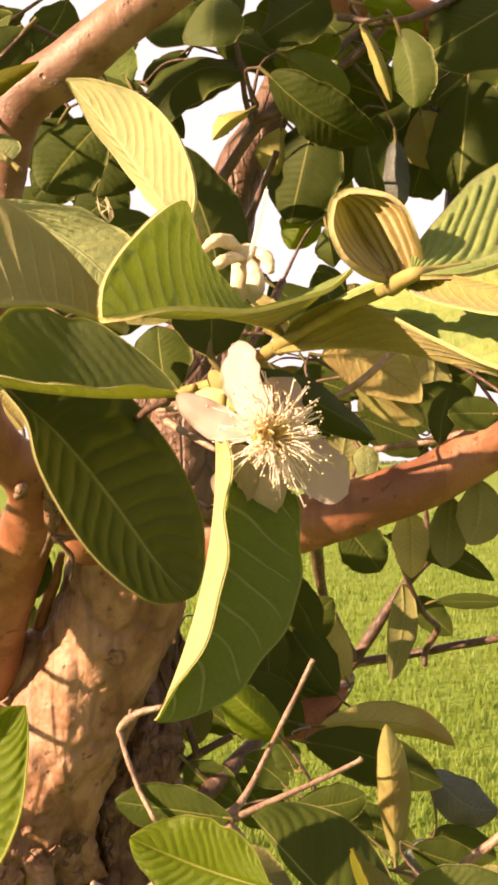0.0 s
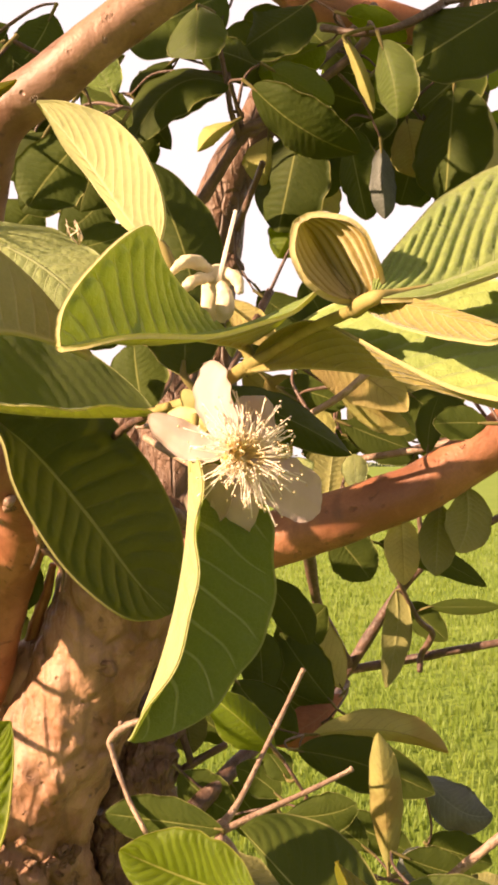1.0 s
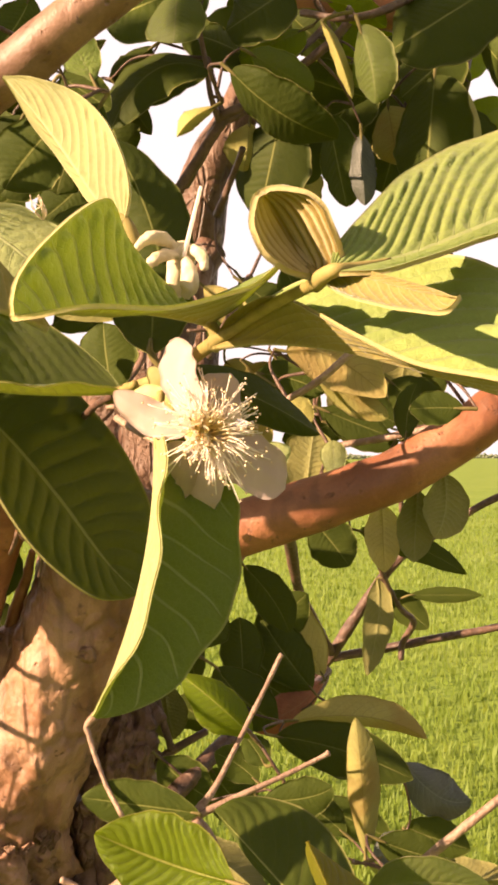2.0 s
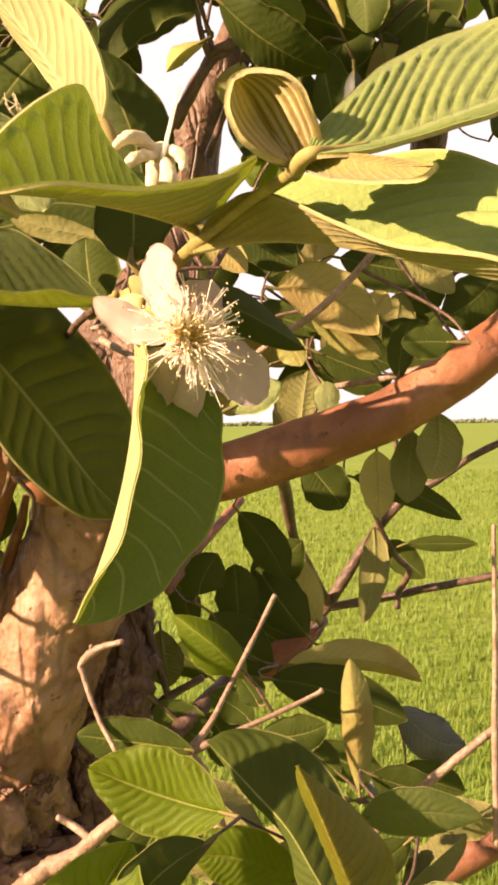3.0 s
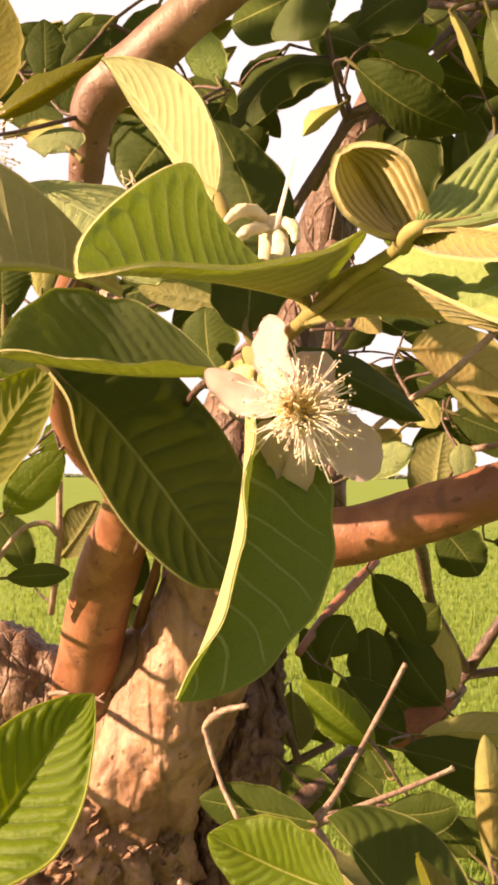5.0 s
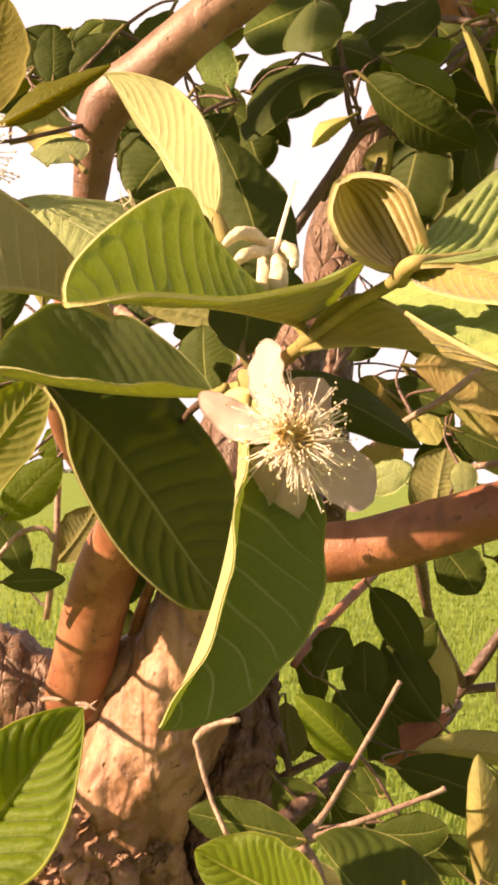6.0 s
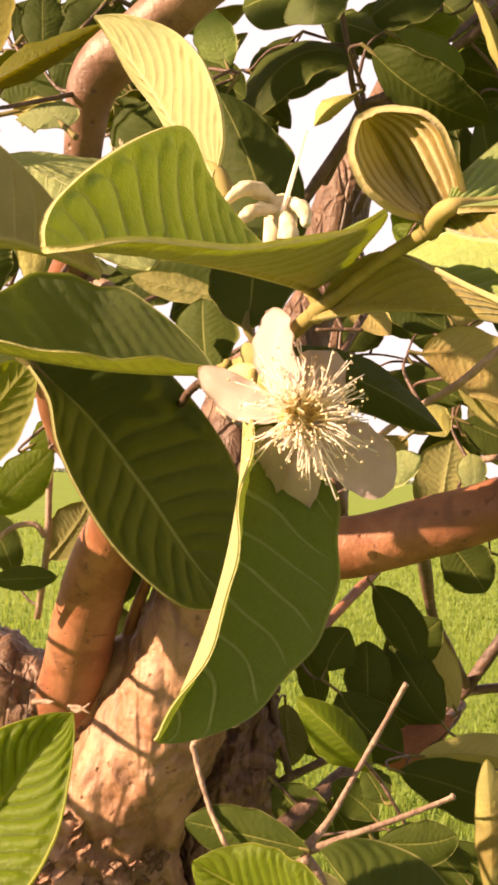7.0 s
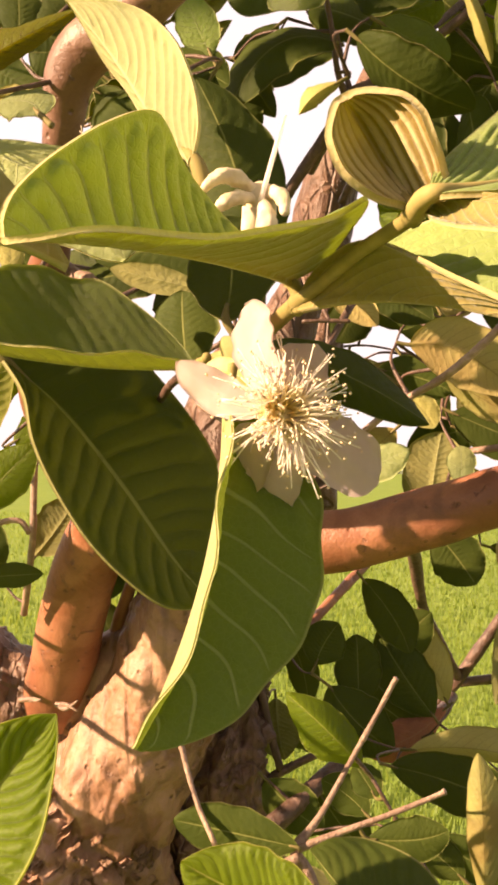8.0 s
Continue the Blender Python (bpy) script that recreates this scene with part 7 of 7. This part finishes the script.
# dense leaves high in the crown
leaf((-0.1249, 0.7242, 1.7544), (-0.1030, 0.7248, 1.7667), (-0.0788, 0.7099, 1.7665), (-0.0986, 0.7282, 1.7555), (-0.1043, 0.7060, 1.7655))
leaf((-0.1160, 0.7462, 1.7347), (-0.0998, 0.7459, 1.7510), (-0.0812, 0.7301, 1.7559), (-0.0911, 0.7344, 1.7365), (-0.1057, 0.7419, 1.7546))
leaf((-0.1330, 0.5749, 1.6493), (-0.1190, 0.5751, 1.6412), (-0.1012, 0.5599, 1.6245), (-0.1125, 0.5695, 1.6445), (-0.1212, 0.5654, 1.6289))
leaf((-0.1500, 0.6231, 1.6503), (-0.1328, 0.6230, 1.6643), (-0.1119, 0.6075, 1.6680), (-0.1347, 0.6070, 1.6646), (-0.1266, 0.6236, 1.6539))
leaf((-0.1353, 0.6442, 1.6828), (-0.1291, 0.6436, 1.6679), (-0.1190, 0.6275, 1.6445), (-0.1194, 0.6338, 1.6649), (-0.1348, 0.6379, 1.6618), "soft")
leaf((-0.1458, 0.4724, 1.6422), (-0.1370, 0.4713, 1.6519), (-0.1229, 0.4551, 1.6515), (-0.1391, 0.4636, 1.6516), (-0.1291, 0.4639, 1.6426))
leaf((-0.1358, 0.4935, 1.6569), (-0.1274, 0.4924, 1.6655), (-0.1142, 0.4761, 1.6641), (-0.1321, 0.4909, 1.6688), (-0.1177, 0.4786, 1.6528))
leaf((-0.1596, 0.5207, 1.6525), (-0.1715, 0.5172, 1.6456), (-0.1767, 0.4989, 1.6296), (-0.1649, 0.5118, 1.6347), (-0.1718, 0.5076, 1.6471))
leaf((-0.1260, 0.5245, 1.6767), (-0.1353, 0.5214, 1.6709), (-0.1390, 0.5032, 1.6558), (-0.1364, 0.5153, 1.6721), (-0.1291, 0.5124, 1.6603), "soft")
leaf((-0.1511, 0.4728, 1.6057), (-0.1389, 0.4724, 1.6078), (-0.1214, 0.4569, 1.6018), (-0.1383, 0.4686, 1.6107), (-0.1338, 0.4611, 1.5969), "yellow")
leaf((-0.1369, 0.6043, 1.4686), (-0.1459, 0.6038, 1.4801), (-0.1546, 0.6032, 1.4925), (-0.1357, 0.6042, 1.4845), (-0.1561, 0.6033, 1.4756), "yellow")
leaf((-0.1798, 0.7519, 1.5340), (-0.2008, 0.7507, 1.5512), (-0.2218, 0.7496, 1.5684), (-0.2094, 0.7504, 1.5386), (-0.1922, 0.7510, 1.5638))
leaf((-0.2415, 0.7993, 1.5052), (-0.2266, 0.7998, 1.5220), (-0.2140, 0.8002, 1.5411), (-0.2390, 0.7991, 1.5323), (-0.2143, 0.8005, 1.5117))
leaf((-0.1938, 0.8515, 1.5188), (-0.2008, 0.8510, 1.5381), (-0.2078, 0.8505, 1.5574), (-0.2128, 0.8504, 1.5334), (-0.1887, 0.8515, 1.5428), "soft")
leaf((-0.2203, 0.7006, 1.4564), (-0.2043, 0.7012, 1.4662), (-0.1963, 0.7015, 1.4760), (-0.2122, 0.7008, 1.4761), (-0.1965, 0.7017, 1.4562), "fresh")
leaf((-0.1436, 0.5025, 1.4893), (-0.1607, 0.4997, 1.4992), (-0.1777, 0.4970, 1.5064), (-0.1632, 0.4996, 1.4900), (-0.1582, 0.4998, 1.5085), "soft")
leaf((-0.2137, 0.5930, 1.4992), (-0.1940, 0.5955, 1.5135), (-0.1778, 0.5973, 1.5311), (-0.2044, 0.5937, 1.5233), (-0.1836, 0.5973, 1.5037), "fresh")
leaf((-0.2080, 0.6928, 1.5699), (-0.2184, 0.6907, 1.5893), (-0.2288, 0.6886, 1.6087), (-0.2319, 0.6889, 1.5849), (-0.2048, 0.6926, 1.5938))
leaf((-0.1929, 0.5902, 1.6916), (-0.1648, 0.5939, 1.7062), (-0.1350, 0.5978, 1.7209), (-0.1701, 0.5928, 1.7162), (-0.1594, 0.5950, 1.6963))
leaf((-0.1350, 0.6194, 1.6743), (-0.1488, 0.6167, 1.6984), (-0.1591, 0.6145, 1.7208), (-0.1616, 0.6150, 1.6926), (-0.1360, 0.6184, 1.7041))
leaf((-0.1473, 0.6175, 1.6791), (-0.1312, 0.6203, 1.6631), (-0.1099, 0.6239, 1.6472), (-0.1231, 0.6210, 1.6800), (-0.1394, 0.6197, 1.6461))
leaf((-0.1316, 0.6396, 1.6948), (-0.1416, 0.6388, 1.6709), (-0.1480, 0.6386, 1.6472), (-0.1235, 0.6416, 1.6662), (-0.1596, 0.6360, 1.6757))
leaf((-0.1929, 0.5408, 1.6561), (-0.1742, 0.5438, 1.6475), (-0.1524, 0.5472, 1.6389), (-0.1715, 0.5438, 1.6600), (-0.1769, 0.5437, 1.6349), "soft")
leaf((-0.2225, 0.6451, 1.7407), (-0.2017, 0.6486, 1.7246), (-0.1772, 0.6527, 1.7087), (-0.1930, 0.6494, 1.7417), (-0.2104, 0.6479, 1.7075))
leaf((-0.2189, 0.7128, 1.7435), (-0.2028, 0.7153, 1.7281), (-0.1828, 0.7182, 1.7127), (-0.1914, 0.7163, 1.7442), (-0.2142, 0.7142, 1.7119))
leaf((-0.1641, 0.7196, 1.7528), (-0.1820, 0.7171, 1.7642), (-0.1999, 0.7145, 1.7756), (-0.1916, 0.7161, 1.7521), (-0.1724, 0.7180, 1.7763))

# unseen twigs added on the sunny side to draw thin shadows across the trunk
limb("twig", [(-0.3975, 0.4733, 1.3918, 0.0022), (-0.3121, 0.5562, 1.3775, 0.0022), (-0.3468, 0.6390, 1.3863, 0.0022), (-0.3777, 0.7126, 1.3885, 0.0022)], TWIG_BARK, sides=8, rough=0.2)
limb("twig", [(-0.3881, 0.4742, 1.3422, 0.0026), (-0.3027, 0.5570, 1.3280, 0.0026), (-0.3374, 0.6399, 1.3368, 0.0026), (-0.3682, 0.7135, 1.3389, 0.0026)], TWIG_BARK, sides=8, rough=0.2)
limb("twig", [(-0.3532, 0.4445, 1.4865, 0.0026), (-0.2679, 0.5274, 1.4723, 0.0026), (-0.3026, 0.6102, 1.4811, 0.0026), (-0.3334, 0.6839, 1.4832, 0.0026)], TWIG_BARK, sides=8, rough=0.2)
limb("twig", [(-0.4083, 0.4737, 1.2890, 0.0030), (-0.3230, 0.5566, 1.2747, 0.0030), (-0.3577, 0.6394, 1.2835, 0.0030), (-0.3885, 0.7130, 1.2857, 0.0030)], TWIG_BARK, sides=8, rough=0.2)
leaf((0.1204, 0.6985, 1.5015), (0.1420, 0.6985, 1.4865), (0.1677, 0.6983, 1.4735), (0.1520, 0.6981, 1.5013), (0.1321, 0.6988, 1.4717))
leaf((0.1863, 0.6782, 1.4690), (0.1632, 0.6786, 1.4614), (0.1401, 0.6789, 1.4577), (0.1594, 0.6784, 1.4749), (0.1669, 0.6787, 1.4479), "yellow")
leaf((0.1409, 0.7478, 1.5303), (0.1365, 0.7483, 1.5027), (0.1321, 0.7487, 1.4794), (0.1217, 0.7484, 1.5049), (0.1513, 0.7481, 1.5005))
leaf((0.2131, 0.7467, 1.5425), (0.1939, 0.7473, 1.5215), (0.1705, 0.7478, 1.5089), (0.2044, 0.7474, 1.5044), (0.1834, 0.7471, 1.5385))
leaf((0.1401, 0.7987, 1.4766), (0.1266, 0.7986, 1.4903), (0.1131, 0.7986, 1.5039), (0.1130, 0.7989, 1.4813), (0.1402, 0.7983, 1.4992))

# ---- flowers ----
def bent(a, b, c, r0, r1, sides=5, steps=5):
    """A thin tube that leaves a towards c and ends in b."""
    a, b, c = vec(a), vec(b), vec(c)
    rows = []
    for k in range(4):
        t = k / 3
        p = (1 - t) ** 2 * a + 2 * t * (1 - t) * c + t * t * b
        rows.append((*p, r0 + (r1 - r0) * t))
    return tube_data(rows, sides, steps)


def bead(c, r, rnd):
    """A small uneven two-lobed grain."""
    c = vec(c)
    axis = unit(rnd.normal(size=3))
    rows = [(*(c - axis * r), r * 0.45), (*(c - axis * r * 0.4), r), (*(c + axis * r * 0.1), r * 0.8), (*(c + axis * r * 0.6), r * 0.95), (*(c + axis * r), r * 0.4)]
    return tube_data(rows, 6, 2)


def stamen(flower, thread, head):
    """One stamen: a thread and the anther at its end."""
    part("stamen", joined(thread, head), (FILAMENT, ANTHER), flower)


def build_open_flower():
    flower = new("flower")
    flower.parent = guava_tree
    flower["label"] = "open white guava flower with a brush of cream stamens"
    heart = vec((0.0049, 0.2619, 1.4559))
    petals = (
        (((0.0016, 0.2609, 1.4603)), ((-0.0026, 0.2657, 1.4715)), ((-0.0047, 0.2705, 1.4811)), ((-0.0078, 0.2696, 1.4724)), ((0.0028, 0.2606, 1.4728))),
        (((0.0007, 0.2609, 1.4569)), ((-0.0093, 0.2632, 1.4605)), ((-0.0192, 0.2651, 1.4675)), ((-0.0115, 0.2635, 1.4561)), ((-0.0073, 0.2648, 1.4649))),
        (((0.0016, 0.2620, 1.4522)), ((-0.0035, 0.2671, 1.4447)), ((-0.0067, 0.2753, 1.4375)), ((-0.0097, 0.2721, 1.4464)), ((0.0021, 0.2652, 1.4420))),
        (((0.0043, 0.2620, 1.4522)), ((0.0031, 0.2652, 1.4429)), ((0.0011, 0.2723, 1.4346)), ((-0.0029, 0.2682, 1.4423)), ((0.0100, 0.2642, 1.4430))),
        (((0.0078, 0.2600, 1.4548)), ((0.0170, 0.2611, 1.4484)), ((0.0262, 0.2652, 1.4414)), ((0.0126, 0.2622, 1.4427)), ((0.0226, 0.2650, 1.4528))),
        (((0.0058, 0.2609, 1.4588)), ((0.0085, 0.2638, 1.4649)), ((0.0118, 0.2716, 1.4726)), ((0.0025, 0.2637, 1.4679)), ((0.0156, 0.2678, 1.4641))),
    )
    for k, (b, m, t, l, r) in enumerate(petals):
        part("petal", petal_data(b, m, t, l, r, wave=0.05 if k in (2, 3) else 0.11, blunt=0.6 if k == 1 else 0.33, seed=k), (PETAL, PETAL), flower)
    rnd = np.random.RandomState(11)
    axis = unit(vec((0.34, -0.86, 0.16)))
    ex = unit(np.cross(axis, (0, 0, 1)))
    ey = np.cross(ex, axis)
    for k in range(285):
        a = rnd.uniform(0, 2 * math.pi)
        r = 0.0046 * math.sqrt(rnd.uniform(0.05, 1))
        out = ex * math.cos(a) + ey * math.sin(a)
        start = heart + out * r - axis * 0.001
        spread = rnd.uniform(0.02, 1.0) ** (0.55 if k % 3 else 1.1)
        if out[0] < -0.2 and rnd.rand() < 0.5:
            spread *= 0.5
        reach = (1.0 if k % 3 else 0.8) * rnd.uniform(0.009, 0.0145) + 0.0035 * max(0.0, out[0] - 0.4 * out[2]) * rnd.rand()
        end = start + out * reach * spread + axis * reach * math.sqrt(max(0.03, 1 - spread ** 2)) * 0.72 + rnd.normal(size=3) * 0.0012
        knee = start + axis * reach * 0.55 + out * reach * 0.12 * spread + rnd.normal(size=3) * 0.0013
        hook = unit(end - knee) * 0.0004 + rnd.normal(size=3) * 0.0006
        stamen(flower, bent(start, end, knee, 0.00021, 0.00015, 5, 3), bead(end + hook, rnd.uniform(0.00022, 0.00038), rnd))
    disc = [(*(heart - axis * 0.004), 0.0022), (*(heart - axis * 0.003), 0.0040), (*(heart - axis * 0.0014), 0.0047), (*(heart - axis * 0.0004), 0.0036)]
    part("disc", tube_data(disc, 20, 4, 0.06), (DISC,), flower, "yellow ring at the heart of the flower")
    part("style", bent(heart, heart + axis * 0.009 + ex * 0.003, heart + axis * 0.006, 0.00035, 0.00025), (FILAMENT,), flower)
    cup = [((-0.0103, 0.2897, 1.4724), 0.0018), ((-0.0064, 0.2877, 1.4687), 0.0026), ((-0.0014, 0.2818, 1.4632), 0.0034), ((0.0026, 0.2729, 1.4582), 0.0038)]
    cup = [(*p, r) for p, r in cup]
    part("calyx", tube_data(cup, 18, 5, 0.05), (CALYX,), flower, "yellow-green calyx cup")
    sepals = (
        (((-0.0033, 0.2758, 1.4640)), ((-0.0104, 0.2777, 1.4668)), ((-0.0170, 0.2838, 1.4660)), ((-0.0109, 0.2797, 1.4701)), ((-0.0093, 0.2798, 1.4638))),
        (((-0.0002, 0.2720, 1.4538)), ((-0.0051, 0.2741, 1.4469)), ((-0.0065, 0.2792, 1.4389)), ((-0.0083, 0.2761, 1.4467)), ((-0.0017, 0.2741, 1.4452))),
        (((-0.0052, 0.2797, 1.4674)), ((-0.0084, 0.2787, 1.4705)), ((-0.0106, 0.2786, 1.4752)), ((-0.0106, 0.2787, 1.4694)), ((-0.0062, 0.2787, 1.4721))),
    )
    for k, (b, m, t, l, r) in enumerate(sepals):
        part("sepal", petal_data(b, m, t, l, r, seed=20 + k), (CALYX, CALYX), flower, "yellow-green sepal")


def build_spent_flower():
    flower = new("spent_flower")
    flower.parent = guava_tree
    flower["label"] = "spent flower with curled cream sepals and one style"
    heart = vec((-0.0004, 0.2594, 1.5029))
    lobes = (
        ((*(-0.0016, 0.2592, 1.5038), 0.0012), (*(-0.0041, 0.2569, 1.5057), 0.0019), (*(-0.0071, 0.2544, 1.5062), 0.0020), (*(-0.0101, 0.2531, 1.5049), 0.0017), (*(-0.0119, 0.2529, 1.5029), 0.0009)),
        ((*(-0.0019, 0.2582, 1.5023), 0.0012), (*(-0.0044, 0.2559, 1.5020), 0.0017), (*(-0.0071, 0.2536, 1.5004), 0.0019), (*(-0.0088, 0.2524, 1.4984), 0.0012)),
        ((*(0.0007, 0.2585, 1.5033), 0.0012), (*(0.0033, 0.2568, 1.5031), 0.0018), (*(0.0051, 0.2551, 1.5007), 0.0018), (*(0.0056, 0.2542, 1.4978), 0.0010)),
        ((*(0.0004, 0.2575, 1.5012), 0.0014), (*(0.0015, 0.2547, 1.4974), 0.0024), (*(0.0017, 0.2538, 1.4936), 0.0026), (*(0.0005, 0.2548, 1.4908), 0.0016)),
    )
    for rows in lobes:
        part("sepal", tube_data([(*r[:3], r[3] * 0.86) for r in rows], 24, 9, 0.3, 2.2), (SPENT,), flower)
    part("disc", tube_data([(*(heart + vec((0, 0.004, -0.003))), 0.0030), (*(heart + vec((0, 0.001, 0))), 0.0036), (*(heart + vec((0, -0.0012, 0.001))), 0.0026)], 16, 4, 0.12), (SPENT,), flower)
    part("style", bent((0.0000, 0.2565, 1.5014), (0.0046, 0.2575, 1.5200), (0.0009, 0.2565, 1.5051), 0.00065, 0.0005, 8), (FILAMENT,), flower, "pale upright style")
    part("calyx", tube_data([(*(-0.0034, 0.2644, 1.4891), 0.0016), (*(-0.0026, 0.2623, 1.4949), 0.0024), (*(-0.0014, 0.2613, 1.5007), 0.0032)], 14, 5, 0.05), (SPENT,), flower)


def build_edge_flower():
    """The flower whose stamens reach into view beside the ribbed leaf."""
    flower = new("flower")
    flower.parent = guava_tree
    flower["label"] = "another open flower, mostly its cream stamens in view"
    heart = vec((-0.0884, 0.2667, 1.5300))
    rnd = np.random.RandomState(5)
    for k in range(110):
        d = unit(rnd.normal(size=3) + vec((0.5, -0.3, 0.25)))
        reach = rnd.uniform(0.011, 0.0165)
        start = heart + d * 0.003
        end = heart + d * reach + rnd.normal(size=3) * 0.0012
        stamen(flower, bent(start, end, heart + d * reach * 0.5 + rnd.normal(size=3) * 0.0012, 0.00018, 0.00012, 4, 3), bead(end, rnd.uniform(0.00028, 0.00042), rnd))
    part("disc", tube_data([(*(heart + vec((-0.004, 0, -0.003))), 0.003), (*heart, 0.0042), (*(heart + vec((0.001, 0, 0.001))), 0.003)], 14, 4, 0.08), (DISC,), flower)


build_open_flower()
build_spent_flower()
build_edge_flower()
